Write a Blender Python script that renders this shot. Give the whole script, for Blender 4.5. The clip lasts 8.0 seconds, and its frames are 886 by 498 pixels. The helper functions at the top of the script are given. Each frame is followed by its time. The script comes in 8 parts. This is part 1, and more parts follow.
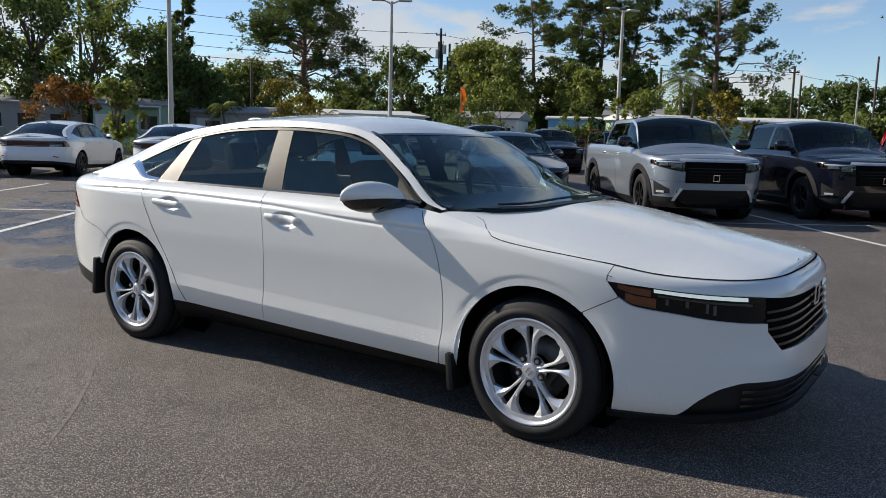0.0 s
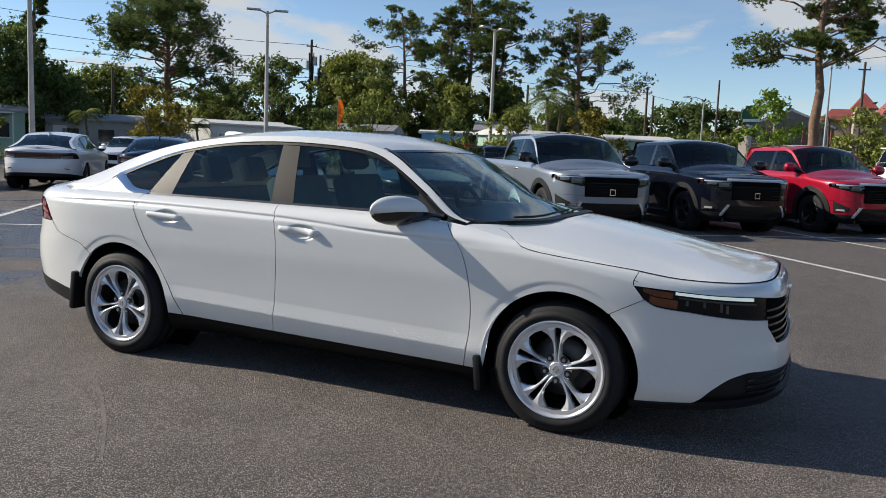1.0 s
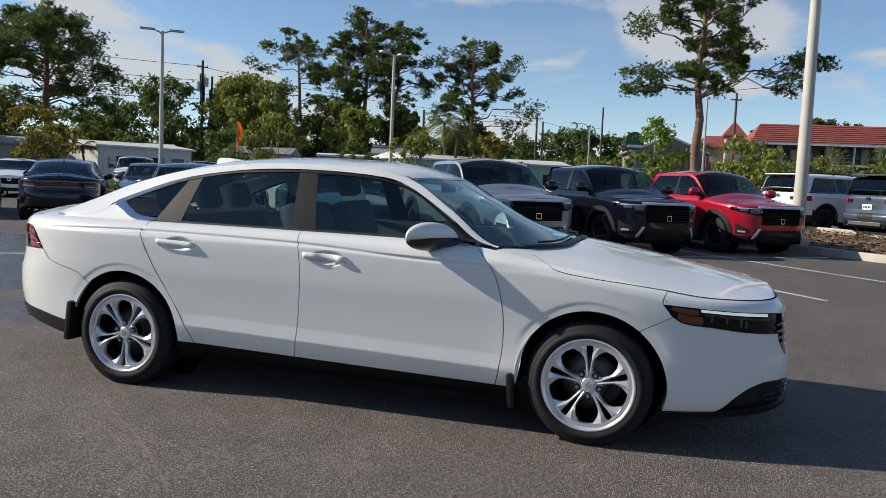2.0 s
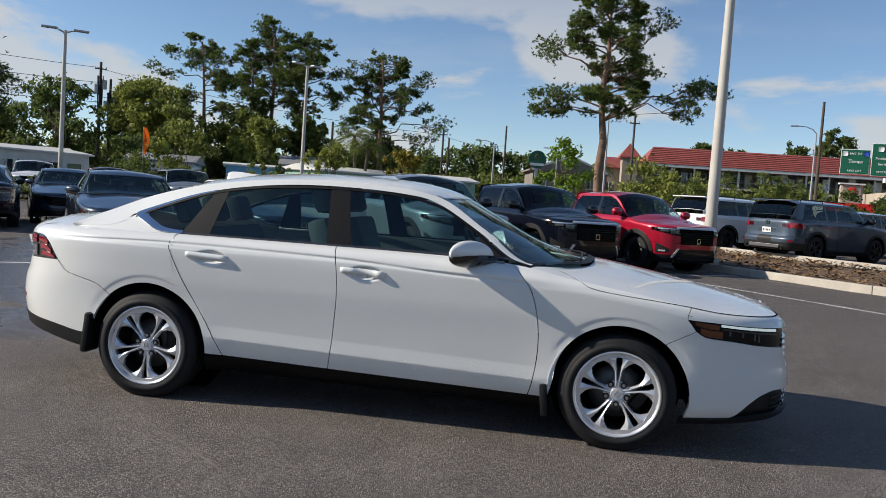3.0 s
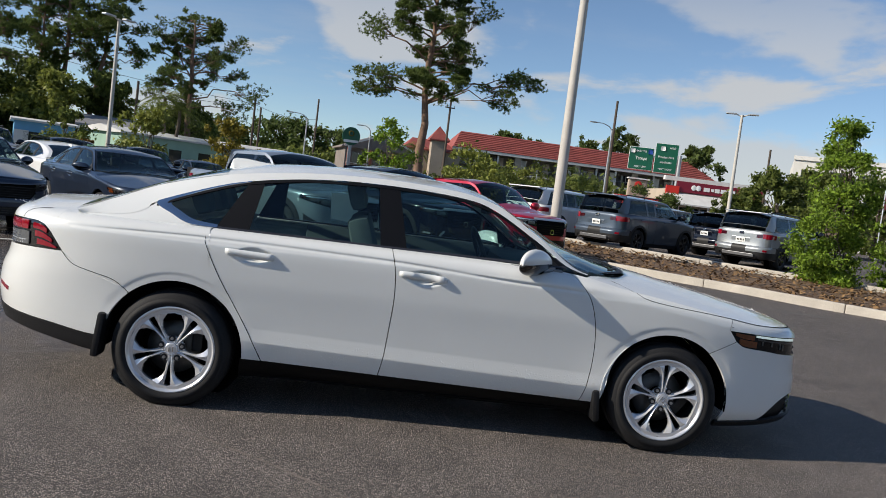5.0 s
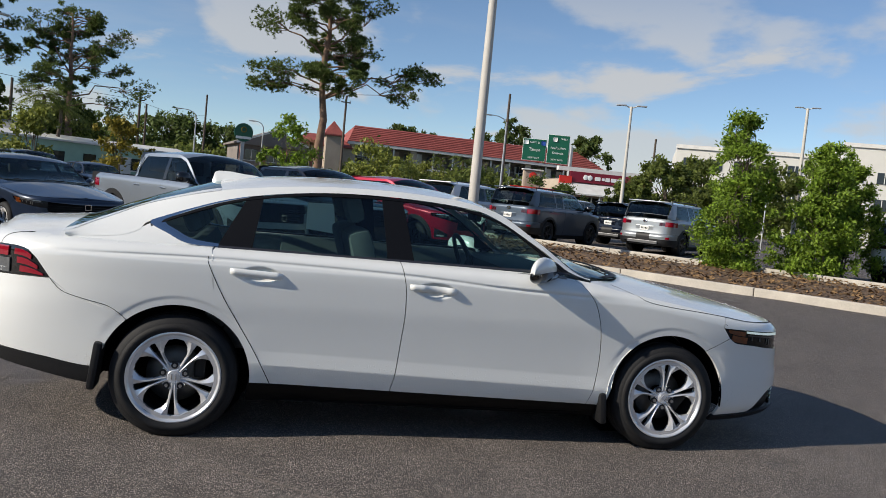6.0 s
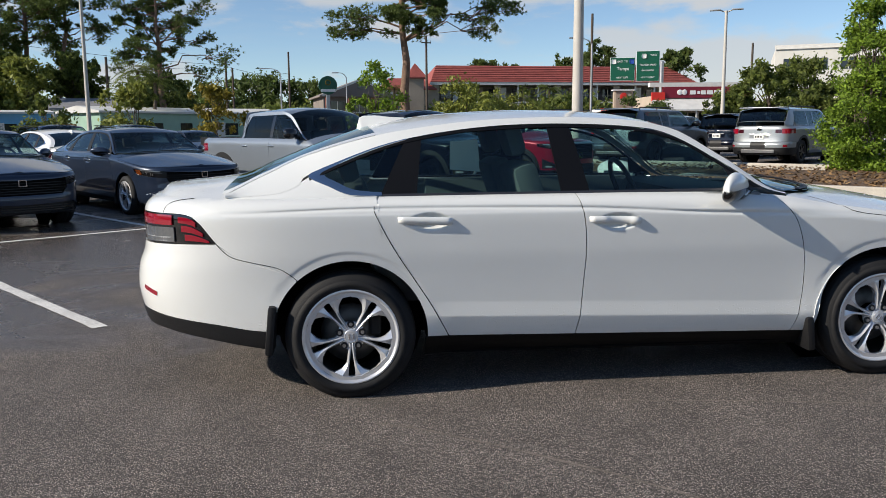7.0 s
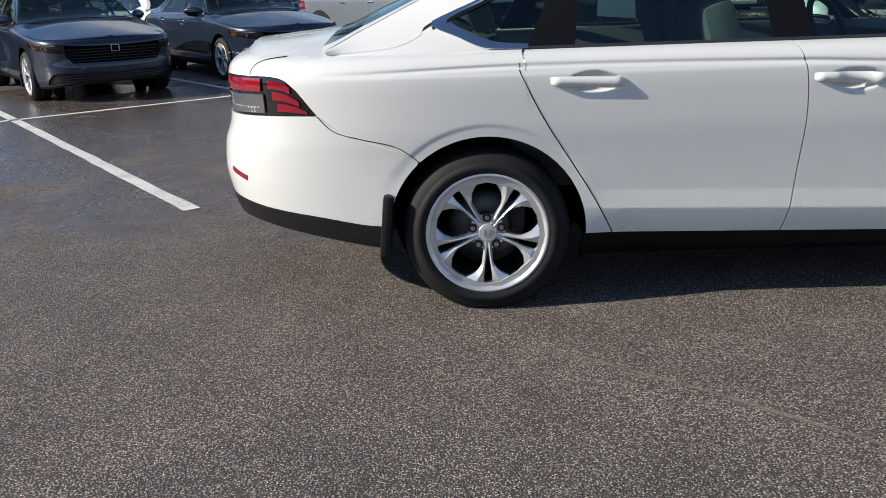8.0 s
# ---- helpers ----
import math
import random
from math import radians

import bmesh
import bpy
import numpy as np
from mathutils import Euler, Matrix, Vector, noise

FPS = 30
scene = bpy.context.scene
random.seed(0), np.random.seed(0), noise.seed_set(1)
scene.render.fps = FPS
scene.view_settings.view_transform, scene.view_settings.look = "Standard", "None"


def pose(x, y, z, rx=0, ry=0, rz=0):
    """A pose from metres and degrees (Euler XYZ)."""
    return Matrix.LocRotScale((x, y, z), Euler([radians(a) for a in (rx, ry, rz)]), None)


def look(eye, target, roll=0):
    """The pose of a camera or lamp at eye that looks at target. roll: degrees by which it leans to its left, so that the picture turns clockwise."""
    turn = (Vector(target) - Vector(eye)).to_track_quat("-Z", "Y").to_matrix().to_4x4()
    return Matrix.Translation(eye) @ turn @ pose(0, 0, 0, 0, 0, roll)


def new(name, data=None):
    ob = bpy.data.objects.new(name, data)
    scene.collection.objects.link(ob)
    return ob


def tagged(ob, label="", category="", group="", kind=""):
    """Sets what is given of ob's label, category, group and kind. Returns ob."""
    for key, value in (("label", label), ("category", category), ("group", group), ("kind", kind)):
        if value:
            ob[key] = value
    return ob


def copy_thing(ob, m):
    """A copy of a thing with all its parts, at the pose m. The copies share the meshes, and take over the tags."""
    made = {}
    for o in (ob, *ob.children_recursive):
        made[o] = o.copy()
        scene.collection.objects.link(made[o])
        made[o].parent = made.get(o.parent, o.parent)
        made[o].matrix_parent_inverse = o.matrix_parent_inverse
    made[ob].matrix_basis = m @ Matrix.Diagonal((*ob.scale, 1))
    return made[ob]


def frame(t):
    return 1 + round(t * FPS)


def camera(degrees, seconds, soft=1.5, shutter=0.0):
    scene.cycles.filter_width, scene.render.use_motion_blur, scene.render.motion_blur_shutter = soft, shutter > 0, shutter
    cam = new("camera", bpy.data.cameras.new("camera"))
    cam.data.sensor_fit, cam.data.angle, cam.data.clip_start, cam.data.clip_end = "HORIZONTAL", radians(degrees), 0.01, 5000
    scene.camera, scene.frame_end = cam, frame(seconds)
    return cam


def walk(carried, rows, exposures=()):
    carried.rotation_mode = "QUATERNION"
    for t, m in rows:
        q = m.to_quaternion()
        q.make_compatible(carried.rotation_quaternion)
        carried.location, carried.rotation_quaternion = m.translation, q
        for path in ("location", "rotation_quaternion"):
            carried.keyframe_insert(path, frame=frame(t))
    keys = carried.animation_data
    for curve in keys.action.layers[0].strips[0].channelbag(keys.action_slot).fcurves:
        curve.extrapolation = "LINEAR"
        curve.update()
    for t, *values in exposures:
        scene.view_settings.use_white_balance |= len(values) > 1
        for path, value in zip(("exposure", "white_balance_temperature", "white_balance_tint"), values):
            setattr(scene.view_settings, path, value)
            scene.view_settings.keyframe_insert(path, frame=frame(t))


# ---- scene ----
cam = camera(57.8, 8.0, 0.5)
PATH = [
    (0, (4.426, -3.961, 1.342), (3.319, -2.32, 1.059), 1.5),
    (0.5, (4.137, -4.257, 1.335), (3.173, -2.525, 1.069), 2.1),
    (1, (3.872, -4.588, 1.343), (3.055, -2.778, 1.101), 2.3),
    (1.5, (3.573, -4.844, 1.332), (2.85, -2.992, 1.118), 2.4),
    (1.7, (3.443, -4.907, 1.336), (2.783, -3.029, 1.137), 2.5),
    (2.8, (2.668, -5.328, 1.342), (2.308, -3.365, 1.213), 3.1),
    (3, (2.531, -5.406, 1.336), (2.211, -3.435, 1.209), 3.9),
    (3.5, (2.129, -5.519, 1.345), (1.927, -3.533, 1.224), 5.2),
    (4, (1.725, -5.533, 1.34), (1.696, -3.537, 1.219), 6.7),
    (4.5, (1.329, -5.537, 1.36), (1.447, -3.545, 1.23), 7.0),
    (4.7, (1.201, -5.495, 1.359), (1.344, -3.505, 1.222), 7.0),
    (5.8, (0.5, -5.225, 1.382), (0.889, -3.268, 1.254), 6.4),
    (6, (0.378, -5.244, 1.388), (0.825, -3.298, 1.261), 5.6),
    (6.5, (0.148, -5.204, 1.357), (0.593, -3.267, 1.13), 2.4),
    (7, (0.018, -4.829, 1.33), (0.242, -2.863, 1.038), -0.5),
    (7.5, (-0.11, -4.419, 1.276), (-0.051, -2.465, 0.853), -1.8),
    (8, (-0.129, -3.919, 1.234), (-0.159, -2.016, 0.618), -2.1),
]
walk(cam, [(t, look(eye, target, roll)) for t, eye, target, roll in PATH],
     exposures=((0.0, 0.52, 6750, 10), (3.0, 0.40, 6700, 10), (6.0, 0.34, 6700, 10), (8.0, 0.56, 6700, 10)))

# ---- world, sun, exposure ----
SUN_TRAVEL = Vector((1.75, 0.32, -1.0)).normalized()
SUN_FROM = -SUN_TRAVEL
world = bpy.data.worlds.new("sky")
scene.world = world
world.use_nodes = True


def sky_world():
    nt = world.node_tree
    nt.nodes.clear()
    out = nt.nodes.new("ShaderNodeOutputWorld")
    bg = nt.nodes.new("ShaderNodeBackground")
    sky = nt.nodes.new("ShaderNodeTexSky")
    sky.sky_type = "NISHITA"
    sky.sun_disc = False
    sky.sun_elevation = math.asin(SUN_FROM.z)
    sky.sun_rotation = math.atan2(SUN_FROM.x, SUN_FROM.y)
    sky.air_density, sky.dust_density, sky.ozone_density = 0.82, 0.0, 3.4
    coord = nt.nodes.new("ShaderNodeTexCoord")
    sep = nt.nodes.new("ShaderNodeSeparateXYZ")
    nt.links.new(coord.outputs["Generated"], sep.inputs[0])
    # cloud deck: direction projected on a high plane
    zc = nt.nodes.new("ShaderNodeMath")
    zc.operation = "ADD"
    zc.inputs[1].default_value = 0.10
    nt.links.new(sep.outputs["Z"], zc.inputs[0])
    zm = nt.nodes.new("ShaderNodeMath")
    zm.operation = "MAXIMUM"
    zm.inputs[1].default_value = 0.04
    nt.links.new(zc.outputs[0], zm.inputs[0])
    comb = nt.nodes.new("ShaderNodeCombineXYZ")
    for axis in "XY":
        d = nt.nodes.new("ShaderNodeMath")
        d.operation = "DIVIDE"
        nt.links.new(sep.outputs[axis], d.inputs[0])
        nt.links.new(zm.outputs[0], d.inputs[1])
        nt.links.new(d.outputs[0], comb.inputs[axis])
    def layer(scale, detail, rough, lo, hi, squash, offset):
        mp = nt.nodes.new("ShaderNodeMapping")
        mp.inputs["Scale"].default_value = squash
        mp.inputs["Location"].default_value = offset
        nt.links.new(comb.outputs[0], mp.inputs[0])
        n = nt.nodes.new("ShaderNodeTexNoise")
        n.inputs["Scale"].default_value = scale
        n.inputs["Detail"].default_value = detail
        n.inputs["Roughness"].default_value = rough
        n.inputs["Distortion"].default_value = 0.25
        nt.links.new(mp.outputs[0], n.inputs["Vector"])
        r = nt.nodes.new("ShaderNodeMapRange")
        r.interpolation_type = "SMOOTHSTEP"
        r.inputs["From Min"].default_value = lo
        r.inputs["From Max"].default_value = hi
        nt.links.new(n.outputs["Fac"], r.inputs["Value"])
        return r.outputs[0]
    wisps = layer(0.55, 7, 0.6, 0.515, 0.80, (0.8, 1.5, 1), (3.1, 0.4, 0))
    puffs = layer(0.95, 11, 0.58, 0.54, 0.66, (1.0, 0.75, 1), (8.3, 5.2, 0))
    # heaped clouds low over the horizon
    lowmap = nt.nodes.new("ShaderNodeMapping")
    lowmap.inputs["Scale"].default_value = (3.4, 3.4, 8.0)
    nt.links.new(coord.outputs["Generated"], lowmap.inputs[0])
    heap = nt.nodes.new("ShaderNodeTexNoise")
    heap.inputs["Scale"].default_value = 1.0
    heap.inputs["Detail"].default_value = 9
    heap.inputs["Roughness"].default_value = 0.52
    nt.links.new(lowmap.outputs[0], heap.inputs["Vector"])
    def remap(src, lo, hi):
        r = nt.nodes.new("ShaderNodeMapRange")
        r.interpolation_type = "SMOOTHSTEP"
        r.inputs["From Min"].default_value, r.inputs["From Max"].default_value = lo, hi
        nt.links.new(src, r.inputs["Value"])
        return r.outputs[0]
    def times(a, b):
        n = nt.nodes.new("ShaderNodeMath")
        n.operation = "MULTIPLY"
        nt.links.new(a, n.inputs[0])
        if isinstance(b, float):
            n.inputs[1].default_value = b
        else:
            nt.links.new(b, n.inputs[1])
        return n.outputs[0]
    high = remap(sep.outputs["Z"], 0.72, 0.42)
    puffs, wisps = times(puffs, high), times(wisps, high)
    heaps = times(times(remap(heap.outputs["Fac"], 0.515, 0.60), remap(sep.outputs["Z"], 0.36, 0.16)), 0.75)
    join = nt.nodes.new("ShaderNodeMath")
    join.operation = "MAXIMUM"
    nt.links.new(heaps, join.inputs[1])
    add = nt.nodes.new("ShaderNodeMath")
    add.operation = "MAXIMUM"
    sc = nt.nodes.new("ShaderNodeMath")
    sc.operation = "MULTIPLY"
    sc.inputs[1].default_value = 0.24
    nt.links.new(wisps, sc.inputs[0])
    nt.links.new(sc.outputs[0], add.inputs[0])
    sp = nt.nodes.new("ShaderNodeMath")
    sp.operation = "MULTIPLY"
    sp.inputs[1].default_value = 0.85
    nt.links.new(puffs, sp.inputs[0])
    nt.links.new(sp.outputs[0], add.inputs[1])
    mix = nt.nodes.new("ShaderNodeMix")
    mix.data_type = "RGBA"
    mix.inputs["B"].default_value = (4.8, 4.9, 5.0, 1)
    nt.links.new(add.outputs[0], join.inputs[0])
    nt.links.new(join.outputs[0], mix.inputs["Factor"])
    nt.links.new(sky.outputs[0], mix.inputs["A"])
    nt.links.new(mix.outputs["Result"], bg.inputs["Color"])
    bg.inputs["Strength"].default_value = 0.095
    nt.links.new(bg.outputs[0], out.inputs[0])


sky_world()
sun = new("sun", bpy.data.lights.new("sun", "SUN"))
sun.data.energy = 4.25
sun.data.angle = radians(0.53)
sun.data.color = (1.0, 0.93, 0.82)
sun.matrix_world = SUN_TRAVEL.to_track_quat("-Z", "Y").to_matrix().to_4x4()


# ---- materials ----
def mat(name, color, rough=0.5, metal=0.0, coat=0.0, vary=0.0, scale=6.0, fine=0.0, fine_scale=80.0, bump=0.0, bump_scale=60.0, spec=0.5, emit=None, space="Object"):
    """A principled material with colour variation at two scales and a fine relief."""
    m = bpy.data.materials.new(name)
    m.use_nodes = True
    nt = m.node_tree
    b = nt.nodes["Principled BSDF"]
    b.inputs["Base Color"].default_value = (*color, 1)
    b.inputs["Roughness"].default_value = rough
    b.inputs["Metallic"].default_value = metal
    b.inputs["Coat Weight"].default_value = coat
    b.inputs["Coat Roughness"].default_value = 0.04
    b.inputs["Specular IOR Level"].default_value = spec
    if emit:
        b.inputs["Emission Color"].default_value = (*emit[0], 1)
        b.inputs["Emission Strength"].default_value = emit[1]
    if vary or fine or bump:
        co = nt.nodes.new("ShaderNodeTexCoord")
    if vary or fine:
        def noisy(s, detail):
            n = nt.nodes.new("ShaderNodeTexNoise")
            n.inputs["Scale"].default_value = s
            n.inputs["Detail"].default_value = detail
            nt.links.new(co.outputs[space], n.inputs["Vector"])
            return n.outputs["Fac"]
        tot = None
        for amt, s in ((vary, scale), (fine, fine_scale)):
            if not amt:
                continue
            r = nt.nodes.new("ShaderNodeMapRange")
            r.inputs["From Min"].default_value, r.inputs["From Max"].default_value = 0.25, 0.75
            r.inputs["To Min"].default_value, r.inputs["To Max"].default_value = 1 - amt, 1 + amt
            nt.links.new(noisy(s, 5), r.inputs["Value"])
            if tot is None:
                tot = r.outputs[0]
            else:
                mu = nt.nodes.new("ShaderNodeMath")
                mu.operation = "MULTIPLY"
                nt.links.new(tot, mu.inputs[0])
                nt.links.new(r.outputs[0], mu.inputs[1])
                tot = mu.outputs[0]
        vm = nt.nodes.new("ShaderNodeVectorMath")
        vm.operation = "SCALE"
        vm.inputs[0].default_value = color
        nt.links.new(tot, vm.inputs["Scale"])
        nt.links.new(vm.outputs[0], b.inputs["Base Color"])
    if bump:
        n = nt.nodes.new("ShaderNodeTexNoise")
        n.inputs["Scale"].default_value = bump_scale
        n.inputs["Detail"].default_value = 4
        nt.links.new(co.outputs[space], n.inputs["Vector"])
        bp = nt.nodes.new("ShaderNodeBump")
        bp.inputs["Strength"].default_value = bump
        bp.inputs["Distance"].default_value = 0.01
        nt.links.new(n.outputs["Fac"], bp.inputs["Height"])
        nt.links.new(bp.outputs[0], b.inputs["Normal"])
    return m


def glass_mat(name, tint, gloss=0.05):
    """Tinted pane: see-through with a Fresnel-driven mirror reflection."""
    m = bpy.data.materials.new(name)
    m.use_nodes = True
    nt = m.node_tree
    nt.nodes.clear()
    out = nt.nodes.new("ShaderNodeOutputMaterial")
    tr = nt.nodes.new("ShaderNodeBsdfTransparent")
    tr.inputs[0].default_value = (*tint, 1)
    gl = nt.nodes.new("ShaderNodeBsdfGlossy")
    gl.inputs["Roughness"].default_value = 0.01
    gl.inputs["Color"].default_value = (0.85, 0.97, 1.0, 1)
    lw = nt.nodes.new("ShaderNodeLayerWeight")
    lw.inputs["Blend"].default_value = 0.5
    pw = nt.nodes.new("ShaderNodeMath")
    pw.operation = "POWER"
    pw.inputs[1].default_value = 5.6
    nt.links.new(lw.outputs["Facing"], pw.inputs[0])
    fr = nt.nodes.new("ShaderNodeMath")
    fr.operation = "MULTIPLY_ADD"
    fr.inputs[1].default_value = 0.93
    fr.inputs[2].default_value = gloss
    nt.links.new(pw.outputs[0], fr.inputs[0])
    mx = nt.nodes.new("ShaderNodeMixShader")
    nt.links.new(fr.outputs[0], mx.inputs[0])
    nt.links.new(tr.outputs[0], mx.inputs[1])
    nt.links.new(gl.outputs[0], mx.inputs[2])
    nt.links.new(mx.outputs[0], out.inputs[0])
    return m


def paint(name, color, metal=0.0, rough=0.35, spec=0.3, coat=1.0):
    return mat(name, color, rough=rough, metal=metal, coat=coat, spec=spec, fine=0.03, fine_scale=400, vary=0.02, scale=3)


def droplet_paint(name, color):
    """White pearl paint with beads of rain left on it, most on flat and low places."""
    m = mat(name, color, rough=0.32, coat=1.0, vary=0.02, scale=2.5)
    nt = m.node_tree
    b = nt.nodes["Principled BSDF"]
    co = nt.nodes.new("ShaderNodeTexCoord")
    vo = nt.nodes.new("ShaderNodeTexVoronoi")
    vo.inputs["Scale"].default_value = 105
    vo.inputs["Randomness"].default_value = 1.0
    nt.links.new(co.outputs["Object"], vo.inputs["Vector"])
    r = nt.nodes.new("ShaderNodeMapRange")
    r.interpolation_type = "SMOOTHSTEP"
    r.inputs["From Min"].default_value, r.inputs["From Max"].default_value = 0.38, 0.10
    nt.links.new(vo.outputs["Distance"], r.inputs["Value"])
    pick = nt.nodes.new("ShaderNodeSeparateColor")
    nt.links.new(vo.outputs["Color"], pick.inputs[0])
    some = nt.nodes.new("ShaderNodeMath")
    some.operation = "GREATER_THAN"
    some.inputs[1].default_value = 0.62
    nt.links.new(pick.outputs[0], some.inputs[0])
    drop = nt.nodes.new("ShaderNodeMath")
    drop.operation = "MULTIPLY"
    nt.links.new(r.outputs[0], drop.inputs[0])
    nt.links.new(some.outputs[0], drop.inputs[1])
    # where the beads stand: the flat tops, and a splashed band above the sills
    geo = nt.nodes.new("ShaderNodeNewGeometry")
    sn = nt.nodes.new("ShaderNodeSeparateXYZ")
    nt.links.new(geo.outputs["Normal"], sn.inputs[0])
    so = nt.nodes.new("ShaderNodeSeparateXYZ")
    nt.links.new(co.outputs["Object"], so.inputs[0])
    top = nt.nodes.new("ShaderNodeMapRange")
    top.inputs["From Min"].default_value, top.inputs["From Max"].default_value = 0.75, 0.95
    nt.links.new(sn.outputs["Z"], top.inputs["Value"])
    low = nt.nodes.new("ShaderNodeMapRange")
    low.inputs["From Min"].default_value, low.inputs["From Max"].default_value = 0.46, 0.34
    nt.links.new(so.outputs["Z"], low.inputs["Value"])
    mx = nt.nodes.new("ShaderNodeMath")
    mx.operation = "MAXIMUM"
    nt.links.new(top.outputs[0], mx.inputs[0])
    nt.links.new(low.outputs[0], mx.inputs[1])
    pat = nt.nodes.new("ShaderNodeTexNoise")
    pat.inputs["Scale"].default_value = 5
    nt.links.new(co.outputs["Object"], pat.inputs["Vector"])
    pr = nt.nodes.new("ShaderNodeMapRange")
    pr.inputs["From Min"].default_value, pr.inputs["From Max"].default_value = 0.34, 0.52
    nt.links.new(pat.outputs["Fac"], pr.inputs["Value"])
    m1 = nt.nodes.new("ShaderNodeMath")
    m1.operation = "MULTIPLY"
    nt.links.new(mx.outputs[0], m1.inputs[0])
    nt.links.new(pr.outputs[0], m1.inputs[1])
    m2 = nt.nodes.new("ShaderNodeMath")
    m2.operation = "MULTIPLY"
    nt.links.new(m1.outputs[0], m2.inputs[0])
    nt.links.new(drop.outputs[0], m2.inputs[1])
    bp = nt.nodes.new("ShaderNodeBump")
    bp.inputs["Strength"].default_value = 0.9
    bp.inputs["Distance"].default_value = 0.003
    nt.links.new(m2.outputs[0], bp.inputs["Height"])
    nt.links.new(bp.outputs[0], b.inputs["Normal"])
    nt.links.new(bp.outputs[0], b.inputs["Coat Normal"])
    return m


def island_mat(name, color, spread=0.35, translucent=0.0, hue=0.0, rough=0.6):
    """Colour varied from leaf to leaf."""
    m = bpy.data.materials.new(name)
    m.use_nodes = True
    nt = m.node_tree
    b = nt.nodes["Principled BSDF"]
    b.inputs["Roughness"].default_value = rough
    b.inputs["Specular IOR Level"].default_value = 0.35
    geo = nt.nodes.new("ShaderNodeNewGeometry")
    rp = nt.nodes.new("ShaderNodeValToRGB")
    lo = tuple(c * (1 - spread) for c in color)
    hi_ = (color[0] * (1 + spread + hue), color[1] * (1 + spread), color[2] * (1 + spread * 0.5))
    rp.color_ramp.elements[0].color = (*lo, 1)
    rp.color_ramp.elements[1].color = (*hi_, 1)
    nt.links.new(geo.outputs["Random Per Island"], rp.inputs[0])
    nt.links.new(rp.outputs[0], b.inputs["Base Color"])
    if translucent:
        tr = nt.nodes.new("ShaderNodeBsdfTranslucent")
        nt.links.new(rp.outputs[0], tr.inputs[0])
        mx = nt.nodes.new("ShaderNodeMixShader")
        mx.inputs[0].default_value = translucent
        nt.links.new(b.outputs[0], mx.inputs[1])
        nt.links.new(tr.outputs[0], mx.inputs[2])
        nt.links.new(mx.outputs[0], nt.nodes["Material Output"].inputs[0])
    return m


PEARL = droplet_paint("white_pearl_paint", (0.765, 0.775, 0.755))
WHITE_PAINT = paint("white_paint", (0.80, 0.80, 0.79))
SILVER_PAINT = paint("silver_blue_paint", (0.245, 0.28, 0.325), metal=0.45, rough=0.36)
BLACK_PAINT = paint("black_paint", (0.004, 0.0055, 0.012), rough=0.2, spec=0.1, coat=1.0)
RED_PAINT = paint("red_paint", (0.40, 0.007, 0.030), metal=0.25, rough=0.32)
NAVY_PAINT = paint("dark_blue_grey_paint", (0.016, 0.026, 0.050), metal=0.2, rough=0.3)
SAGE_PAINT = paint("grey_green_paint", (0.052, 0.072, 0.100), metal=0.3, rough=0.36)
GREY_PAINT = paint("silver_paint", (0.26, 0.28, 0.295), metal=0.45, rough=0.36)
WINE_PAINT = paint("wine_paint", (0.09, 0.008, 0.014), rough=0.32)
BLACK_PLASTIC = mat("black_plastic", (0.011, 0.011, 0.012), rough=0.5, spec=0.3, bump=0.15, bump_scale=500)
GLOSS_BLACK = mat("gloss_black", (0.008, 0.008, 0.009), rough=0.12, coat=0.6)
# near-black base puts the deep shade of arches and gaps into the colour
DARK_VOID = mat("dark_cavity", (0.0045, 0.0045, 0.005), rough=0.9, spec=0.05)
PILLAR_BLACK = mat("pillar_film", (0.005, 0.005, 0.006), rough=0.45, spec=0.22, bump=0.1, bump_scale=300)
SILL_BLACK = mat("sill_plastic", (0.005, 0.005, 0.0055), rough=0.45, spec=0.15, fine=0.2, fine_scale=60)
LAMP_DARK = mat("lamp_housing", (0.008, 0.008, 0.009), rough=0.22, spec=0.25)
RUBBER = mat("tyre_rubber", (0.020, 0.020, 0.021), rough=0.66, spec=0.2, vary=0.18, scale=9, bump=0.25, bump_scale=220)
ALLOY = mat("alloy", (0.74, 0.75, 0.77), rough=0.27, metal=0.55, coat=0.5, vary=0.03, scale=8)
BARREL = mat("rim_barrel", (0.05, 0.05, 0.053), rough=0.5, metal=0.7)
DARK_ALLOY = mat("dark_alloy", (0.03, 0.03, 0.032), rough=0.3, metal=0.6, coat=0.5)
CHROME = mat("chrome", (0.75, 0.76, 0.78), rough=0.09, metal=1.0)
NUT = mat("nut_steel", (0.42, 0.42, 0.43), rough=0.35, metal=0.9)
STEEL = mat("brake_steel", (0.12, 0.118, 0.115), rough=0.5, metal=0.9, vary=0.2, scale=20)
GLASS = glass_mat("car_glass", (0.50, 0.66, 0.64), 0.055)
FAR_GLASS = glass_mat("parked_car_glass", (0.50, 0.62, 0.60), 0.05)
REAR_GLASS = glass_mat("rear_glass", (0.19, 0.23, 0.225))
DARK_GLASS = glass_mat("privacy_glass", (0.16, 0.18, 0.19))
CLEAR_LENS = glass_mat("clear_lens", (0.93, 0.94, 0.95))
RED_LENS = mat("red_lens", (0.27, 0.003, 0.016), rough=0.12, coat=1.0)
SATIN_DARK = mat("satin_dark_trim", (0.05, 0.05, 0.055), rough=0.28, metal=0.3, coat=0.4)
SMOKED = mat("smoked_lens", (0.10, 0.105, 0.11), rough=0.14, coat=1.0, vary=0.2, scale=60)
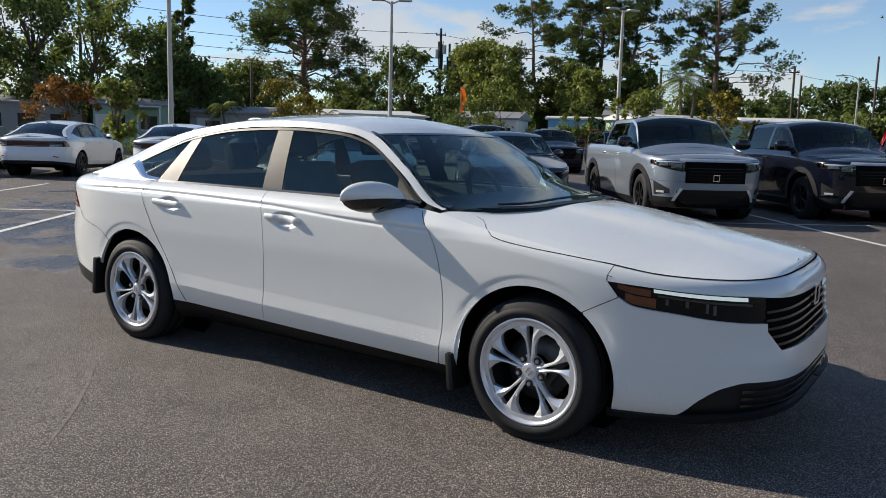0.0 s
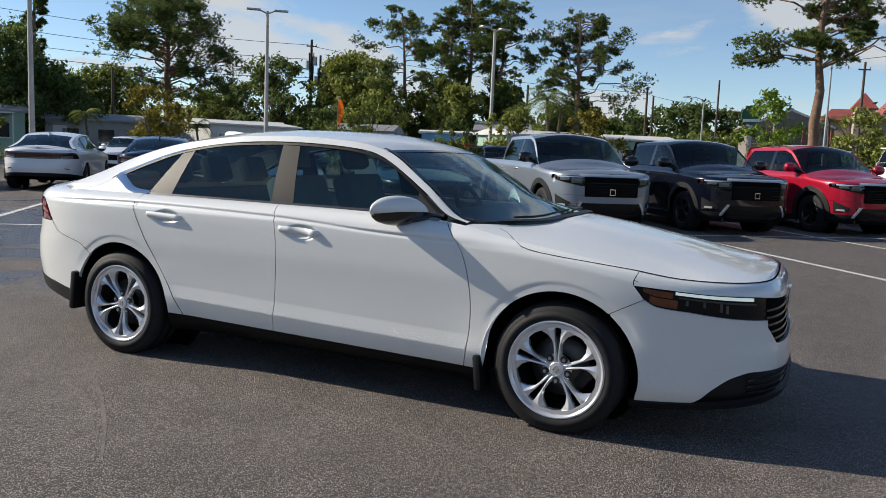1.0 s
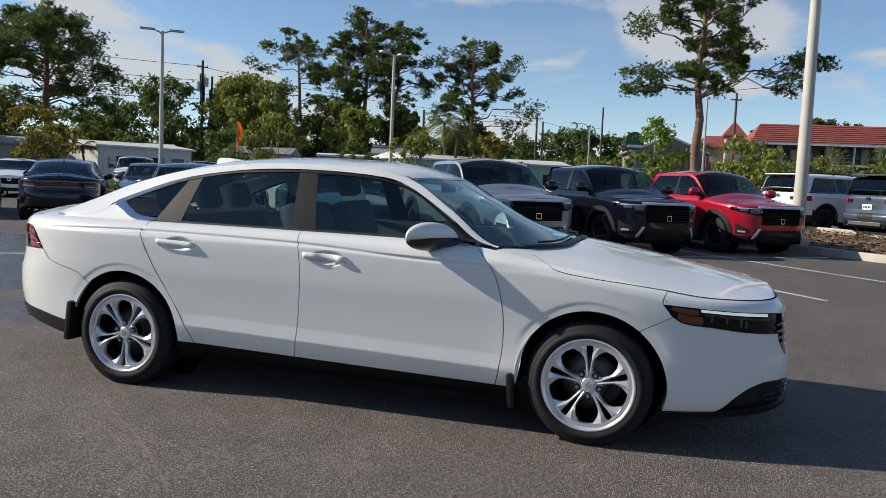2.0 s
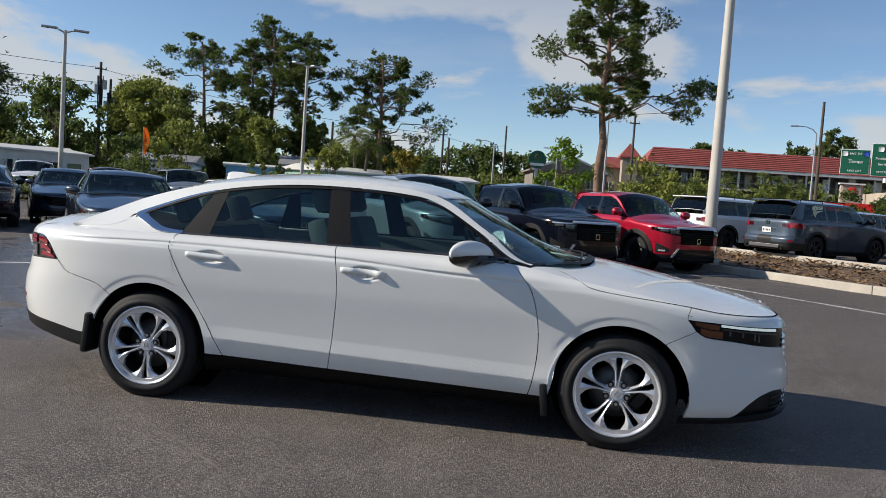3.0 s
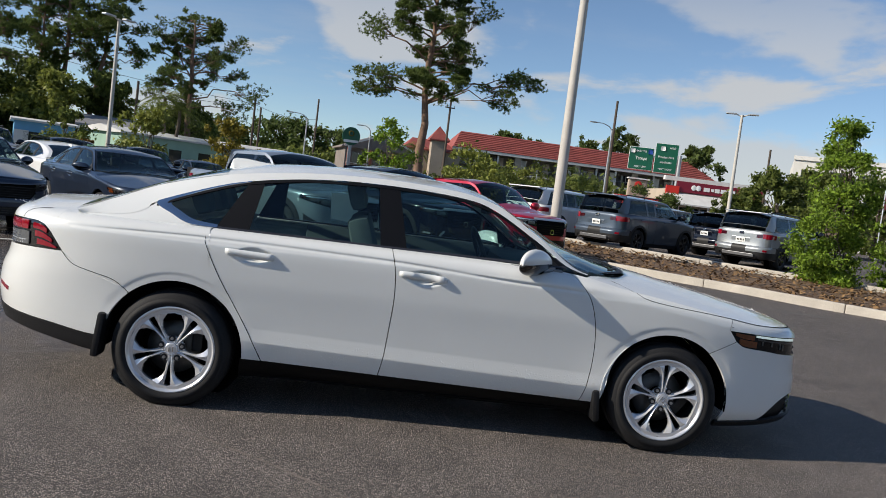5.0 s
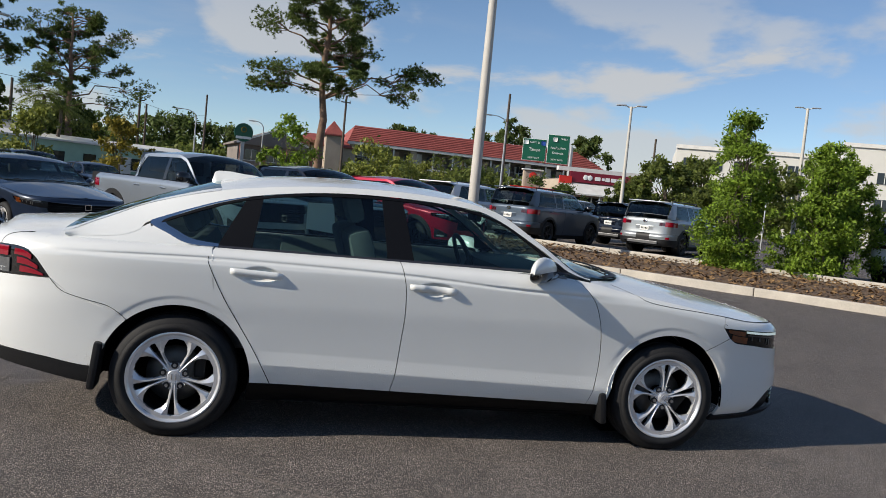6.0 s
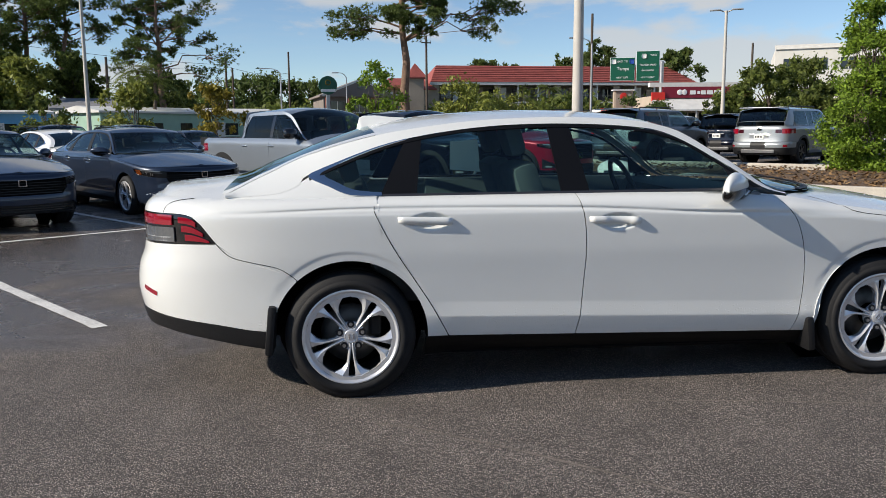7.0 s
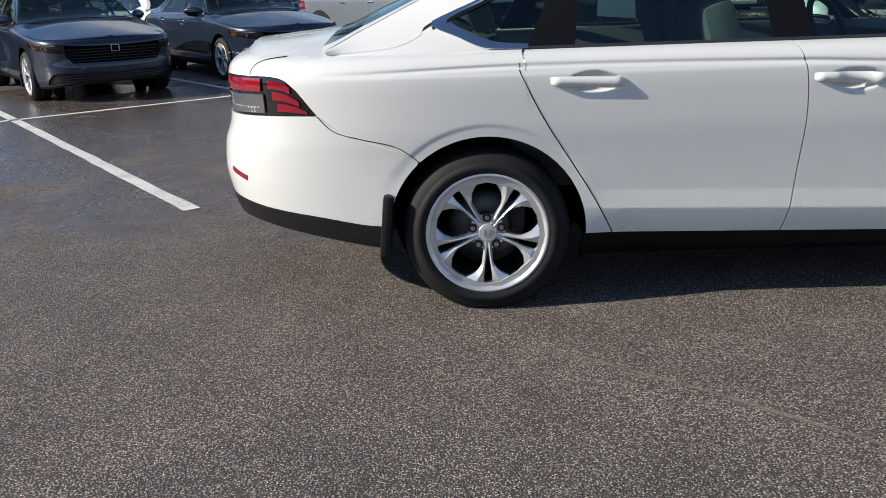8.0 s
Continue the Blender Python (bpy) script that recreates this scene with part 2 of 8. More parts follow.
DARK_RED_LENS = mat("smoked_red_lens", (0.05, 0.003, 0.008), rough=0.12, coat=1.0)
AMBER_LENS = mat("amber_lens", (0.13, 0.030, 0.006), rough=0.15, coat=1.0, vary=0.35, scale=40)
LAMP_SILVER = mat("lamp_reflector", (0.66, 0.68, 0.70), rough=0.2, metal=0.5)
SKID = mat("satin_skid_plate", (0.13, 0.13, 0.135), rough=0.4, metal=0.5, vary=0.1, scale=8)
LED_WHITE = mat("led_strip", (0.85, 0.9, 0.88), rough=0.25, emit=((0.80, 1.0, 0.92), 0.25))
SEAT_CLOTH = mat("grey_cloth", (0.17, 0.175, 0.172), rough=0.9, vary=0.1, scale=12, bump=0.3, bump_scale=300)
DASH = mat("dash_plastic", (0.03, 0.03, 0.032), rough=0.6)
BEAD = mat("water_bead", (0.74, 0.76, 0.78), rough=0.05, coat=1.0, spec=0.8)
TRIM_GREY = mat("grey_door_trim", (0.20, 0.205, 0.205), rough=0.75, bump=0.2, bump_scale=250)
LINER = mat("headliner", (0.42, 0.41, 0.37), rough=0.95)


# ---- building helpers ----
def thing(name, label, category, group="", kind=""):
    ob = new(name)
    ob.empty_display_size = 0.2
    return tagged(ob, label, category, group, kind)


def mesh_from(name, verts, faces, smooth=True):
    me = bpy.data.meshes.new(name)
    me.from_pydata([tuple(v) for v in verts], [], faces)
    me.update()
    if smooth:
        me.polygons.foreach_set("use_smooth", [True] * len(me.polygons))
    return me


def put(name, me, material, parent=None, label=""):
    ob = new(name, me)
    if not me.materials:
        me.materials.append(material)
    if parent is not None:
        ob.parent = parent
    if label:
        ob["label"] = label
    return ob


def part(name, bm, material, parent=None, label="", smooth=False):
    """Links a bmesh as one mesh object under a thing or a part."""
    me = bpy.data.meshes.new(name)
    bmesh.ops.recalc_face_normals(bm, faces=bm.faces)
    bm.to_mesh(me)
    bm.free()
    if smooth:
        me.polygons.foreach_set("use_smooth", [True] * len(me.polygons))
        me.set_sharp_from_angle(angle=radians(38))
    return put(name, me, material, parent, label)


def box(bm, cx, cy, cz, sx, sy, sz, m=None, bevel=0.0):
    """A box with its centre and sizes, optionally turned by m and with rounded edges."""
    r = bmesh.ops.create_cube(bm, size=1.0, matrix=(m or Matrix()) @ Matrix.Translation((cx, cy, cz)) @ Matrix.Diagonal((sx, sy, sz, 1)))
    if bevel:
        es = list({e for v in r["verts"] for e in v.link_edges})
        bmesh.ops.bevel(bm, geom=es, offset=bevel, segments=2, affect="EDGES", profile=0.6)
    return bm


def rod(bm, a, b, ra, rb=None, seg=10, caps=True):
    """A tapered round bar from a to b."""
    a, b = Vector(a), Vector(b)
    rb = ra if rb is None else rb
    d = b - a
    q = d.to_track_quat("Z", "Y").to_matrix().to_4x4()
    bmesh.ops.create_cone(bm, cap_ends=caps, segments=seg, radius1=ra, radius2=rb, depth=d.length, matrix=Matrix.Translation((a + b) / 2) @ q)
    return bm


def pipe(bm, pts, r, seg=6):
    """One round bar bent along a chain of points."""
    pts = [Vector(p) for p in pts]
    rings = []
    for i, p in enumerate(pts):
        d = (pts[min(i + 1, len(pts) - 1)] - pts[max(0, i - 1)]).normalized()
        u = d.orthogonal().normalized()
        w = d.cross(u)
        rings.append([bm.verts.new(p + (u * math.cos(2 * math.pi * k / seg) + w * math.sin(2 * math.pi * k / seg)) * r) for k in range(seg)])
    for a, b in zip(rings, rings[1:]):
        for k in range(seg):
            bm.faces.new((a[k], a[(k + 1) % seg], b[(k + 1) % seg], b[k]))
    bm.faces.new(rings[0])
    bm.faces.new(rings[-1])
    return bm


def pchip(knots):
    """A smooth curve without overshoot through (x, y) knots."""
    xs, ys = [float(k[0]) for k in knots], [float(k[1]) for k in knots]
    n = len(xs)
    h = [xs[i + 1] - xs[i] for i in range(n - 1)]
    d = [(ys[i + 1] - ys[i]) / h[i] for i in range(n - 1)]
    m = [d[0]] + [0.0] * (n - 2) + [d[-1]]
    for i in range(1, n - 1):
        if d[i - 1] * d[i] > 0:
            w1, w2 = 2 * h[i] + h[i - 1], h[i] + 2 * h[i - 1]
            m[i] = (w1 + w2) / (w1 / d[i - 1] + w2 / d[i])
    def f(x):
        if x <= xs[0]:
            return ys[0]
        if x >= xs[-1]:
            return ys[-1]
        i = 0
        while x > xs[i + 1]:
            i += 1
        t = (x - xs[i]) / h[i]
        t2, t3 = t * t, t * t * t
        return (2 * t3 - 3 * t2 + 1) * ys[i] + (t3 - 2 * t2 + t) * h[i] * m[i] + (3 * t2 - 2 * t3) * ys[i + 1] + (t3 - t2) * h[i] * m[i + 1]
    return f


def polyline(*pts):
    """A function of 0..1 that runs along a chain of points by its length."""
    ps = [Vector(p) for p in pts]
    ls = [0.0]
    for a, b in zip(ps, ps[1:]):
        ls.append(ls[-1] + (b - a).length)
    def f(u):
        s = max(0.0, min(1.0, u)) * ls[-1]
        for i in range(len(ps) - 1):
            if s <= ls[i + 1] or i == len(ps) - 2:
                return ps[i].lerp(ps[i + 1], min(1.0, (s - ls[i]) / max(1e-9, ls[i + 1] - ls[i])))
    return f


def coons(bottom, top, left, right):
    """A patch between four border curves, each a function of 0..1 to 2D points."""
    c00, c10, c01, c11 = bottom(0), bottom(1), top(0), top(1)
    def f(u, v):
        a = bottom(u) * (1 - v) + top(u) * v + left(v) * (1 - u) + right(v) * u
        return a - (c00 * ((1 - u) * (1 - v)) + c10 * (u * (1 - v)) + c01 * ((1 - u) * v) + c11 * (u * v))
    return f


def sheet(fn, nu, nv, rim=0.0, flip=False, side=1):
    """A smooth grid over fn(u, v) -> 3D point, with its border folded back by rim. side=-1 mirrors it in y."""
    P = [[Vector(fn(i / nu, j / nv)) for j in range(nv + 1)] for i in range(nu + 1)]
    verts = [p for row in P for p in row]
    def idx(i, j):
        return i * (nv + 1) + j
    faces = []
    for i in range(nu):
        for j in range(nv):
            faces.append((idx(i, j), idx(i + 1, j), idx(i + 1, j + 1), idx(i, j + 1)))
    border = [(i, 0) for i in range(nu)] + [(nu, j) for j in range(nv)] + [(i, nv) for i in range(nu, 0, -1)] + [(0, j) for j in range(nv, 0, -1)]
    if rim:
        base = len(verts)
        for i, j in border:
            du = P[min(nu, i + 1)][j] - P[max(0, i - 1)][j]
            dv = P[i][min(nv, j + 1)] - P[i][max(0, j - 1)]
            nrm = du.cross(dv)
            if nrm.length < 1e-12:
                nrm = Vector((0, 0, 1))
            verts.append(P[i][j] - nrm.normalized() * rim * (-1 if flip else 1))
        nb = len(border)
        for k in range(nb):
            a, b = border[k], border[(k + 1) % nb]
            faces.append((idx(*b), idx(*a), base + k, base + (k + 1) % nb))
    if side < 0:
        verts = [(v[0], -v[1], v[2]) for v in verts]
        flip = not flip
    if flip:
        faces = [tuple(reversed(f)) for f in faces]
    me = mesh_from("sheet", verts, faces)
    if rim:
        edge = set()
        for k in range(len(border)):
            a, b = idx(*border[k]), idx(*border[(k + 1) % len(border)])
            edge.add((min(a, b), max(a, b)))
        sharp = [((min(e.vertices) , max(e.vertices)) in edge) for e in me.edges]
        at = me.attributes.new("sharp_edge", "BOOLEAN", "EDGE")
        at.data.foreach_set("value", sharp)
    return me


def lathe(profile, seg=48, closed=False):
    """A body of revolution about the y axis from (radius, y) pairs."""
    verts, faces = [], []
    n = len(profile)
    for k in range(seg):
        a = 2 * math.pi * k / seg
        for r, y in profile:
            verts.append((r * math.cos(a), y, r * math.sin(a)))
    for k in range(seg):
        k2 = (k + 1) % seg
        for i in range(n - 1 if not closed else n):
            j = (i + 1) % n
            faces.append((k * n + i, k * n + j, k2 * n + j, k2 * n + i))
    return mesh_from("lathe", verts, faces)


# ---- vehicles ----
def bisect_right(a, x, lo, hi):
    while lo < hi:
        mid = (lo + hi) // 2
        if x < a[mid]:
            hi = mid
        else:
            lo = mid + 1
    return lo


class Body:
    """The outer form of a vehicle: rear axle at x = 0, nose to +x, right side at -y. s runs along the flank and wraps round both ends."""

    def __init__(self, W, XF, XR, zt, yr, zr, zc, x0f, x0r, nf=4.0, nr=3.5, xsf=3.1, xsr=-0.45, lf=1.3, lr=1.2, rho=0.06, rz=0.08, bulge=None, deck_pow=2.2):
        self.W, self.XF, self.XR, self.zt = pchip(W), pchip(XF), pchip(XR), pchip(zt)
        self.yr, self.zr, self.zc = pchip(yr), pchip(zr), pchip(zc)
        self.x0f, self.x0r, self.nf, self.nr, self.xsf, self.xsr, self.lf, self.lr = x0f, x0r, nf, nr, xsf, xsr, lf, lr
        self.rho, self.rz, self.bulge, self.deck_pow = (rho if callable(rho) else lambda s: rho), rz, bulge, deck_pow
        self.arcs = {}
        self.front, self.rear = xsf + lf, xsr - lr
        self.ring = []
        n = 160
        for i in range(n + 1):
            s = self.rear + (self.front - self.rear) * i / n
            p = self.side(s, self.zt(s))
            self.ring.append((p.x, -p.y, p.z))

    def arc(self, x0, a, w, n, start, q):
        """A point of the rounded end, a share q of its length on from the flank."""
        key = (round(a, 4), round(w, 4), n, start)
        tab = self.arcs.get(key)
        if tab is None:
            th0 = math.acos(min(1.0, (start / a) ** (n / 2)))
            pts = []
            for i in range(61):
                th = (1 - i / 60) ** 2 * th0
                pts.append((a * math.cos(th) ** (2 / n), w * math.sin(th) ** (2 / n)))
            ls = [0.0]
            for p, r in zip(pts, pts[1:]):
                ls.append(ls[-1] + math.hypot(r[0] - p[0], r[1] - p[1]))
            tab = self.arcs[key] = (pts, ls)
        pts, ls = tab
        t = q * ls[-1]
        i = bisect_right(ls, t, 0, len(ls) - 1) - 1
        i = min(i, len(pts) - 2)
        f = (t - ls[i]) / max(1e-9, ls[i + 1] - ls[i])
        f = min(1.0, f)
        return pts[i][0] + (pts[i + 1][0] - pts[i][0]) * f, pts[i][1] + (pts[i + 1][1] - pts[i][1]) * f

    def side(self, s, z, out=0.0):
        top = self.zt(s)
        k = max(0.0, min(1.0, (z - (top - self.rz)) / self.rz))
        inset = self.rho(s) * (1 - math.sqrt(1 - 0.97 * k * k)) - out
        w = self.W(z) - inset
        if self.bulge:
            w += self.bulge(s, z)
        if s > self.xsf:
            n, a = self.nf, self.XF(z) - inset - self.x0f
            q = min(1.0, (s - self.xsf) / self.lf)
            px, py = self.arc(self.x0f, a, w, n, self.xsf - self.x0f, q)
            return Vector((self.x0f + px, -py, z))
        if s < self.xsr:
            n, a = self.nr, self.x0r - self.XR(z) - inset
            q = min(1.0, (self.xsr - s) / self.lr)
            px, py = self.arc(self.x0r, a, w, n, self.x0r - self.xsr, q)
            return Vector((self.x0r - px, -py, z))
        if s > self.x0f:
            t = (s - self.x0f) / (self.XF(z) - inset - self.x0f)
            w *= (1 - t**self.nf) ** (1 / self.nf)
        elif s < self.x0r:
            t = (self.x0r - s) / (self.x0r - self.XR(z) - inset)
            w *= (1 - t**self.nr) ** (1 / self.nr)
        return Vector((s, -w, z))

    def deck(self, x, y):
        """The height of hood or boot at a place."""
        ring = self.ring
        lo, hi = 0, len(ring) - 1
        while hi - lo > 1:
            mid = (lo + hi) // 2
            if ring[mid][0] <= x:
                lo = mid
            else:
                hi = mid
        a, b = ring[lo], ring[hi]
        t = max(0.0, min(1.0, (x - a[0]) / max(1e-6, b[0] - a[0])))
        ye, ze = a[1] + (b[1] - a[1]) * t, a[2] + (b[2] - a[2]) * t
        f = min(1.0, abs(y) / max(0.02, ye))
        return ze + (self.zc(x) - ze) * (1 - f**self.deck_pow)

    def glass(self, x, z, out=0.0):
        """The flank above the belt line."""
        b = self.side(x, self.zt(x))
        zr = self.zr(x)
        f = max(-0.2, min(1.0, (z - b.z) / max(0.02, zr - b.z)))
        y = -b.y + (self.yr(x) - -b.y) * f + 0.010 * 4 * max(0, f) * (1 - max(0, f)) + out
        return Vector((x, -y, z))

    def top(self, x, y, out=0.0):
        yr = self.yr(x)
        f = min(1.0, abs(y) / yr)
        return Vector((x, y, self.zr(x) + (self.zc(x) - self.zr(x)) * (1 - f * f) + out))


def V2(*p):
    return Vector((p[0], p[1]))


def polyknots(knots):
    """Straight runs between (x, y) knots."""
    def f(x):
        if x <= knots[0][0]:
            return knots[0][1]
        for (a, b), (c, d) in zip(knots, knots[1:]):
            if x <= c:
                return b + (d - b) * (x - a) / (c - a)
        return knots[-1][1]
    return f


def arc2(cx, cz, r, a0, a1, n=24):
    return [V2(cx + r * math.cos(radians(a0 + (a1 - a0) * i / n)), cz + r * math.sin(radians(a0 + (a1 - a0) * i / n))) for i in range(n + 1)]


def curve2(*pts, n=10):
    """A rounded chain through 2D points (Catmull-Rom), as a function of 0..1."""
    ps = [Vector(p) for p in pts]
    out = []
    for i in range(len(ps) - 1):
        p0, p1, p2, p3 = ps[max(0, i - 1)], ps[i], ps[i + 1], ps[min(len(ps) - 1, i + 2)]
        for k in range(n):
            t = k / n
            out.append(0.5 * ((2 * p1) + (p2 - p0) * t + (2 * p0 - 5 * p1 + 4 * p2 - p3) * t * t + (3 * p1 - p0 - 3 * p2 + p3) * t**3))
    out.append(ps[-1])
    return polyline(*out)


GAP = 0.0025


def panel(name, surf, bottom, top, left, right, nu, nv, material, parent, side, rim=0.018, label="", out=0.0):
    f = coons(bottom, top, left, right)
    def at(u, v):
        p = f(u, v)
        return surf(p[0], p[1], out)
    return put(name, sheet(at, nu, nv, rim, False, side), material, parent, label)


def ribbon(surf, pts, width, material, name, parent, side, out=0.004, label="", n=60, rim=0.006):
    """A narrow strip laid along a chain of points of a surface; width is measured across the chain."""
    f = pts if callable(pts) else polyline(*pts)
    def at(u, v):
        p = f(u)
        d = (f(min(1, u + 0.01)) - f(max(0, u - 0.01)))
        d = d / max(1e-9, d.length)
        q = p + V2(-d[1], d[0]) * (v - 0.5) * width
        return surf(q[0], q[1], out)
    return put(name, sheet(at, n, 1, rim, False, side), material, parent, label)


def make_wheel(style="split", R=0.328, rim_r=0.232, width=0.225, rim_mat=None, seg=56, axle=None):
    """Meshes of one wheel about the origin, its face towards -y."""
    rim_mat = rim_mat or ALLOY
    h = width / 2
    tyre = lathe([(rim_r - 0.012, -h + 0.012), (rim_r + 0.004, -h - 0.004), (rim_r + 0.02, -h - 0.010), ((R + rim_r) / 2, -h - 0.013), (R - 0.045, -h - 0.008), (R - 0.038, -h - 0.0065), (R - 0.026, -h + 0.001), (R - 0.010, -h + 0.014), (R - 0.003, -h + 0.03), (R, -h + 0.05), (R, -0.043), (R - 0.007, -0.040), (R - 0.007, -0.032), (R, -0.029), (R, 0.029), (R - 0.007, 0.032), (R - 0.007, 0.040), (R, 0.043), (R, h - 0.05), (R - 0.010, h - 0.014), (R - 0.03, h), ((R + rim_r) / 2, h + 0.010), (rim_r, h)], seg)
    # the foot of the tyre is pressed flat by the load and bulges a little
    axle = axle or R
    for v in tyre.vertices:
        sag = max(0.0, -v.co.z - axle * 0.72) / (R * 0.28) if axle < R else 0.0
        v.co.y *= 1 + 0.06 * sag
        v.co.z = max(v.co.z, -axle + 0.001)
    q = rim_r / 0.24
    face = -h + 0.006
    split = style == "split"
    ring = [(rim_r + 0.003, -h - 0.002), (rim_r - 0.004, -h - 0.007), (rim_r - 0.010, -h - 0.004), (rim_r - 0.013, -h + 0.003)]
    if split:
        ring = ring[:2] + [(0.2305 * q, -h - 0.002), (0.2285 * q, face - 0.004), (0.2245 * q, face - 0.002), (0.223 * q, face + 0.004), (0.222 * q, face + 0.035)]
    rim = lathe(ring + ([] if split else [(rim_r - 0.020, -h + 0.016)]), seg)
    well = lathe([(rim_r - 0.017, -h + 0.010), (rim_r - 0.024, -h + 0.03), (rim_r - 0.035, 0.05), (rim_r - 0.03, h)], seg)
    bm = bmesh.new()
    if split:
        # each arm: (distance from the hub, edge on the slit, edge on the wide opening)
        slit = pchip([(0.036, 0.0), (0.060, 0.0012), (0.09, 0.0045), (0.12, 0.009), (0.15, 0.013), (0.18, 0.0165), (0.203, 0.0172), (0.207, 0.0), (0.230, 0.0)])
        edge = polyknots([(0.036, 0.018), (0.06, 0.0185), (0.09, 0.0195), (0.12, 0.0222), (0.135, 0.0265), (0.150, 0.0345), (0.172, 0.050), (0.191, 0.0735), (0.2025, 0.089), (0.2045, 0.1202), (0.230, 0.1352)])
        for k in range(5):
            turn = Matrix.Rotation(2 * math.pi * k / 5 + math.pi / 2, 4, "Y")
            for sgn in (-1, 1):
                rows = []
                for r in (0.036, 0.055, 0.07, 0.085, 0.10, 0.12, 0.135, 0.15, 0.172, 0.191, 0.2025, 0.2045, 0.207, 0.211, 0.217, 0.228):
                    a_, b_ = slit(r), edge(r)
                    t = (r - 0.036) / 0.176
                    y = face + 0.020 * (1 - min(1.0, t * 1.25)) ** 1.3
                    keel = a_ + (b_ - a_) * 0.42
                    arc = min(1.0, max(0.0, (r - 0.120) / 0.05))
                    def on(c):
                        return r + (math.sqrt(r * r - c * c) - r) * arc
                    low = 0.010 if r < 0.203 else 0.007
                    rows.append([Vector((on(c), yy, sgn * c)) * q for yy, c in (((y + 0.032) / q, a_), ((y + 0.004) / q, a_), ((y - 0.003) / q, keel), ((y + low) / q, b_), ((y + 0.032) / q, b_))])
                vs = [[bm.verts.new(turn @ p) for p in row] for row in rows]
                for i, (a_, b_) in enumerate(zip(vs, vs[1:])):
                    for j in range(0 if i < 12 else 1, 4 if i < 11 else 3):
                        bm.faces.new((a_[j], a_[j + 1], b_[j + 1], b_[j]))
    else:
        n = 10 if style == "multi" else 6
        for k in range(n):
            turn = Matrix.Rotation(2 * math.pi * k / n, 4, "Y")
            box(bm, (rim_r + 0.03) / 2, face + 0.012, 0, rim_r - 0.04, 0.022, 0.026 if n == 10 else 0.05, turn)
    hub = lathe([(0.0, face + 0.009), (0.026, face + 0.010), (0.027, face + 0.012), (0.031, face + 0.011), (0.035, face + 0.014), (0.036, face + 0.021), (0.066, face + 0.022), (0.072, face + 0.027), (0.073, face + 0.040)], 28)
    nut = bmesh.new()
    rod(nut, (0.0600, face + 0.034, 0), (0.0600, face + 0.010, 0), 0.0105, 0.0085, 8)
    pocket = lathe([(0.0, face + 0.0195), (0.0150, face + 0.0195), (0.0172, face + 0.0175), (0.0185, face + 0.0185), (0.019, face + 0.024)], 16)
    for v in pocket.vertices:
        v.co.x += 0.0600
    disc = lathe([(0.06, -0.01), (0.150, -0.01), (0.152, 0.0), (0.150, 0.012), (0.06, 0.012)], 36)
    cal = bmesh.new()
    box(cal, 0.125, -0.005, 0.05, 0.06, 0.06, 0.13, bevel=0.012)
    bmesh.ops.remove_doubles(bm, verts=bm.verts[:], dist=0.0020)
    spokes_me = bpy.data.meshes.new("spokes")
    bmesh.ops.recalc_face_normals(bm, faces=bm.faces)
    bm.to_mesh(spokes_me)
    bm.free()
    spokes_me.polygons.foreach_set("use_smooth", [True] * len(spokes_me.polygons))
    spokes_me.set_sharp_from_angle(angle=radians(25))
    nut_me = bpy.data.meshes.new("lug_nut")
    nut.to_mesh(nut_me)
    nut.free()
    cal_me = bpy.data.meshes.new("brake_caliper")
    cal.to_mesh(cal_me)
    cal.free()
    bars = bmesh.new()
    for c in (-0.010, 0.010):
        box(bars, c, face + 0.0085, 0, 0.005, 0.004, 0.030, bevel=0.001)
    badge = bpy.data.meshes.new("badge")
    bars.to_mesh(badge)
    bars.free()
    hub.set_sharp_from_angle(angle=radians(30))
    return dict(tyre=(tyre, RUBBER), rim=(rim, rim_mat), rim_barrel=(well, BARREL), spokes=(spokes_me, rim_mat), hub_cap=(hub, rim_mat), lug_nut=(nut_me, NUT), badge=(badge, CHROME), nut_pocket=(pocket, BARREL), brake_disc=(disc, STEEL), brake_caliper=(cal_me, BLACK_PLASTIC))


def add_wheels(car, meshes, wheelbase, y, R, spin=(12, 40, 75, 20)):
    k = 0
    for x in (0.0, wheelbase):
        for side in (1, -1):
            w = put("wheel", meshes["rim"][0], meshes["rim"][1], car)
            w.matrix_basis = Matrix.Translation((x, -side * y, R)) @ (Matrix.Rotation(math.pi, 4, "Z") if side < 0 else Matrix()) @ Matrix.Rotation(radians(spin[k]), 4, "Y")
            for nm, (me, mt) in meshes.items():
                for j in range(0 if nm == "rim" else 5 if nm in ("lug_nut", "nut_pocket") else 1):
                    ob = put(nm, me, mt, w)
                    if nm == "tyre":
                        ob.rotation_euler = (0, -radians(spin[k]), 0)
                    if nm in ("lug_nut", "nut_pocket"):
                        ob.rotation_euler = (0, radians(72 * j + 126), 0)
            k += 1


def wheel_wells(car, wheelbase, cz, r, y_out, depth=0.34):
    """The dark liner that closes each wheel arch from inside."""
    for x in (0.0, wheelbase):
        for side in (1, -1):
            def at(u, v, x=x):
                a = radians(-6 + 192 * u)
                return Vector((x + r * math.cos(a), -y_out + depth * v, cz + r * math.sin(a)))
            put("wheel_liner", sheet(at, 24, 2, 0, True, side), DARK_VOID, car)
            def back(u, v, x=x):
                a = radians(360 * u)
                return Vector((x + r * v * math.cos(a), -y_out + depth, cz + r * v * math.sin(a)))
            put("inner_arch", sheet(back, 24, 1, 0, True, side), DARK_VOID, car)


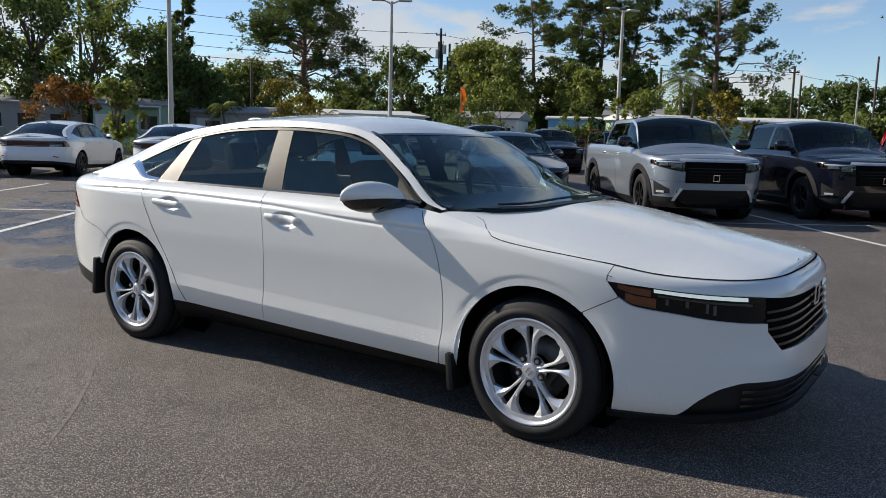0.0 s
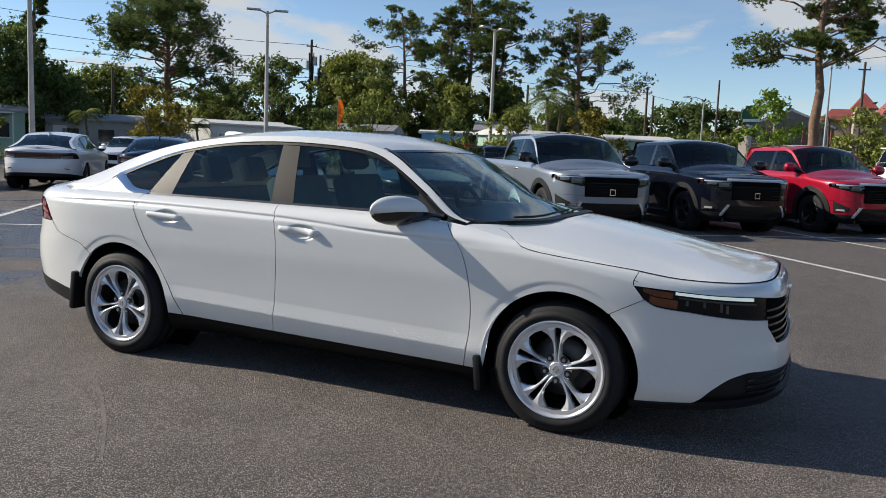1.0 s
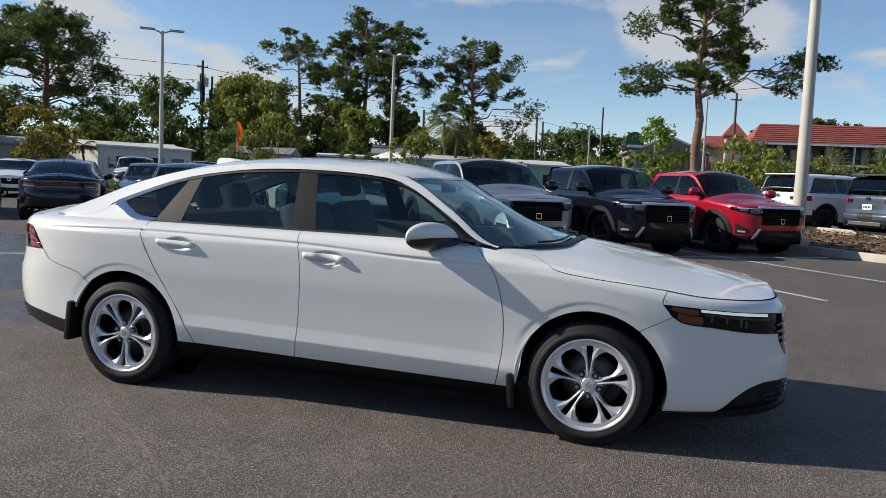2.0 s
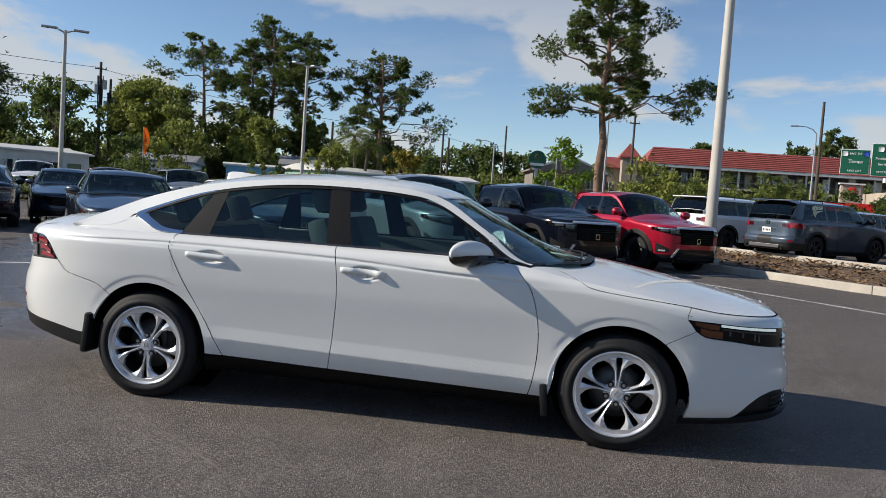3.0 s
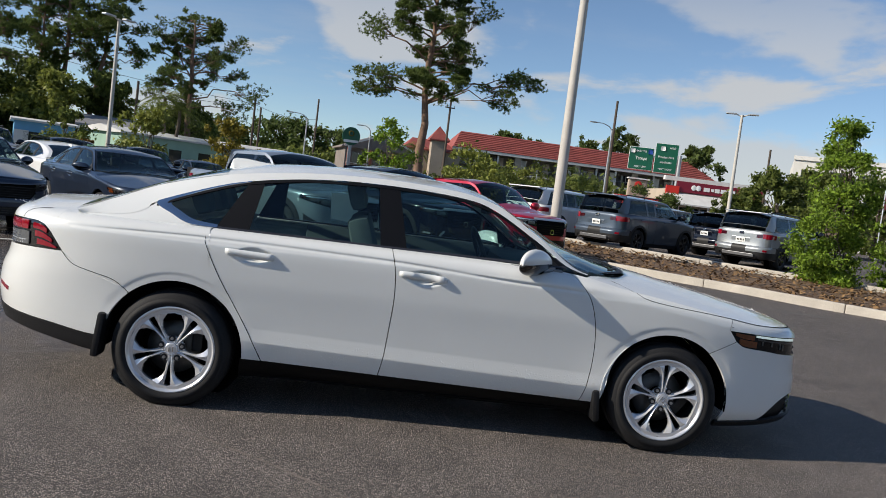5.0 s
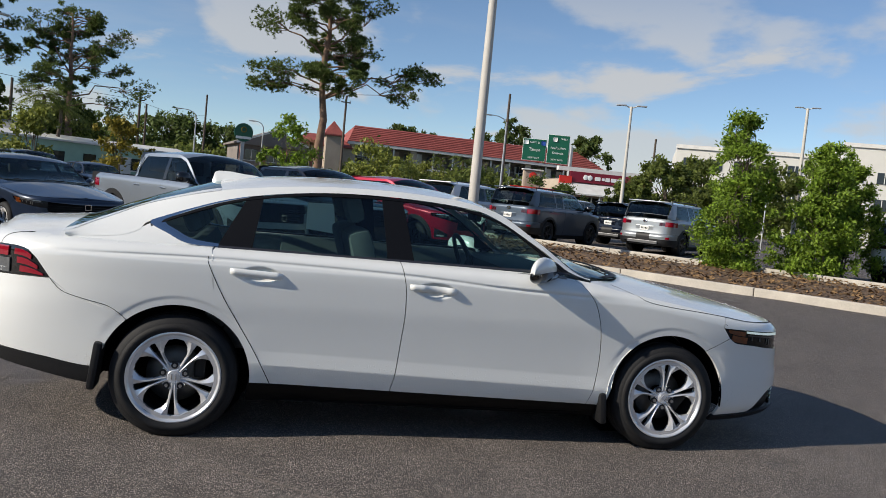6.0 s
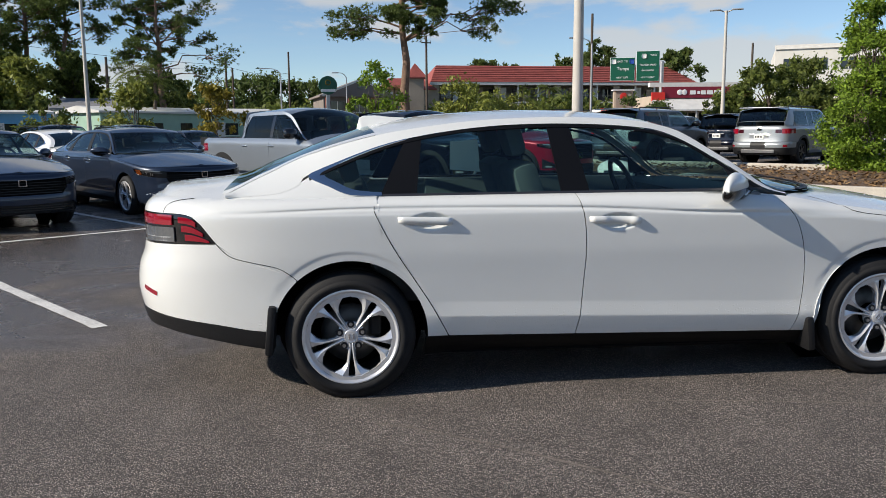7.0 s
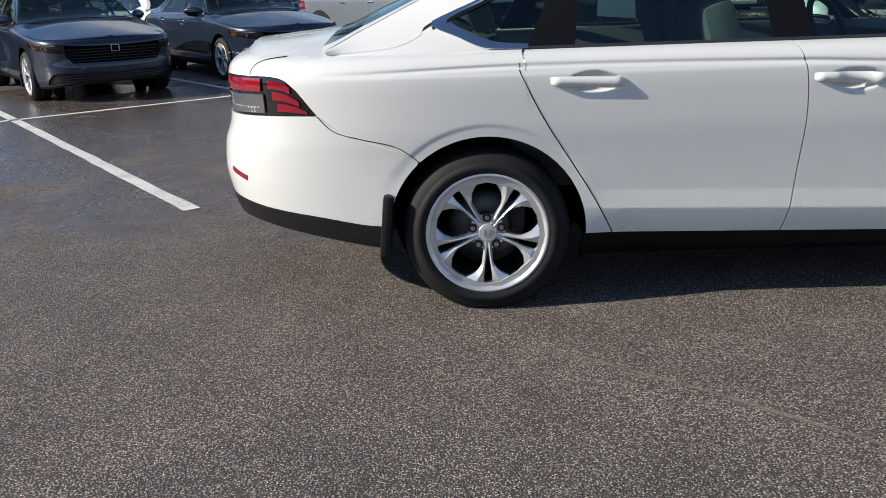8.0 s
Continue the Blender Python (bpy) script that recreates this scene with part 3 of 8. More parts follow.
def seat(parent, x, y, z, w=0.50, material=None, back_tilt=18, rests=1, h=0.60):
    """A car seat: cushion, backrest and headrests."""
    material = material or SEAT_CLOTH
    bm = bmesh.new()
    box(bm, x, y, z, 0.50, w, 0.16, bevel=0.05)
    s = part("seat_cushion", bm, material, parent, smooth=True)
    bm = bmesh.new()
    m = Matrix.Translation((x - 0.24, y, z + 0.04)) @ Matrix.Rotation(radians(-back_tilt), 4, "Y")
    box(bm, 0, 0, h / 2, 0.14, w, h, m, bevel=0.05)
    part("seat_back", bm, material, parent, smooth=True)
    for i in range(rests):
        yy = (i - (rests - 1) / 2) * (w / max(1, rests)) if rests > 1 else 0
        bm = bmesh.new()
        box(bm, 0.02, yy, h + 0.13, 0.10, 0.26 if rests < 3 else 0.24, 0.19, m, bevel=0.045)
        part("headrest", bm, material, parent, smooth=True)


def torus(bm, m, R, r, seg=32, tube=8):
    rows = []
    for i in range(seg):
        a = 2 * math.pi * i / seg
        rows.append([bm.verts.new(m @ Vector(((R + r * math.cos(2 * math.pi * j / tube)) * math.cos(a), (R + r * math.cos(2 * math.pi * j / tube)) * math.sin(a), r * math.sin(2 * math.pi * j / tube)))) for j in range(tube)])
    for i in range(seg):
        for j in range(tube):
            bm.faces.new((rows[i][j], rows[(i + 1) % seg][j], rows[(i + 1) % seg][(j + 1) % tube], rows[i][(j + 1) % tube]))


def sedan(name, label, color, hi=True, trim_alloy=None, group="", glass=None, dark_trim=True, rim_style="split"):
    """A long four-door fastback sedan, 4.97 m."""
    car = thing(name, label, "car", group)
    glass = glass or (GLASS if hi else FAR_GLASS)
    k = 1.0 if hi else 0.4
    def n(v):
        return max(3, int(v * k))
    AR, AZ = 0.386, 0.315
    def bulge(s, z):
        arch = math.exp(-(((s) / 0.42) ** 4)) + math.exp(-(((s - 2.83) / 0.42) ** 4))
        low = max(0.0, min(1.0, (0.62 - z) / 0.2))
        dish = 0.0
        for hx, hz in ((1.362, 0.870), (0.402, 0.888)):
            d2 = ((s - hx) / 0.098) ** 2 + ((z - hz) / 0.042) ** 2
            if d2 < 1:
                dish -= 0.026 * (1 - d2) ** 0.6
        crease = -0.008 * math.exp(-(((z - waist(s)) / 0.0075) ** 2)) * max(0, min(1, (s + 0.65) / 0.4)) * max(0.3, min(1, (2.6 - s) / 0.5)) * max(0, min(1, (3.2 - s) / 0.2))
        # the fold along the foot of the doors, turned under below it
        t = z - (0.420 - 0.0295 * s)
        fold = 0.008 * max(0.0, 1 - t / 0.075) if t >= 0 else 0.008 + 0.24 * t
        fold *= max(0.0, min(1.0, (s - 0.30) / 0.22)) * max(0.0, min(1.0, (2.55 - s) / 0.15))
        lip = 0.0
        for hub in (0.0, 2.83):
            k = max(0.0, min(1.0, (AR + 0.052 - math.hypot(s - hub, z - AZ)) / 0.024)) * max(0.0, min(1.0, (z - 0.46) / 0.10))
            lip -= 0.0035 * k * k * (3 - 2 * k)
        return 0.012 * arch * low + crease + dish + fold + lip
    waist = pchip([(-0.5, 0.94), (0.15, 0.955), (1.16, 0.942), (1.5, 0.925), (1.9, 0.905), (2.3, 0.893), (2.67, 0.88), (2.92, 0.86), (3.15, 0.83)])
    B = Body(
        W=[(0.14, 0.80), (0.22, 0.866), (0.285, 0.895), (0.36, 0.902), (0.43, 0.905), (0.55, 0.911), (0.62, 0.916), (0.75, 0.925), (0.86, 0.926), (0.92, 0.923), (0.935, 0.917), (1.02, 0.895)],
        XF=[(0.14, 3.74), (0.20, 3.815), (0.28, 3.85), (0.36, 3.852), (0.45, 3.85), (0.52, 3.835), (0.62, 3.825), (0.72, 3.815), (0.80, 3.785)],
        XR=[(0.2, -1.04), (0.3, -1.09), (0.42, -1.135), (0.54, -1.155), (0.64, -1.145), (0.74, -1.110), (0.82, -1.10), (0.9, -1.105), (1.0, -1.085)],
        zt=[(-1.65, 1.02), (-1.0, 1.01), (-0.4, 1.005), (0.2, 1.01), (1.2, 1.008), (2.0, 0.995), (2.3, 0.968), (2.5, 0.932), (2.75, 0.898), (2.95, 0.870), (3.19, 0.832), (3.4, 0.806), (3.7, 0.795), (4.4, 0.785)],
        yr=[(-1.2, 0.80), (-0.66, 0.79), (-0.45, 0.68), (-0.2, 0.605), (0.3, 0.610), (1.1, 0.628), (1.7, 0.642), (2.0, 0.715), (2.3, 0.80), (2.6, 0.82)],
        zr=[(-1.2, 1.01), (-0.66, 1.015), (-0.45, 1.098), (-0.2, 1.210), (0.3, 1.335), (0.8, 1.388), (1.1, 1.396), (1.5, 1.378), (1.72, 1.335), (2.0, 1.175), (2.3, 0.992), (2.6, 0.97)],
        zc=[(-1.15, 1.035), (-1.0, 1.05), (-0.62, 1.09), (-0.4, 1.175), (-0.1, 1.29), (0.17, 1.372), (0.5, 1.425), (1.0, 1.448), (1.4, 1.437), (1.65, 1.40), (2.0, 1.245), (2.3, 1.10), (2.52, 1.03), (2.8, 0.99), (3.2, 0.92), (3.5, 0.862), (3.72, 0.815), (3.86, 0.785)],
        x0f=2.4, x0r=0.3, bulge=bulge, rho=polyknots([(2.1, 0.085), (2.6, 0.05), (3.4, 0.04)]), rz=0.065)
    S, G = B.side, B.glass
    foot = lambda x: 0.312 - 0.024 * x       # lower edge of the doors
    a_lf, a_lr = (math.degrees(math.asin((foot(x) - AZ) / AR)) for x in (2.45, 0.385))
    aline = curve2(V2(2.336, foot(2.336)), V2(2.356, 0.335), V2(2.374, 0.47), V2(2.374, 0.61), V2(2.354, 0.745), V2(2.313, 0.86), V2(2.245, 0.945), V2(2.195, 0.986))
    bline = curve2(V2(1.153, foot(1.153)), V2(1.173, 0.41), V2(1.185, 0.57), V2(1.194, 0.735), V2(1.183, 0.89), V2(1.155, 1.008))
    cline = curve2(V2(0.493, foot(0.493)), V2(0.452, 0.38), V2(0.396, 0.48), V2(0.310, 0.615), V2(0.222, 0.755), V2(0.151, 0.89), V2(0.127, 0.955), V2(0.152, 1.008))
    fs, rs_ = 51.6, 131
    seam = curve2(V2(2.83 + AR * math.cos(radians(fs)), AZ + AR * math.sin(radians(fs))), V2(3.14, 0.657), V2(3.22, 0.702))
    rseam = curve2(V2(AR * math.cos(radians(rs_)), AZ + AR * math.sin(radians(rs_))), V2(-0.339, 0.668), V2(-0.47, 0.70), V2(-0.571, 0.73), V2(-0.635, 0.788))
    def shift(f, dx):
        return lambda u: f(u) + V2(dx, 0)
    def zline(s0, s1, fz):
        return lambda u: V2(s0 + (s1 - s0) * u, fz(s0 + (s1 - s0) * u))
    zt = B.zt
    for side in (1, -1):
        # doors, with the handle, the pane and its black surround on each
        for dname, L, Rr, x_h in (("front_door", bline, aline, 1.342), ("rear_door", cline, bline, 0.378)):
            L2, R2 = shift(L, GAP), shift(Rr, -GAP)
            door = panel(dname, S, polyline(L2(0), R2(0)), zline(L2(1)[0], R2(1)[0], zt), L2, R2, n(84), n(136), color, car, side)
            hx = x_h
            hz = 0.893 if dname == "rear_door" else 0.877
            def hand(u, v, hx=hx, hz=hz):
                e = abs(2 * u - 1)
                x = hx - 0.138 + 0.276 * u
                z = hz - 0.012 * (u - 0.5) + (v - 0.5) * (0.036 + 0.006 * u) * (1 - 0.35 * e**8)
                bow = 0.024 * (1 - max(0.0, (e - 0.80) / 0.20) ** 2)
                q = S(x, 0.84, 0)
                return Vector((x, q.y - bow * math.sin(math.pi * (0.10 + 0.80 * v)) ** 0.5 + 0.003, z))
            put("door_handle", sheet(hand, n(24), n(8), 0, False, side), color, door)
        # fender: bottom border runs over the arch
        a0 = 180 - a_lf
        arch = arc2(2.83, AZ, AR, a0, fs)
        fb = polyline(aline(0) + V2(GAP, 0), *arch)
        panel("front_fender", S, fb, zline(aline(1)[0] + GAP, 3.193, zt), shift(aline, GAP), polyline(seam(0), seam(0.5), seam(1), V2(3.19, 0.742), V2(3.172, 0.765), V2(3.172, 0.79), V2(3.193, zt(3.19))), n(60), n(40), color, car, side, rim=0.004)
        # quarter panel
        turn = polyknots([(0.0, rs_), (0.2, 126), (0.68, 62), (1.0, a_lr)])
        left_q = polyline(rseam(0), rseam(0.3), rseam(0.7), V2(-0.637, 0.792), V2(-0.67, 0.86), V2(-0.70, zt(-0.70)))
        top_q, right_q = zline(-0.70, cline(1)[0] - GAP, zt), shift(cline, -GAP)
        def qb(u):
            a = radians(turn(u))
            return V2(AR * math.cos(a), AZ + AR * math.sin(a))
        def qt(u):
            return left_q(u / 0.2) if u < 0.2 else top_q((u - 0.2) / 0.48) if u < 0.68 else right_q(1 - (u - 0.68) / 0.32)
        panel("quarter_panel", S, qb, qt, lambda v: qb(0), polyline(qb(1), qt(1)), n(230), n(84), color, car, side, rim=0.0)
        ribbon(S, rseam, 0.003, DARK_VOID, "bumper_seam", car, side, out=0.0012, n=n(30), rim=0.0)
        ribbon(S, lambda u: cline(0.94 * u), 0.003, DARK_VOID, "door_seam", car, side, out=0.0012, n=n(60), rim=0.0)
        ribbon(S, seam, 0.003, DARK_VOID, "bumper_seam", car, side, out=0.0012, n=n(20), rim=0.0)
        # sill and lower cladding
        sb, st = polyline(V2(0.37, 0.19), V2(2.46, 0.16)), polyline(V2(0.378, foot(0.378) - 0.004), V2(2.455, foot(2.455) - 0.004))
        panel("sill_trim", S, sb, st, polyline(sb(0), st(0)), polyline(sb(1), st(1)), n(20), 5, SILL_BLACK, car, side, out=-0.006)
        for fx, z0, z1 in ((2.43, 0.15, 0.335), (-0.392, 0.235, 0.485)):
            bm = bmesh.new()
            m = Matrix.Translation((fx, -side * 0.855, (z0 + z1) / 2)) @ Matrix.Rotation(radians(-6 if fx > 0 else 6), 4, "Y")
            box(bm, 0, 0, 0, 0.042, 0.15, z1 - z0, m, bevel=0.017)
            part("mud_flap", bm, BLACK_PLASTIC, car, smooth=True)
        # greenhouse flank: white frame, black pillars and the panes
        ztop = pchip([(-0.20, 1.10), (0.05, 1.205), (0.31, 1.288), (0.7, 1.345), (1.1, 1.36), (1.5, 1.342), (1.72, 1.296), (2.0, 1.135), (2.17, 1.02), (2.3, 0.985)])
        bel = 1.018
        lower = curve2(V2(-0.60, zt(-0.60) + 0.004), V2(-0.35, zt(-0.35) + 0.022), V2(-0.235, 1.07), V2(-0.20, 1.112), V2(0.05, 1.207), V2(0.31, 1.29), V2(0.7, 1.347), V2(1.1, 1.362), V2(1.5, 1.344), V2(1.72, 1.298), V2(2.0, 1.14), V2(2.17, 1.025), V2(2.3, 0.985))
        upper = zline(-0.60, 2.31, B.zr)
        panel("roof_rail", G, lower, upper, polyline(lower(0), upper(0)), polyline(lower(1), upper(1)), n(90), n(10), color, car, side, rim=0.0)
        # filler between the corner of the quarter pane and the belt
        fl = zline(-0.60, 0.17, lambda x: zt(x) - 0.002)
        ft = polyline(V2(-0.60, zt(-0.60) + 0.008), V2(-0.35, zt(-0.35) + 0.028), V2(-0.235, 1.078), V2(-0.19, 1.104), V2(-0.10, 1.066), V2(0.01, 1.025), V2(0.17, bel))
        panel("quarter_base", G, fl, ft, polyline(fl(0), ft(0)), polyline(fl(1), ft(1)), n(60), 4, color, car, side, rim=0.0, out=-0.0015)
        def top_between(x0, x1, drop=0.012):
            return lambda u: V2(x0 + (x1 - x0) * u, ztop(x0 + (x1 - x0) * u) - drop)
        def pane(nm, xb0, xb1, xt0, xt1, m_, out=-0.006, rim=0.0, lo=bel):
            b_, t_ = polyline(V2(xb0, lo), V2(xb1, lo)), top_between(xt0, xt1)
            return panel(nm, G, b_, t_, polyline(b_(0), t_(0)), polyline(b_(1), t_(1)), n(24), n(14), m_, car, side, rim=rim, out=out)
        qb_ = polyline(V2(-0.15, 1.105), V2(-0.06, 1.075), V2(0.03, 1.035), V2(0.165, bel))
        qt_ = top_between(-0.15, 0.295)
        panel("quarter_window", G, qb_, qt_, polyline(qb_(0), qt_(0)), polyline(qb_(1), qt_(1)), n(24), n(14), glass, car, side, rim=0.0, out=-0.006)
        pane("rear_pillar_trim", 0.165, 0.345, 0.295, 0.385, PILLAR_BLACK if dark_trim else color, out=-0.002, rim=0.006)
        pane("rear_window_side", 0.345, 1.085, 0.385, 1.045, glass)
        pane("centre_pillar_trim", 1.085, 1.235, 1.045, 1.165, PILLAR_BLACK if dark_trim else color, out=-0.002, rim=0.006)
        pane("front_window_side", 1.235, 2.02, 1.165, 1.985, glass)
        sb_, st_ = polyline(V2(2.02, bel), V2(2.17, bel)), polyline(V2(1.985, 1.135), V2(2.165, 1.022))
        panel("mirror_sail", G, sb_, st_, polyline(sb_(0), st_(0)), polyline(sb_(1), st_(1)), 6, 4, BLACK_PLASTIC, car, side, rim=0.006, out=-0.003)
        belt_trim = lambda u: V2(0.17 + 2.0 * u, bel - 0.004)
        ribbon(G, belt_trim, 0.012, SATIN_DARK, "belt_trim", car, side, out=0.003)
        top_trim = lambda u: V2(-0.19 + 2.34 * u, ztop(-0.19 + 2.34 * u) - 0.010)
        ribbon(G, top_trim, 0.013, PILLAR_BLACK, "window_trim", car, side, out=0.0015, n=n(70))
        # bright surround of the quarter pane, broad at its pointed rear end
        outer = curve2(V2(0.17, 1.013), V2(0.01, 1.019), V2(-0.10, 1.063), V2(-0.17, 1.091), V2(-0.194, 1.112), V2(-0.155, 1.135), V2(0.02, 1.204), V2(0.17, 1.256), V2(0.31, 1.292))
        inner = curve2(V2(0.17, 1.028), V2(0.035, 1.042), V2(-0.06, 1.083), V2(-0.105, 1.104), V2(-0.112, 1.116), V2(-0.085, 1.138), V2(0.02, 1.186), V2(0.17, 1.240), V2(0.30, 1.277))
        def surround(u, v):
            p = outer(u) * (1 - v) + inner(u) * v
            return G(p[0], p[1], 0.007 - 0.011 * v * v)
        put("chrome_trim", sheet(surround, n(70), 4, 0.006, True, side), CHROME, car)
        # mirror
        def mirror(u, v):
            a, b_ = 2 * math.pi * u, math.pi * v
            yy = -0.118 * math.cos(b_)
            r = math.sin(b_) ** (0.85 if yy < 0 else 0.5)
            back = 0.5 + 0.5 * math.cos(a)
            return Vector((1.955 + 0.72 * yy + (0.046 + 0.034 * back) * r * math.cos(a), -0.926 + yy - 0.02 * math.sin(a), 1.014 + (0.084 if math.sin(a) > 0 else 0.070) * r * math.sin(a) + 0.010 * math.sin(b_)))
        mir = put("wing_mirror", sheet(mirror, n(28), n(18), 0, False, side), color, car)
        def under(u, v):
            p = mirror(0.485 + 0.53 * u, 0.03 + 0.94 * v)
            return Vector((p.x, p.y, p.z - 0.003)) + Vector((p.x - 1.955 - 0.72 * (p.y + 0.926), p.y + 0.926, p.z - 1.014)) * 0.03
        put("mirror_base", sheet(under, 12, 10, 0, False, side), GLOSS_BLACK, mir)
        def stalk(u, v):
            a = 2 * math.pi * u
            c = Vector((2.11, -0.78, 1.000)).lerp(Vector((1.965, -0.935, 0.988)), v)
            return c + Vector((0.060 * math.cos(a), 0.012 * math.cos(a), (0.026 - 0.004 * v) * math.sin(a)))
        put("mirror_stalk", sheet(stalk, 16, 6, 0, True, side), GLOSS_BLACK, mir)
        # front fascia by panels of the same skin
        zlt = pchip([(3.17, 0.765), (3.31, 0.757), (3.47, 0.747), (3.70, 0.737), (3.95, 0.715), (4.4, 0.698)])
        zlb = pchip([(3.17, 0.757), (3.22, 0.703), (3.281, 0.670), (3.42, 0.656), (3.58, 0.637), (3.81, 0.621), (4.4, 0.61)])
        gx0, gx1, gz = 3.81, 3.895, 0.502
        strip_b = zline(3.175, 4.4, zlt)
        panel("nose_panel", S, strip_b, zline(3.197, 4.4, zt), polyline(V2(3.175, zlt(3.175)), V2(3.176, 0.79), V2(3.197, zt(3.197))), polyline(V2(4.4, zlt(4.4)), V2(4.4, zt(4.4))), n(50), 6, color, car, side)
        lamp = panel("headlight", S, zline(3.175, gx0, zlb), zline(3.175, gx0, zlt), polyline(V2(3.175, zlb(3.175)), V2(3.175, zlt(3.175))), polyline(V2(gx0, zlb(gx0)), V2(gx0, zlt(gx0))), n(36), n(10), LAMP_DARK, car, side, out=-0.012, rim=0.0)
        def lampbit(nm, s0, s1, f0, f1, mt, out=-0.008):
            lo = lambda s: zlb(s) + (zlt(s) - zlb(s)) * f0
            hi_ = lambda s: zlb(s) + (zlt(s) - zlb(s)) * f1
            panel(nm, S, zline(s0, s1, lo), zline(s0, s1, hi_), polyline(V2(s0, lo(s0)), V2(s0, hi_(s0))), polyline(V2(s1, lo(s1)), V2(s1, hi_(s1))), n(14), 3, mt, lamp, side, rim=0.008, out=out)
        lampbit("side_marker", 3.215, 3.345, 0.58, 0.88, AMBER_LENS)
        lampbit("side_marker", 3.245, 3.365, 0.10, 0.52, AMBER_LENS)
        lampbit("light_strip", 3.355, 3.715, 0.80, 0.94, LED_WHITE if hi else SMOKED, out=-0.003)
        for p0, f0, f1 in ((3.40, 0.32, 0.58), (3.475, 0.34, 0.60), (3.55, 0.24, 0.60), (3.578, 0.20, 0.56)):
            lampbit("projector", p0, p0 + 0.012, f0, f1, STEEL)
        lampbit("lamp_shelf", 3.37, 3.74, 0.62, 0.70, SATIN_DARK, out=-0.010)
        ribbon(S, polyline(V2(3.172, 0.767), V2(3.173, 0.79), V2(3.194, zt(3.194) - 0.048)), 0.0025, DARK_VOID, "bumper_seam", car, side, out=0.0012, n=10, rim=0.0)
        # mid fascia from the wheel to the grille, and the strip under the grille
        zlow = pchip([(3.2, 0.210), (3.45, 0.226), (3.535, 0.305), (3.62, 0.362), (3.72, 0.386), (4.02, 0.378), (4.4, 0.368)])
        lipb = pchip([(3.18, 0.170), (3.43, 0.185), (3.63, 0.205), (3.95, 0.235), (4.4, 0.245)])
        arch = arc2(2.83, AZ, AR, -15.8, fs, 14)
        mid_b = lambda u: V2(arch[0][0] + (gx1 - arch[0][0]) * u, zlow(arch[0][0] + (gx1 - arch[0][0]) * u))
        fascia = panel("front_bumper", S, mid_b, zline(3.22, gx0, zlb), polyline(V2(*mid_b(0)), *arch[2:], seam(0.5), V2(3.22, zlb(3.22))), polyline(mid_b(1), V2(gx1, gz), V2(gx0, 0.588), V2(gx0, zlb(gx0))), n(56), n(34), color, car, side)
        panel("under_grille", S, zline(gx1, 4.4, zlow), polyline(V2(gx1, gz), V2(4.4, 0.494)), polyline(V2(gx1, zlow(gx1)), V2(gx1, gz)), polyline(V2(4.4, zlow(4.4)), V2(4.4, 0.494)), n(20), 6, color, car, side)
        panel("lower_intake", S, zline(3.40, 4.4, lipb), zline(3.40, 4.4, lambda s: zlow(s) - 0.004), polyline(V2(3.40, lipb(3.4)), V2(3.40, zlow(3.4) - 0.004)), polyline(V2(4.4, lipb(4.4)), V2(4.4, zlow(4.4) - 0.004)), n(60), 8, BLACK_PLASTIC, car, side, out=-0.022, rim=0.0)
        for zz in (0.285, 0.315, 0.345):
            ribbon(S, lambda u, zz=zz: V2(3.70 + 0.70 * u, zz), 0.010, GLOSS_BLACK, "intake_bar", car, side, out=-0.006, n=24)
        panel("front_lip", S, zline(3.18, 4.4, lipb), zline(3.18, 4.4, lambda s: min(lipb(s) + 0.034, zlow(s) - 0.002)), polyline(V2(3.18, lipb(3.18)), V2(3.18, 0.204)), polyline(V2(4.4, lipb(4.4)), V2(4.4, lipb(4.4) + 0.034)), n(40), 4, BLACK_PLASTIC, car, side, out=0.012)
        # grille: dark mesh behind bars
        gl = polyline(V2(gx1, gz), V2(gx0, 0.588), V2(gx0, zlb(gx0)), V2(gx0, zlt(gx0)))
        gb, gt = polyline(V2(gx1, gz), V2(4.4, 0.494)), zline(gx0, 4.4, zlt)
        grille = panel("grille", S, gb, gt, gl, polyline(V2(4.4, 0.494), V2(4.4, zlt(4.4))), n(24), n(12), DARK_VOID, car, side, rim=0.0, out=-0.022)
        for zz in (0.525, 0.56, 0.595, 0.63, 0.665):
            s0 = gx1 - (zz - gz) / 0.086 * (gx1 - gx0) if zz < 0.588 else gx0
            ribbon(S, lambda u, zz=zz, s0=s0: V2(s0 + (4.4 - s0) * u, zz), 0.011, GLOSS_BLACK if hi else LAMP_DARK, "grille_bar", grille, side, out=-0.006, n=20, rim=0.014)
        # rear bumper, tail lamp
        rz_top = pchip([(-1.65, 0.772), (-1.1, 0.776), (-0.8, 0.785), (-0.635, 0.788)])
        arch = arc2(0, AZ, AR, rs_, 174.5, 12)
        skirt = pchip([(-1.65, 0.44), (-1.1, 0.428), (-0.853, 0.405), (-0.662, 0.385), (-0.43, 0.353), (-0.384, 0.352)])
        rleft_b = zline(-1.65, arch[-1][0], skirt)
        panel("rear_bumper", S, rleft_b, zline(-1.65, -0.637, rz_top), polyline(V2(-1.65, skirt(-1.65)), V2(-1.65, rz_top(-1.65))), polyline(rleft_b(1), *reversed(arch[:-1]), rseam(0.3), rseam(0.7), rseam(1)), n(56), n(36), color, car, side)
        hem = pchip([(-1.65, 0.35), (-1.03, 0.345), (-0.763, 0.315), (-0.44, 0.262), (-0.385, 0.255)])
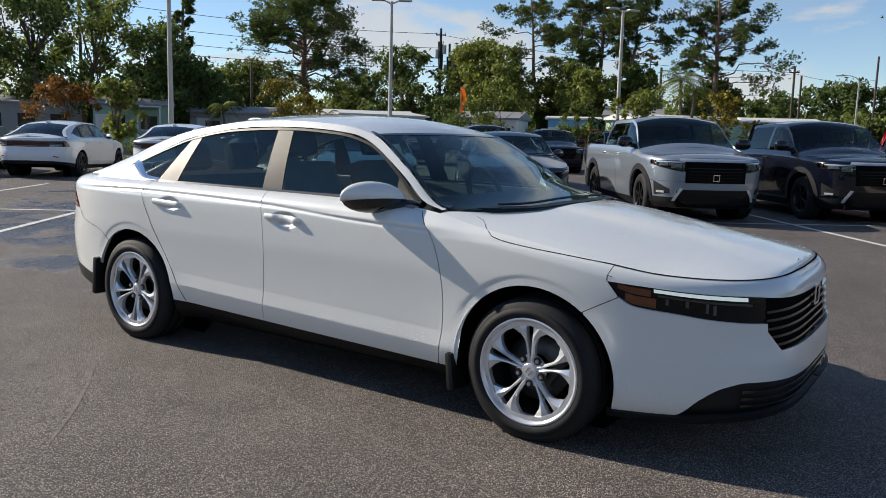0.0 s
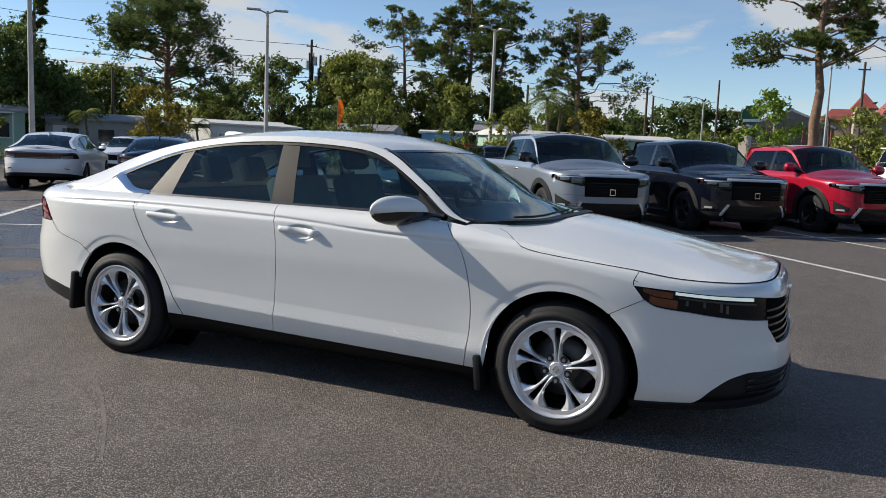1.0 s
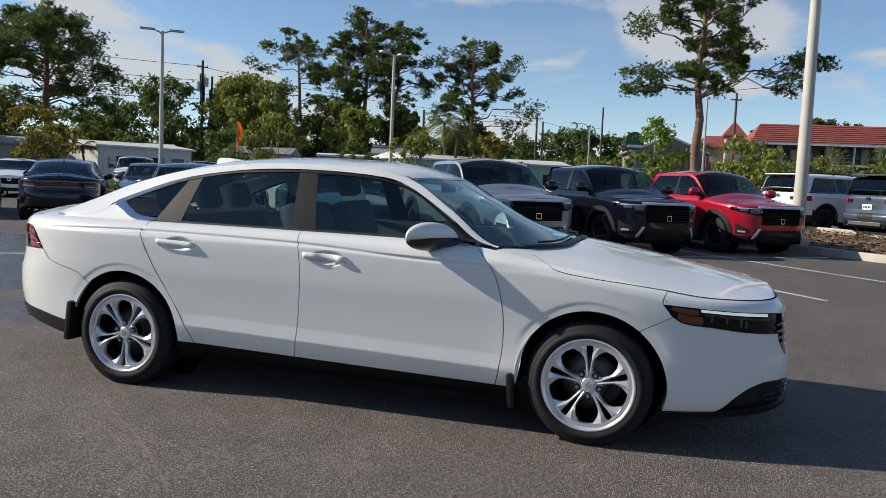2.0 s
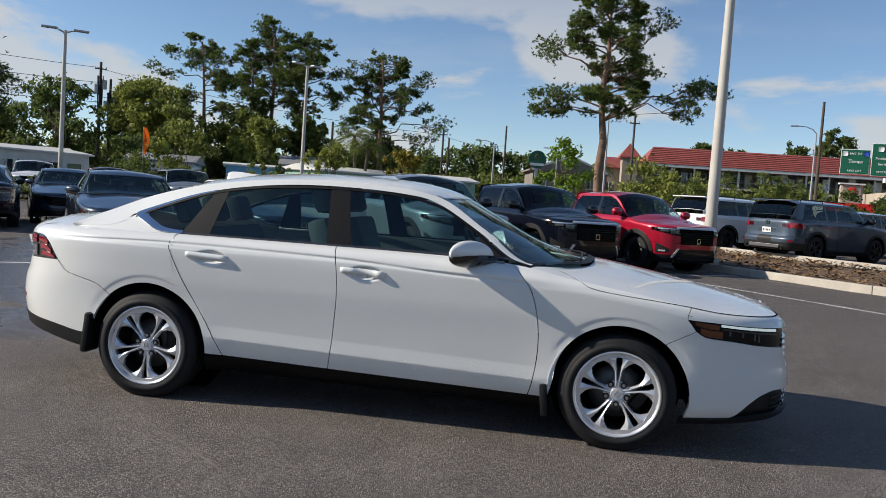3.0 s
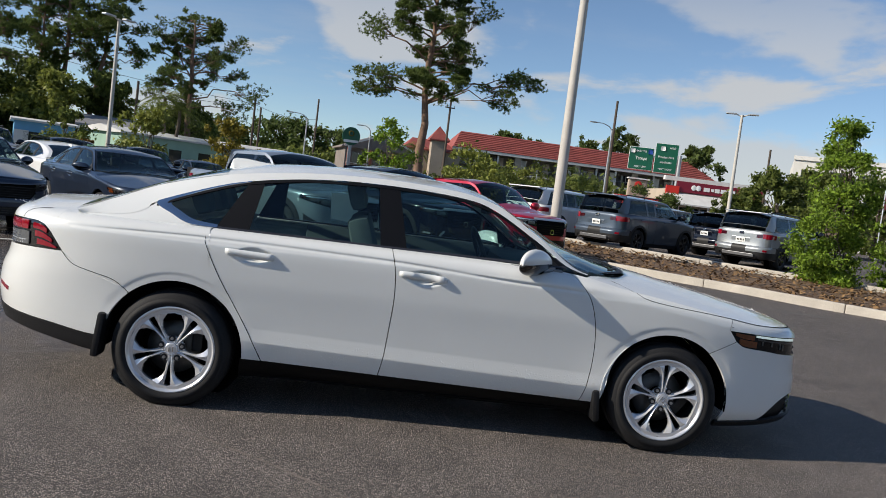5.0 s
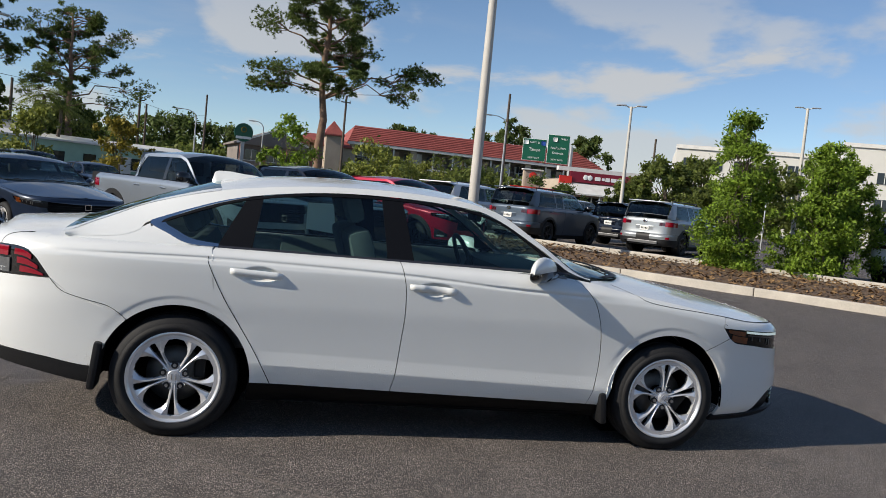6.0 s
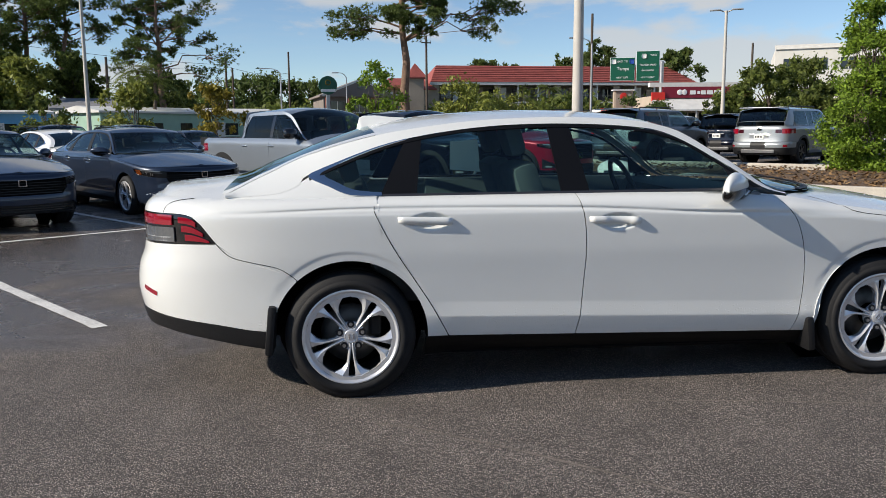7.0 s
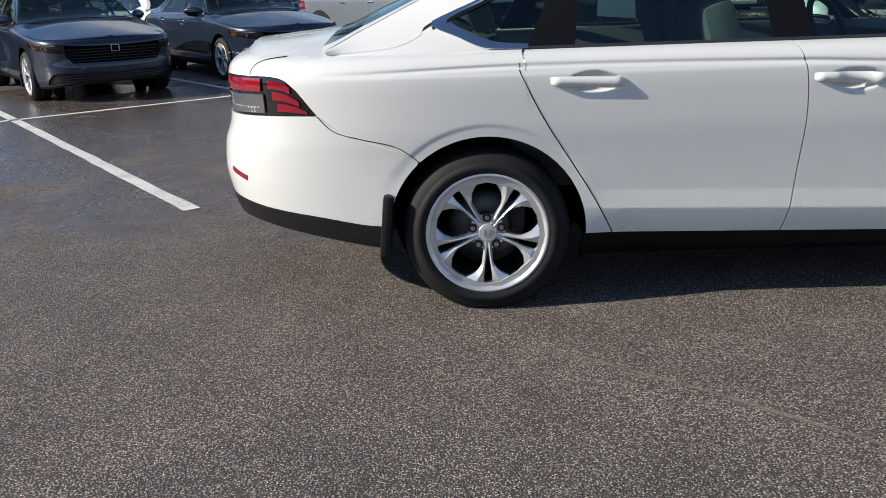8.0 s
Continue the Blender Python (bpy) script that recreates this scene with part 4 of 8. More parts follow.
        panel("rear_valance", S, zline(-1.65, -0.385, hem), zline(-1.65, -0.385, lambda s: skirt(s) - 0.003), polyline(V2(-1.65, hem(-1.65)), V2(-1.65, skirt(-1.65) - 0.003)), polyline(V2(-0.385, hem(-0.385)), V2(-0.385, skirt(-0.385) - 0.003)), n(40), 5, BLACK_PLASTIC, car, side, out=0.004)
        tl_top = polyknots([(-1.65, 0.925), (-1.1, 0.932), (-0.84, 0.934), (-0.79, 0.930), (-0.755, 0.918), (-0.712, 0.885), (-0.636, 0.789)])
        tb = zline(-1.65, -0.642, lambda s: rz_top(s) + 0.004)
        tt = zline(-1.65, -0.642, lambda s: max(tl_top(s), rz_top(s) + 0.005))
        tail = panel("tail_light", S, tb, tt, polyline(tb(0), tt(0)), polyline(tb(1), tt(1)), n(44), n(10), GLOSS_BLACK, car, side, rim=0.0, out=-0.006)
        def tailbit(nm, s0, s1, f0, f1, mt):
            lo = lambda s: tb(0)[1] * 0 + rz_top(s) + 0.004 + (max(tl_top(s), rz_top(s) + 0.005) - rz_top(s) - 0.004) * f0
            hi_ = lambda s: rz_top(s) + 0.004 + (max(tl_top(s), rz_top(s) + 0.005) - rz_top(s) - 0.004) * f1
            panel(nm, S, zline(s0, s1, lo), zline(s0, s1, hi_), polyline(V2(s0, lo(s0)), V2(s0, hi_(s0))), polyline(V2(s1, lo(s1)), V2(s1, hi_(s1))), n(14), 3, mt, tail, side, rim=0.006, out=0.001)
        red = RED_LENS if hi else DARK_RED_LENS
        for s0, s1, f0, f1 in ((-0.80, -0.672, 0.10, 0.32), (-0.818, -0.702, 0.40, 0.62), (-0.835, -0.738, 0.70, 0.91)):
            tailbit("red_segment", s0, s1, f0, f1, red)
        tailbit("red_segment", -1.65, -0.875, 0.62, 0.96, red)
        tailbit("clear_segment", -1.16, -0.865, 0.05, 0.54, SMOKED)
        tailbit("clear_segment", -1.15, -0.885, 0.07, 0.22, LAMP_SILVER)
        tailbit("red_segment", -1.65, -1.18, 0.06, 0.56, DARK_RED_LENS)
        panel("boot_corner", S, zline(-1.65, -0.640, lambda s: max(tl_top(s), rz_top(s) + 0.005) + 0.003), zline(-1.65, -0.70, zt), polyline(V2(-1.65, 0.928), V2(-1.65, zt(-1.65))), polyline(V2(-0.640, 0.796), V2(-0.67, 0.86), V2(-0.70, zt(-0.70))), n(44), n(12), color, car, side, rim=0.0)
        ribbon(S, curve2(V2(-0.936, 0.938), V2(-0.926, 0.975), V2(-0.885, 0.995), V2(-0.80, 1.006)), 0.0035, DARK_VOID, "boot_seam", car, side, out=0.0012, n=n(24), rim=0.0)
        rf = polyline(V2(-1.085, 0.548), V2(-0.974, 0.522))
        ribbon(S, rf, 0.022, RED_LENS, "rear_reflector", car, side, out=0.002, n=6)
        # glazing seal down the side of the windscreen
        def seal(u, v):
            x = 1.70 + 0.62 * u
            return B.top(x, -(B.yr(x) * (0.985 - 0.035 * v)), 0.004)
        put("windscreen_seal", sheet(seal, 24, 1, 0.0, True, side), GLOSS_BLACK, car)
    # roof, windscreen, rear window, hood, boot lid
    screen_foot = pchip([(0.0, 2.672), (0.53, 2.635), (0.78, 2.543), (0.95, 2.378), (1.0, 2.25)])
    hood_heel = pchip([(0.0, 2.68), (0.43, 2.645), (0.61, 2.55), (0.76, 2.385), (0.83, 2.30), (1.0, 2.30)])
    def roof(u, v):
        e = 2 * v - 1
        x0, x1 = 0.12 + 0.03 * e * e, 1.80 - 0.07 * e * e
        x = x0 + (x1 - x0) * u
        return B.top(x, B.yr(x) * e)
    put("roof", sheet(roof, n(40), n(30), 0.01), color, car)
    def screen(u, v):
        e = 2 * v - 1
        x0, x1 = 1.80 - 0.07 * e * e, screen_foot(abs(e))
        x = x0 + (x1 - x0) * u
        return B.top(x, B.yr(x) * 0.985 * e, -0.002)
    put("windscreen", sheet(screen, n(24), n(36), 0.0), glass, car)
    def header(u, v):
        e = 2 * v - 1
        x = 1.798 - 0.07 * e * e + 0.022 * u
        return B.top(x, B.yr(x) * 0.985 * e, 0.0008)
    put("windscreen_seal", sheet(header, 2, 24, 0.0), GLOSS_BLACK, car)
    def rear(u, v):
        e = 2 * v - 1
        x0, x1 = -0.60 - 0.02 * e * e, 0.12 + 0.03 * e * e
        x = x0 + (x1 - x0) * u
        return B.top(x, B.yr(x) * 0.88 * e, 0.001)
    put("rear_window", sheet(rear, n(24), n(24), 0.0), REAR_GLASS if hi else DARK_GLASS, car)
    for side in (1, -1):
        def cflank(u, v):
            x = -0.615 + 0.765 * u
            return B.top(x, -B.yr(x) * (1 - 0.12 * v), 0.002)
        put("rear_pillar", sheet(cflank, n(24), 3, 0.0, True, side), color, car)
    def hood(u, v):
        e = 2 * v - 1
        s = 2.30 + (4.4 - 2.30) * u
        E_ = S(s, zt(s))
        y = E_.y * e * 0.982
        x = 2.30 + (E_.x - 2.30) * 0.986 + (hood_heel(min(1.0, abs(y))) - 2.30) * max(0.0, 1 - u / 0.6) ** 2
        return Vector((x, y, B.deck(x, y)))
    put("hood", sheet(hood, n(60), n(60), 0.012, True), color, car)
    for side in (1, -1):
        def fstrip(u, v):
            s = 2.30 + (4.4 - 2.30) * u
            E_ = S(s, zt(s))
            kx, ky = 0.986 + 0.014 * (1 - v), 0.982 + 0.018 * (1 - v)
            x, y = 2.30 + (E_.x - 2.30) * kx, E_.y * ky
            return Vector((x, y, B.deck(x, y) if v > 0.01 else E_.z))
        put("fender_top", sheet(fstrip, n(60), 4, 0.008, False, side), color, car)
        # shut line of the hood: round its heel, then forward along the shoulder
        line = curve2(V2(2.622, 0.901), V2(2.638, 0.896), V2(2.69, 0.884), V2(2.76, 0.8745), V2(2.854, 0.8645), V2(2.997, 0.8515), V2(3.176, 0.8325))
        ribbon(S, line, 0.0030, DARK_VOID, "hood_seam", car, side, out=0.0012, n=n(40), rim=0.0)
        ribbon(S, zline(3.176, 4.4, lambda s_: zt(s_) - 0.0015), 0.0032, DARK_VOID, "hood_seam", car, side, out=0.0012, n=n(50), rim=0.0)
        bm = bmesh.new()
        heel = [S(2.622, 0.901)] + [Vector((x, -y, B.deck(x, y))) for x, y in ((2.595, 0.888), (2.57, 0.864), (2.54, 0.825), (2.51, 0.79), (2.46, 0.765))]
        pipe(bm, [Vector((p.x, p.y * side, p.z)) for p in heel], 0.0013)
        part("hood_seam", bm, DARK_VOID, car)
    def lid(u, v):
        e = 2 * v - 1
        s = -1.65 + (1.65 - 0.60) * u
        E_ = S(s, zt(s))
        return Vector((E_.x, E_.y * e, B.deck(E_.x, E_.y * e)))
    put("boot_lid", sheet(lid, n(40), n(30), 0.0, True), color, car)
    bm = bmesh.new()
    vs = []
    for x, h, w in ((0.34, 0.004, 0.006), (0.26, 0.022, 0.022), (0.17, 0.050, 0.024), (0.10, 0.066, 0.018), (0.075, 0.062, 0.014), (0.06, 0.0, 0.018)):
        z = B.top(x, 0).z
        vs.append([bm.verts.new((x, -w - 0.008, z - 0.004)), bm.verts.new((x, -w * 0.35, z + h)), bm.verts.new((x, w * 0.35, z + h)), bm.verts.new((x, w + 0.008, z - 0.004))])
    for a, b_ in zip(vs, vs[1:]):
        for j in range(3):
            bm.faces.new((a[j], a[j + 1], b_[j + 1], b_[j]))
    part("roof_antenna", bm, color, car, smooth=True)
    if hi:
        bm = bmesh.new()
        vs = [bm.verts.new(G(x, z, -0.02)) for x, z in ((0.71, 1.06), (0.93, 1.04), (0.89, 1.265), (0.70, 1.258))]
        for v in vs:
            v.co.y = -v.co.y
        bm.faces.new(vs)
        part("window_sticker", bm, island_mat("white_paper", (0.88, 0.88, 0.86), 0.02, 0.5), car, "white paper sheet behind the glass")
    if hi:
        rnd = random.Random(21)
        verts, faces = [], []
        def bead(p, r):
            b0 = len(verts)
            verts.append((p.x, p.y, p.z + 0.55 * r))
            for h, k, m in ((0.38, 0.62, 6), (0.0, 1.0, 6)):
                verts.extend((p.x + r * k * math.cos(1.047 * i), p.y + r * k * math.sin(1.047 * i), p.z + h * r - 0.0006) for i in range(m))
            for i in range(6):
                j = (i + 1) % 6
                faces.append((b0, b0 + 1 + i, b0 + 1 + j))
                faces.append((b0 + 1 + i, b0 + 7 + i, b0 + 7 + j, b0 + 1 + j))
        for k in range(900):
            u = 1 - rnd.random() ** 2.0
            x, y = 2.74 + 0.92 * u, rnd.uniform(-0.80, 0.80)
            edge_y = -S(x, zt(x)).y
            if abs(y) < edge_y * 0.93 and noise.noise(Vector((x * 4, y * 4, 1.3))) > 0.05 - 0.35 * u:
                bead(Vector((x, y, B.deck(x, y))), 0.0016 + 0.0028 * rnd.random() ** 2)
        for k in range(700):
            x, y = rnd.uniform(-1.02, -0.66), rnd.uniform(-0.62, 0.62)
            bead(Vector((x, y, B.deck(x, y))), 0.0016 + 0.0026 * rnd.random() ** 2)
        beads = put("rain_bead", mesh_from("rain_bead", verts, faces), BEAD, car, "clear beads of rain")
        beads["kind"] = "stuff"
    # cowl, wipers
    bm = bmesh.new()
    for i in range(14):
        e0, e1 = -0.70 + 1.40 * i / 14, -0.70 + 1.40 * (i + 1) / 14
        q = [Vector((hood_heel(abs(y)) + dx, y, 0)) for y, dx in ((e0, -0.05), (e1, -0.05), (e1, -0.004), (e0, -0.004))]
        f = []
        for p in q:
            f.append(bm.verts.new(B.top(p.x, p.y, 0.003)))
        bm.faces.new(f)
    part("cowl", bm, BLACK_PLASTIC, car)
    for y0, y1 in ((-0.62, 0.05), (0.0, 0.66)):
        bm = bmesh.new()
        pts = []
        for i in range(7):
            y = y0 + (y1 - y0) * i / 6
            x = hood_heel(abs(y)) - 0.06 - 0.03 * i / 6
            pts.append(B.top(x, y, 0.012))
        pipe(bm, pts, 0.006)
        part("wiper", bm, BLACK_PLASTIC, car)
    # badge: plain chrome shape on grille and wheels
    bm = bmesh.new()
    c = S(4.4, 0.66)
    for sy in (-1, 1):
        box(bm, c.x + 0.004, sy * 0.048, 0.665, 0.012, 0.014, 0.09, bevel=0.004)
        box(bm, c.x + 0.004, 0, 0.665 + sy * 0.04, 0.012, 0.096, 0.012)
    part("badge", bm, CHROME, car)
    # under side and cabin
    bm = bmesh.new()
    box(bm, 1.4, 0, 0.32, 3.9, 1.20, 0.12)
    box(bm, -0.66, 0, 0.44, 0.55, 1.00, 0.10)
    # unseen tray and firewall, added to block sun leaking through the hollow nose
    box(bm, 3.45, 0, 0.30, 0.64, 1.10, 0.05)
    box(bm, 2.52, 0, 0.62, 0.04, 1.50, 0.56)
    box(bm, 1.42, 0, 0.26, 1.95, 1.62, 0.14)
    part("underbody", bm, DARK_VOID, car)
    bm = bmesh.new()
    box(bm, 2.12, 0, 0.90, 0.50, 1.50, 0.20, bevel=0.06)
    box(bm, 2.42, 0, 0.89, 0.34, 1.00, 0.12, bevel=0.02)
    part("dashboard", bm, DASH, car, smooth=True)
    for sy in (1, -1):
        bm = bmesh.new()
        box(bm, 1.345, sy * 0.825, 0.66, 1.62, 0.05, 0.68, bevel=0.02)
        part("door_lining", bm, TRIM_GREY, car, smooth=True)
    bm = bmesh.new()
    torus(bm, Matrix.Translation((1.83, 0.37, 0.96)) @ Matrix.Rotation(radians(66), 4, "Y"), 0.185, 0.017)
    rod(bm, (1.83, 0.37, 0.96), (2.0, 0.37, 0.89), 0.06, 0.05, 12)
    part("steering_wheel", bm, DASH, car, smooth=True)
    bm = bmesh.new()
    box(bm, 1.78, 0, 1.285, 0.05, 0.22, 0.065, bevel=0.02)
    part("inside_mirror", bm, DASH, car, smooth=True)
    for sy in (0.37, -0.37):
        seat(car, 1.36, sy, 0.54, 0.50)
    seat(car, 0.46, 0, 0.50, 1.25, rests=3, back_tilt=22, h=0.52)
    bm = bmesh.new()
    box(bm, -0.22, 0, 0.92, 0.62, 1.30, 0.04)
    part("parcel_shelf", bm, LINER, car)
    wheel_wells(car, 2.83, AZ, AR + 0.004, 0.885)
    add_wheels(car, make_wheel(rim_style, 0.328, 0.240, 0.225, trim_alloy or ALLOY, 72 if hi else 28, 0.315), 2.83, 0.795, 0.315, (0, 40, 36, 20))
    return car




def boxy(name, label, color, kind="suv", wb=2.82, fo=0.95, ro=1.07, hw=1.0, H=1.82, belt=1.19, hood=1.13, R=0.375, rim_r=0.25, rim_mat=None, rim_style="six", group="", category="car", arch_trim=True, rails=False, tail="bar", glass_rear=None):
    """A tall vehicle with a bonnet: an estate-bodied SUV or a crew-cab pickup with its load bed."""
    car = thing(name, label, category, group)
    pick = kind == "pickup"
    nose, rump = wb + fo, -ro
    wbx = wb - 0.28                      # foot of the windscreen
    rfx = wb - 1.05                      # front of the roof
    cab0 = 0.66 if pick else -ro + 0.14   # back of the cabin at the belt
    cabt = 0.72 if pick else -ro + 0.34   # back of the roof
    roof = H - 0.05
    zsill = 0.33
    B = Body(
        W=[(0.22, hw * 0.90), (0.34, hw * 0.955), (0.5, hw * 0.975), (0.8, hw * 0.995), (belt - 0.12, hw), (belt - 0.03, hw * 0.985), (belt + 0.05, hw * 0.95)],
        XF=[(0.22, nose - 0.16), (0.34, nose - 0.03), (0.5, nose), (0.75, nose), (hood - 0.12, nose - 0.01), (hood, nose - 0.06)],
        XR=[(0.22, rump + 0.10), (0.40, rump + 0.01), (0.62, rump), (0.70, rump + 0.05), (belt, rump + 0.09)],
        zt=[(-9, belt + (0.03 if pick else 0)), (0.6, belt + (0.02 if pick else 0)), (wbx - 0.5, belt), (wbx, belt - 0.03), (wb, hood - 0.01), (nose - 0.25, hood - 0.05), (nose + 1.5, hood - 0.09)],
        yr=[(rump, hw * 0.76), (cabt, hw * 0.78), (rfx, hw * 0.78), (wbx, hw * 0.90), (wbx + 0.4, hw * 0.92)],
        zr=[(rump, belt + 0.1), (cab0 - 0.01, belt + 0.12), (cabt, roof - 0.09), (cabt + 0.3, roof - 0.05), (rfx - 0.2, roof - 0.04), (rfx, roof - 0.08), (wbx, belt - 0.02), (wbx + 0.3, belt - 0.06)],
        zc=[(rump, belt + 0.12), (cab0 - 0.02, belt + 0.14), (cabt, roof - 0.02), (cabt + 0.4, roof + 0.03), ((cabt + rfx) / 2, roof + 0.05), (rfx - 0.15, roof + 0.03), (rfx, roof + 0.005), (wbx, belt + 0.10), (wbx + 0.22, belt + 0.02), (wb, hood + 0.05), (nose - 0.35, hood + 0.015), (nose - 0.05, hood - 0.06), (nose, hood - 0.09)],
        x0f=wb - 0.45, x0r=0.35, nf=3.9 if pick else 5.0, nr=6.0, xsf=wb + 0.45, xsr=-0.62, lf=1.35, lr=1.30, rho=0.05, rz=0.09)
    S, G, zt = B.side, B.glass, B.zt
    F_, R_ = B.front, B.rear
    AR, AZ = R + 0.07, R + 0.015
    mid = (cab0 + wbx) / 2 + 0.12 if not pick else 1.72
    def zl(s0, s1, f):
        return lambda u: V2(s0 + (s1 - s0) * u, f(s0 + (s1 - s0) * u))
    def quad(nm, s0, s1, f0, f1, mt, side, nu=14, nv=6, out=0.0, rim=0.012, parent=None, surf=None, label=""):
        return panel(nm, surf or S, zl(s0, s1, f0), zl(s0, s1, f1), polyline(V2(s0, f0(s0)), V2(s0, f1(s0))), polyline(V2(s1, f0(s1)), V2(s1, f1(s1))), nu, nv, mt, parent or car, side, rim=rim, out=out, label=label)
    c = lambda v: (lambda s: v)
    ang = math.degrees(math.asin((zsill - AZ) / AR))
    xr_end = AR * math.cos(radians(ang)) + 0.02
    xf_start = wb - AR * math.cos(radians(ang)) - 0.02
    aL = polyline(V2(xf_start + 0.0, zsill), V2(xf_start + 0.05, 0.7), V2(wbx - 0.06, zt(wbx - 0.06)))
    cb = 0.74 if pick else 0.46
    cL = polyline(V2(xr_end + 0.01, zsill), V2(AR + 0.06, 0.62), V2(cb, 0.95), V2(cb, zt(cb)))
    bL = polyline(V2(mid, zsill), V2(mid + 0.02, zt(mid)))
    low = 0.70
    lampb, lampt = hood - (0.28 if pick else 0.31), hood - 0.10
    gx = nose + 0.0
    for side in (1, -1):
        for nm, L, Rr in (("front_door", bL, aL), ("rear_door", cL, bL)):
            l2, r2 = (lambda v, L=L: L(v) + V2(0.003, 0)), (lambda v, Rr=Rr: Rr(v) - V2(0.003, 0))
            door = panel(nm, S, polyline(l2(0), r2(0)), zl(l2(1)[0], r2(1)[0], zt), l2, r2, 12, 16, color, car, side)
            hx = Rr(0.8)[0] - (1.0 if nm == "front_door" else 0.86)
            def hand(u, v, hx=hx):
                return S(hx - 0.1 + 0.2 * u, belt - 0.13 + (v - 0.5) * 0.035, 0.03 * math.sin(math.pi * (0.1 + 0.8 * v)) * (1 - abs(2 * u - 1) ** 6))
            put("door_handle", sheet(hand, 10, 4, 0, False, side), color, door)
        arch = arc2(wb, AZ, AR, 180 - ang, ang, 20)
        panel("front_fender", S, polyline(aL(0) + V2(0.003, 0), *arch), zl(aL(1)[0], wb + AR + 0.01, zt), aL, polyline(arch[-1], V2(wb + AR + 0.02, 0.6), V2(wb + AR + 0.01, zt(wb + AR + 0.01))), 34, 14, color, car, side)
        arch = arc2(0, AZ, AR, 180 - ang, ang, 20)
        panel("quarter_panel" if not pick else "bed_side", S, polyline(*arch, cL(0) - V2(0.003, 0)), zl(-AR - 0.03, cL(1)[0], zt), polyline(arch[0], V2(-AR - 0.04, 0.7), V2(-AR - 0.03, zt(-AR))), cL, 34, 14, color, car, side)
        quad("sill", xr_end - 0.03, xf_start + 0.03, c(0.20), c(zsill - 0.004), BLACK_PLASTIC, side, 10, 3, out=0.004)
        if arch_trim:
            for cx in (0.0, wb):
                def fl(u, v, cx=cx):
                    a = radians(180 - ang + (2 * ang - 180) * u)
                    r = AR - 0.012 + (0.10 if pick else 0.075) * v
                    return S(cx + r * math.cos(a), AZ + r * math.sin(a), 0.020 - 0.008 * v)
                put("wheel_arch_trim", sheet(fl, 24, 2, 0.012, False, side), BLACK_PLASTIC, car)
        # rear corner and rear face of the body
        arch = arc2(0, AZ, AR, 180 - ang, 180, 6)
        quad("rear_corner", R_, -AR - 0.035, c(low), zt, color, side, 22, 10)
        quad("rear_bumper", R_, -AR - 0.02, c(0.30), c(low - 0.006), BLACK_PLASTIC if kind != "x" else color, side, 22, 8, out=0.015, label="black plastic bumper")
        quad("bumper_skin", R_ + 0.25, -AR - 0.10, c(0.52), c(low - 0.004), color, side, 20, 5, out=0.02)
        quad("bumper_reflector", -0.62 - 0.50, -0.62 - 0.36, c(0.54), c(0.60), RED_LENS, side, 4, 2, out=0.026)
        if tail == "tall":
            quad("tail_light", -0.62 - 0.55, -0.62 - 0.22, c(low + 0.28), lambda s: zt(s) - 0.02, RED_LENS, side, 8, 8, out=0.006)
        else:
            quad("tail_light", -0.62 - 0.52, -0.62 + 0.02, c(belt - 0.24), c(belt - 0.09), RED_LENS, side, 10, 5, out=0.006)
            quad("lamp_bar", -0.62 - 0.74, -0.62 - 0.53, c(belt - 0.22), c(belt - 0.12), DARK_RED_LENS, side, 6, 3, out=0.006)
        # front: bumper, lamps, grille
        s0 = wb + AR + 0.015
        quad("front_bumper", s0, F_, c(0.42), c(lampb - 0.16), color, side, 26, 8)
        quad("lower_bumper", s0 - 0.01, F_, c(0.24), c(0.416), BLACK_PLASTIC, side, 26, 6, out=0.006)
        quad("lamp_surround", s0, F_, c(lampb - 0.157), lambda s: lampb + max(0.0, 0.16 * (s0 + 0.76 - s) - 0.01), color if not pick else color, side, 26, 5)
        head = quad("headlight", s0 + 0.06, s0 + 0.76, lambda s: lampb + 0.16 * (s0 + 0.76 - s), c(lampt), CLEAR_LENS, side, 14, 5, out=0.006)
        quad("lamp_housing", s0 + 0.03, s0 + 0.79, lambda s: lampb + 0.16 * (s0 + 0.76 - s) - 0.01, c(lampt), LAMP_DARK, side, 14, 5, out=-0.03, rim=0.0, parent=head)
        quad("lamp_lens", s0 + 0.24, s0 + 0.44, c(lampb + 0.09), c(lampt - 0.04), STEEL, side, 5, 3, out=-0.012, rim=0.01, parent=head)
        quad("lamp_strip", s0 + 0.16, s0 + 0.74, c(lampt - 0.035), c(lampt - 0.012), LAMP_SILVER, side, 8, 2, out=-0.012, rim=0.01, parent=head)
        quad("lamp_lens", s0 + 0.50, s0 + 0.70, c(lampb + 0.05), c(lampt - 0.05), STEEL, side, 5, 3, out=-0.012, rim=0.01, parent=head)
        quad("side_marker", s0 + 0.08, s0 + 0.13, c(lampb + 0.13), c(lampt - 0.02), AMBER_LENS, side, 4, 3, out=-0.012, rim=0.01, parent=head)
        quad("nose_panel", s0, F_, c(lampt), zt, color, side, 26, 5)
        quad("grille_bar_top", s0 + 0.66, F_, c(lampt - 0.014), c(lampt + 0.034), LAMP_SILVER if pick else GLOSS_BLACK, side, 12, 3, out=0.022)
        quad("grille", s0 + 0.78, F_, c(0.66), c(lampt), DARK_VOID, side, 12, 6, out=0.010)
        for zz in (0.69, 0.74, 0.79, 0.84, 0.89):
            if zz < lampt - 0.05:
                quad("grille_bar", s0 + 0.82, F_, c(zz), c(zz + 0.014), LAMP_DARK, side, 10, 2, out=0.014)
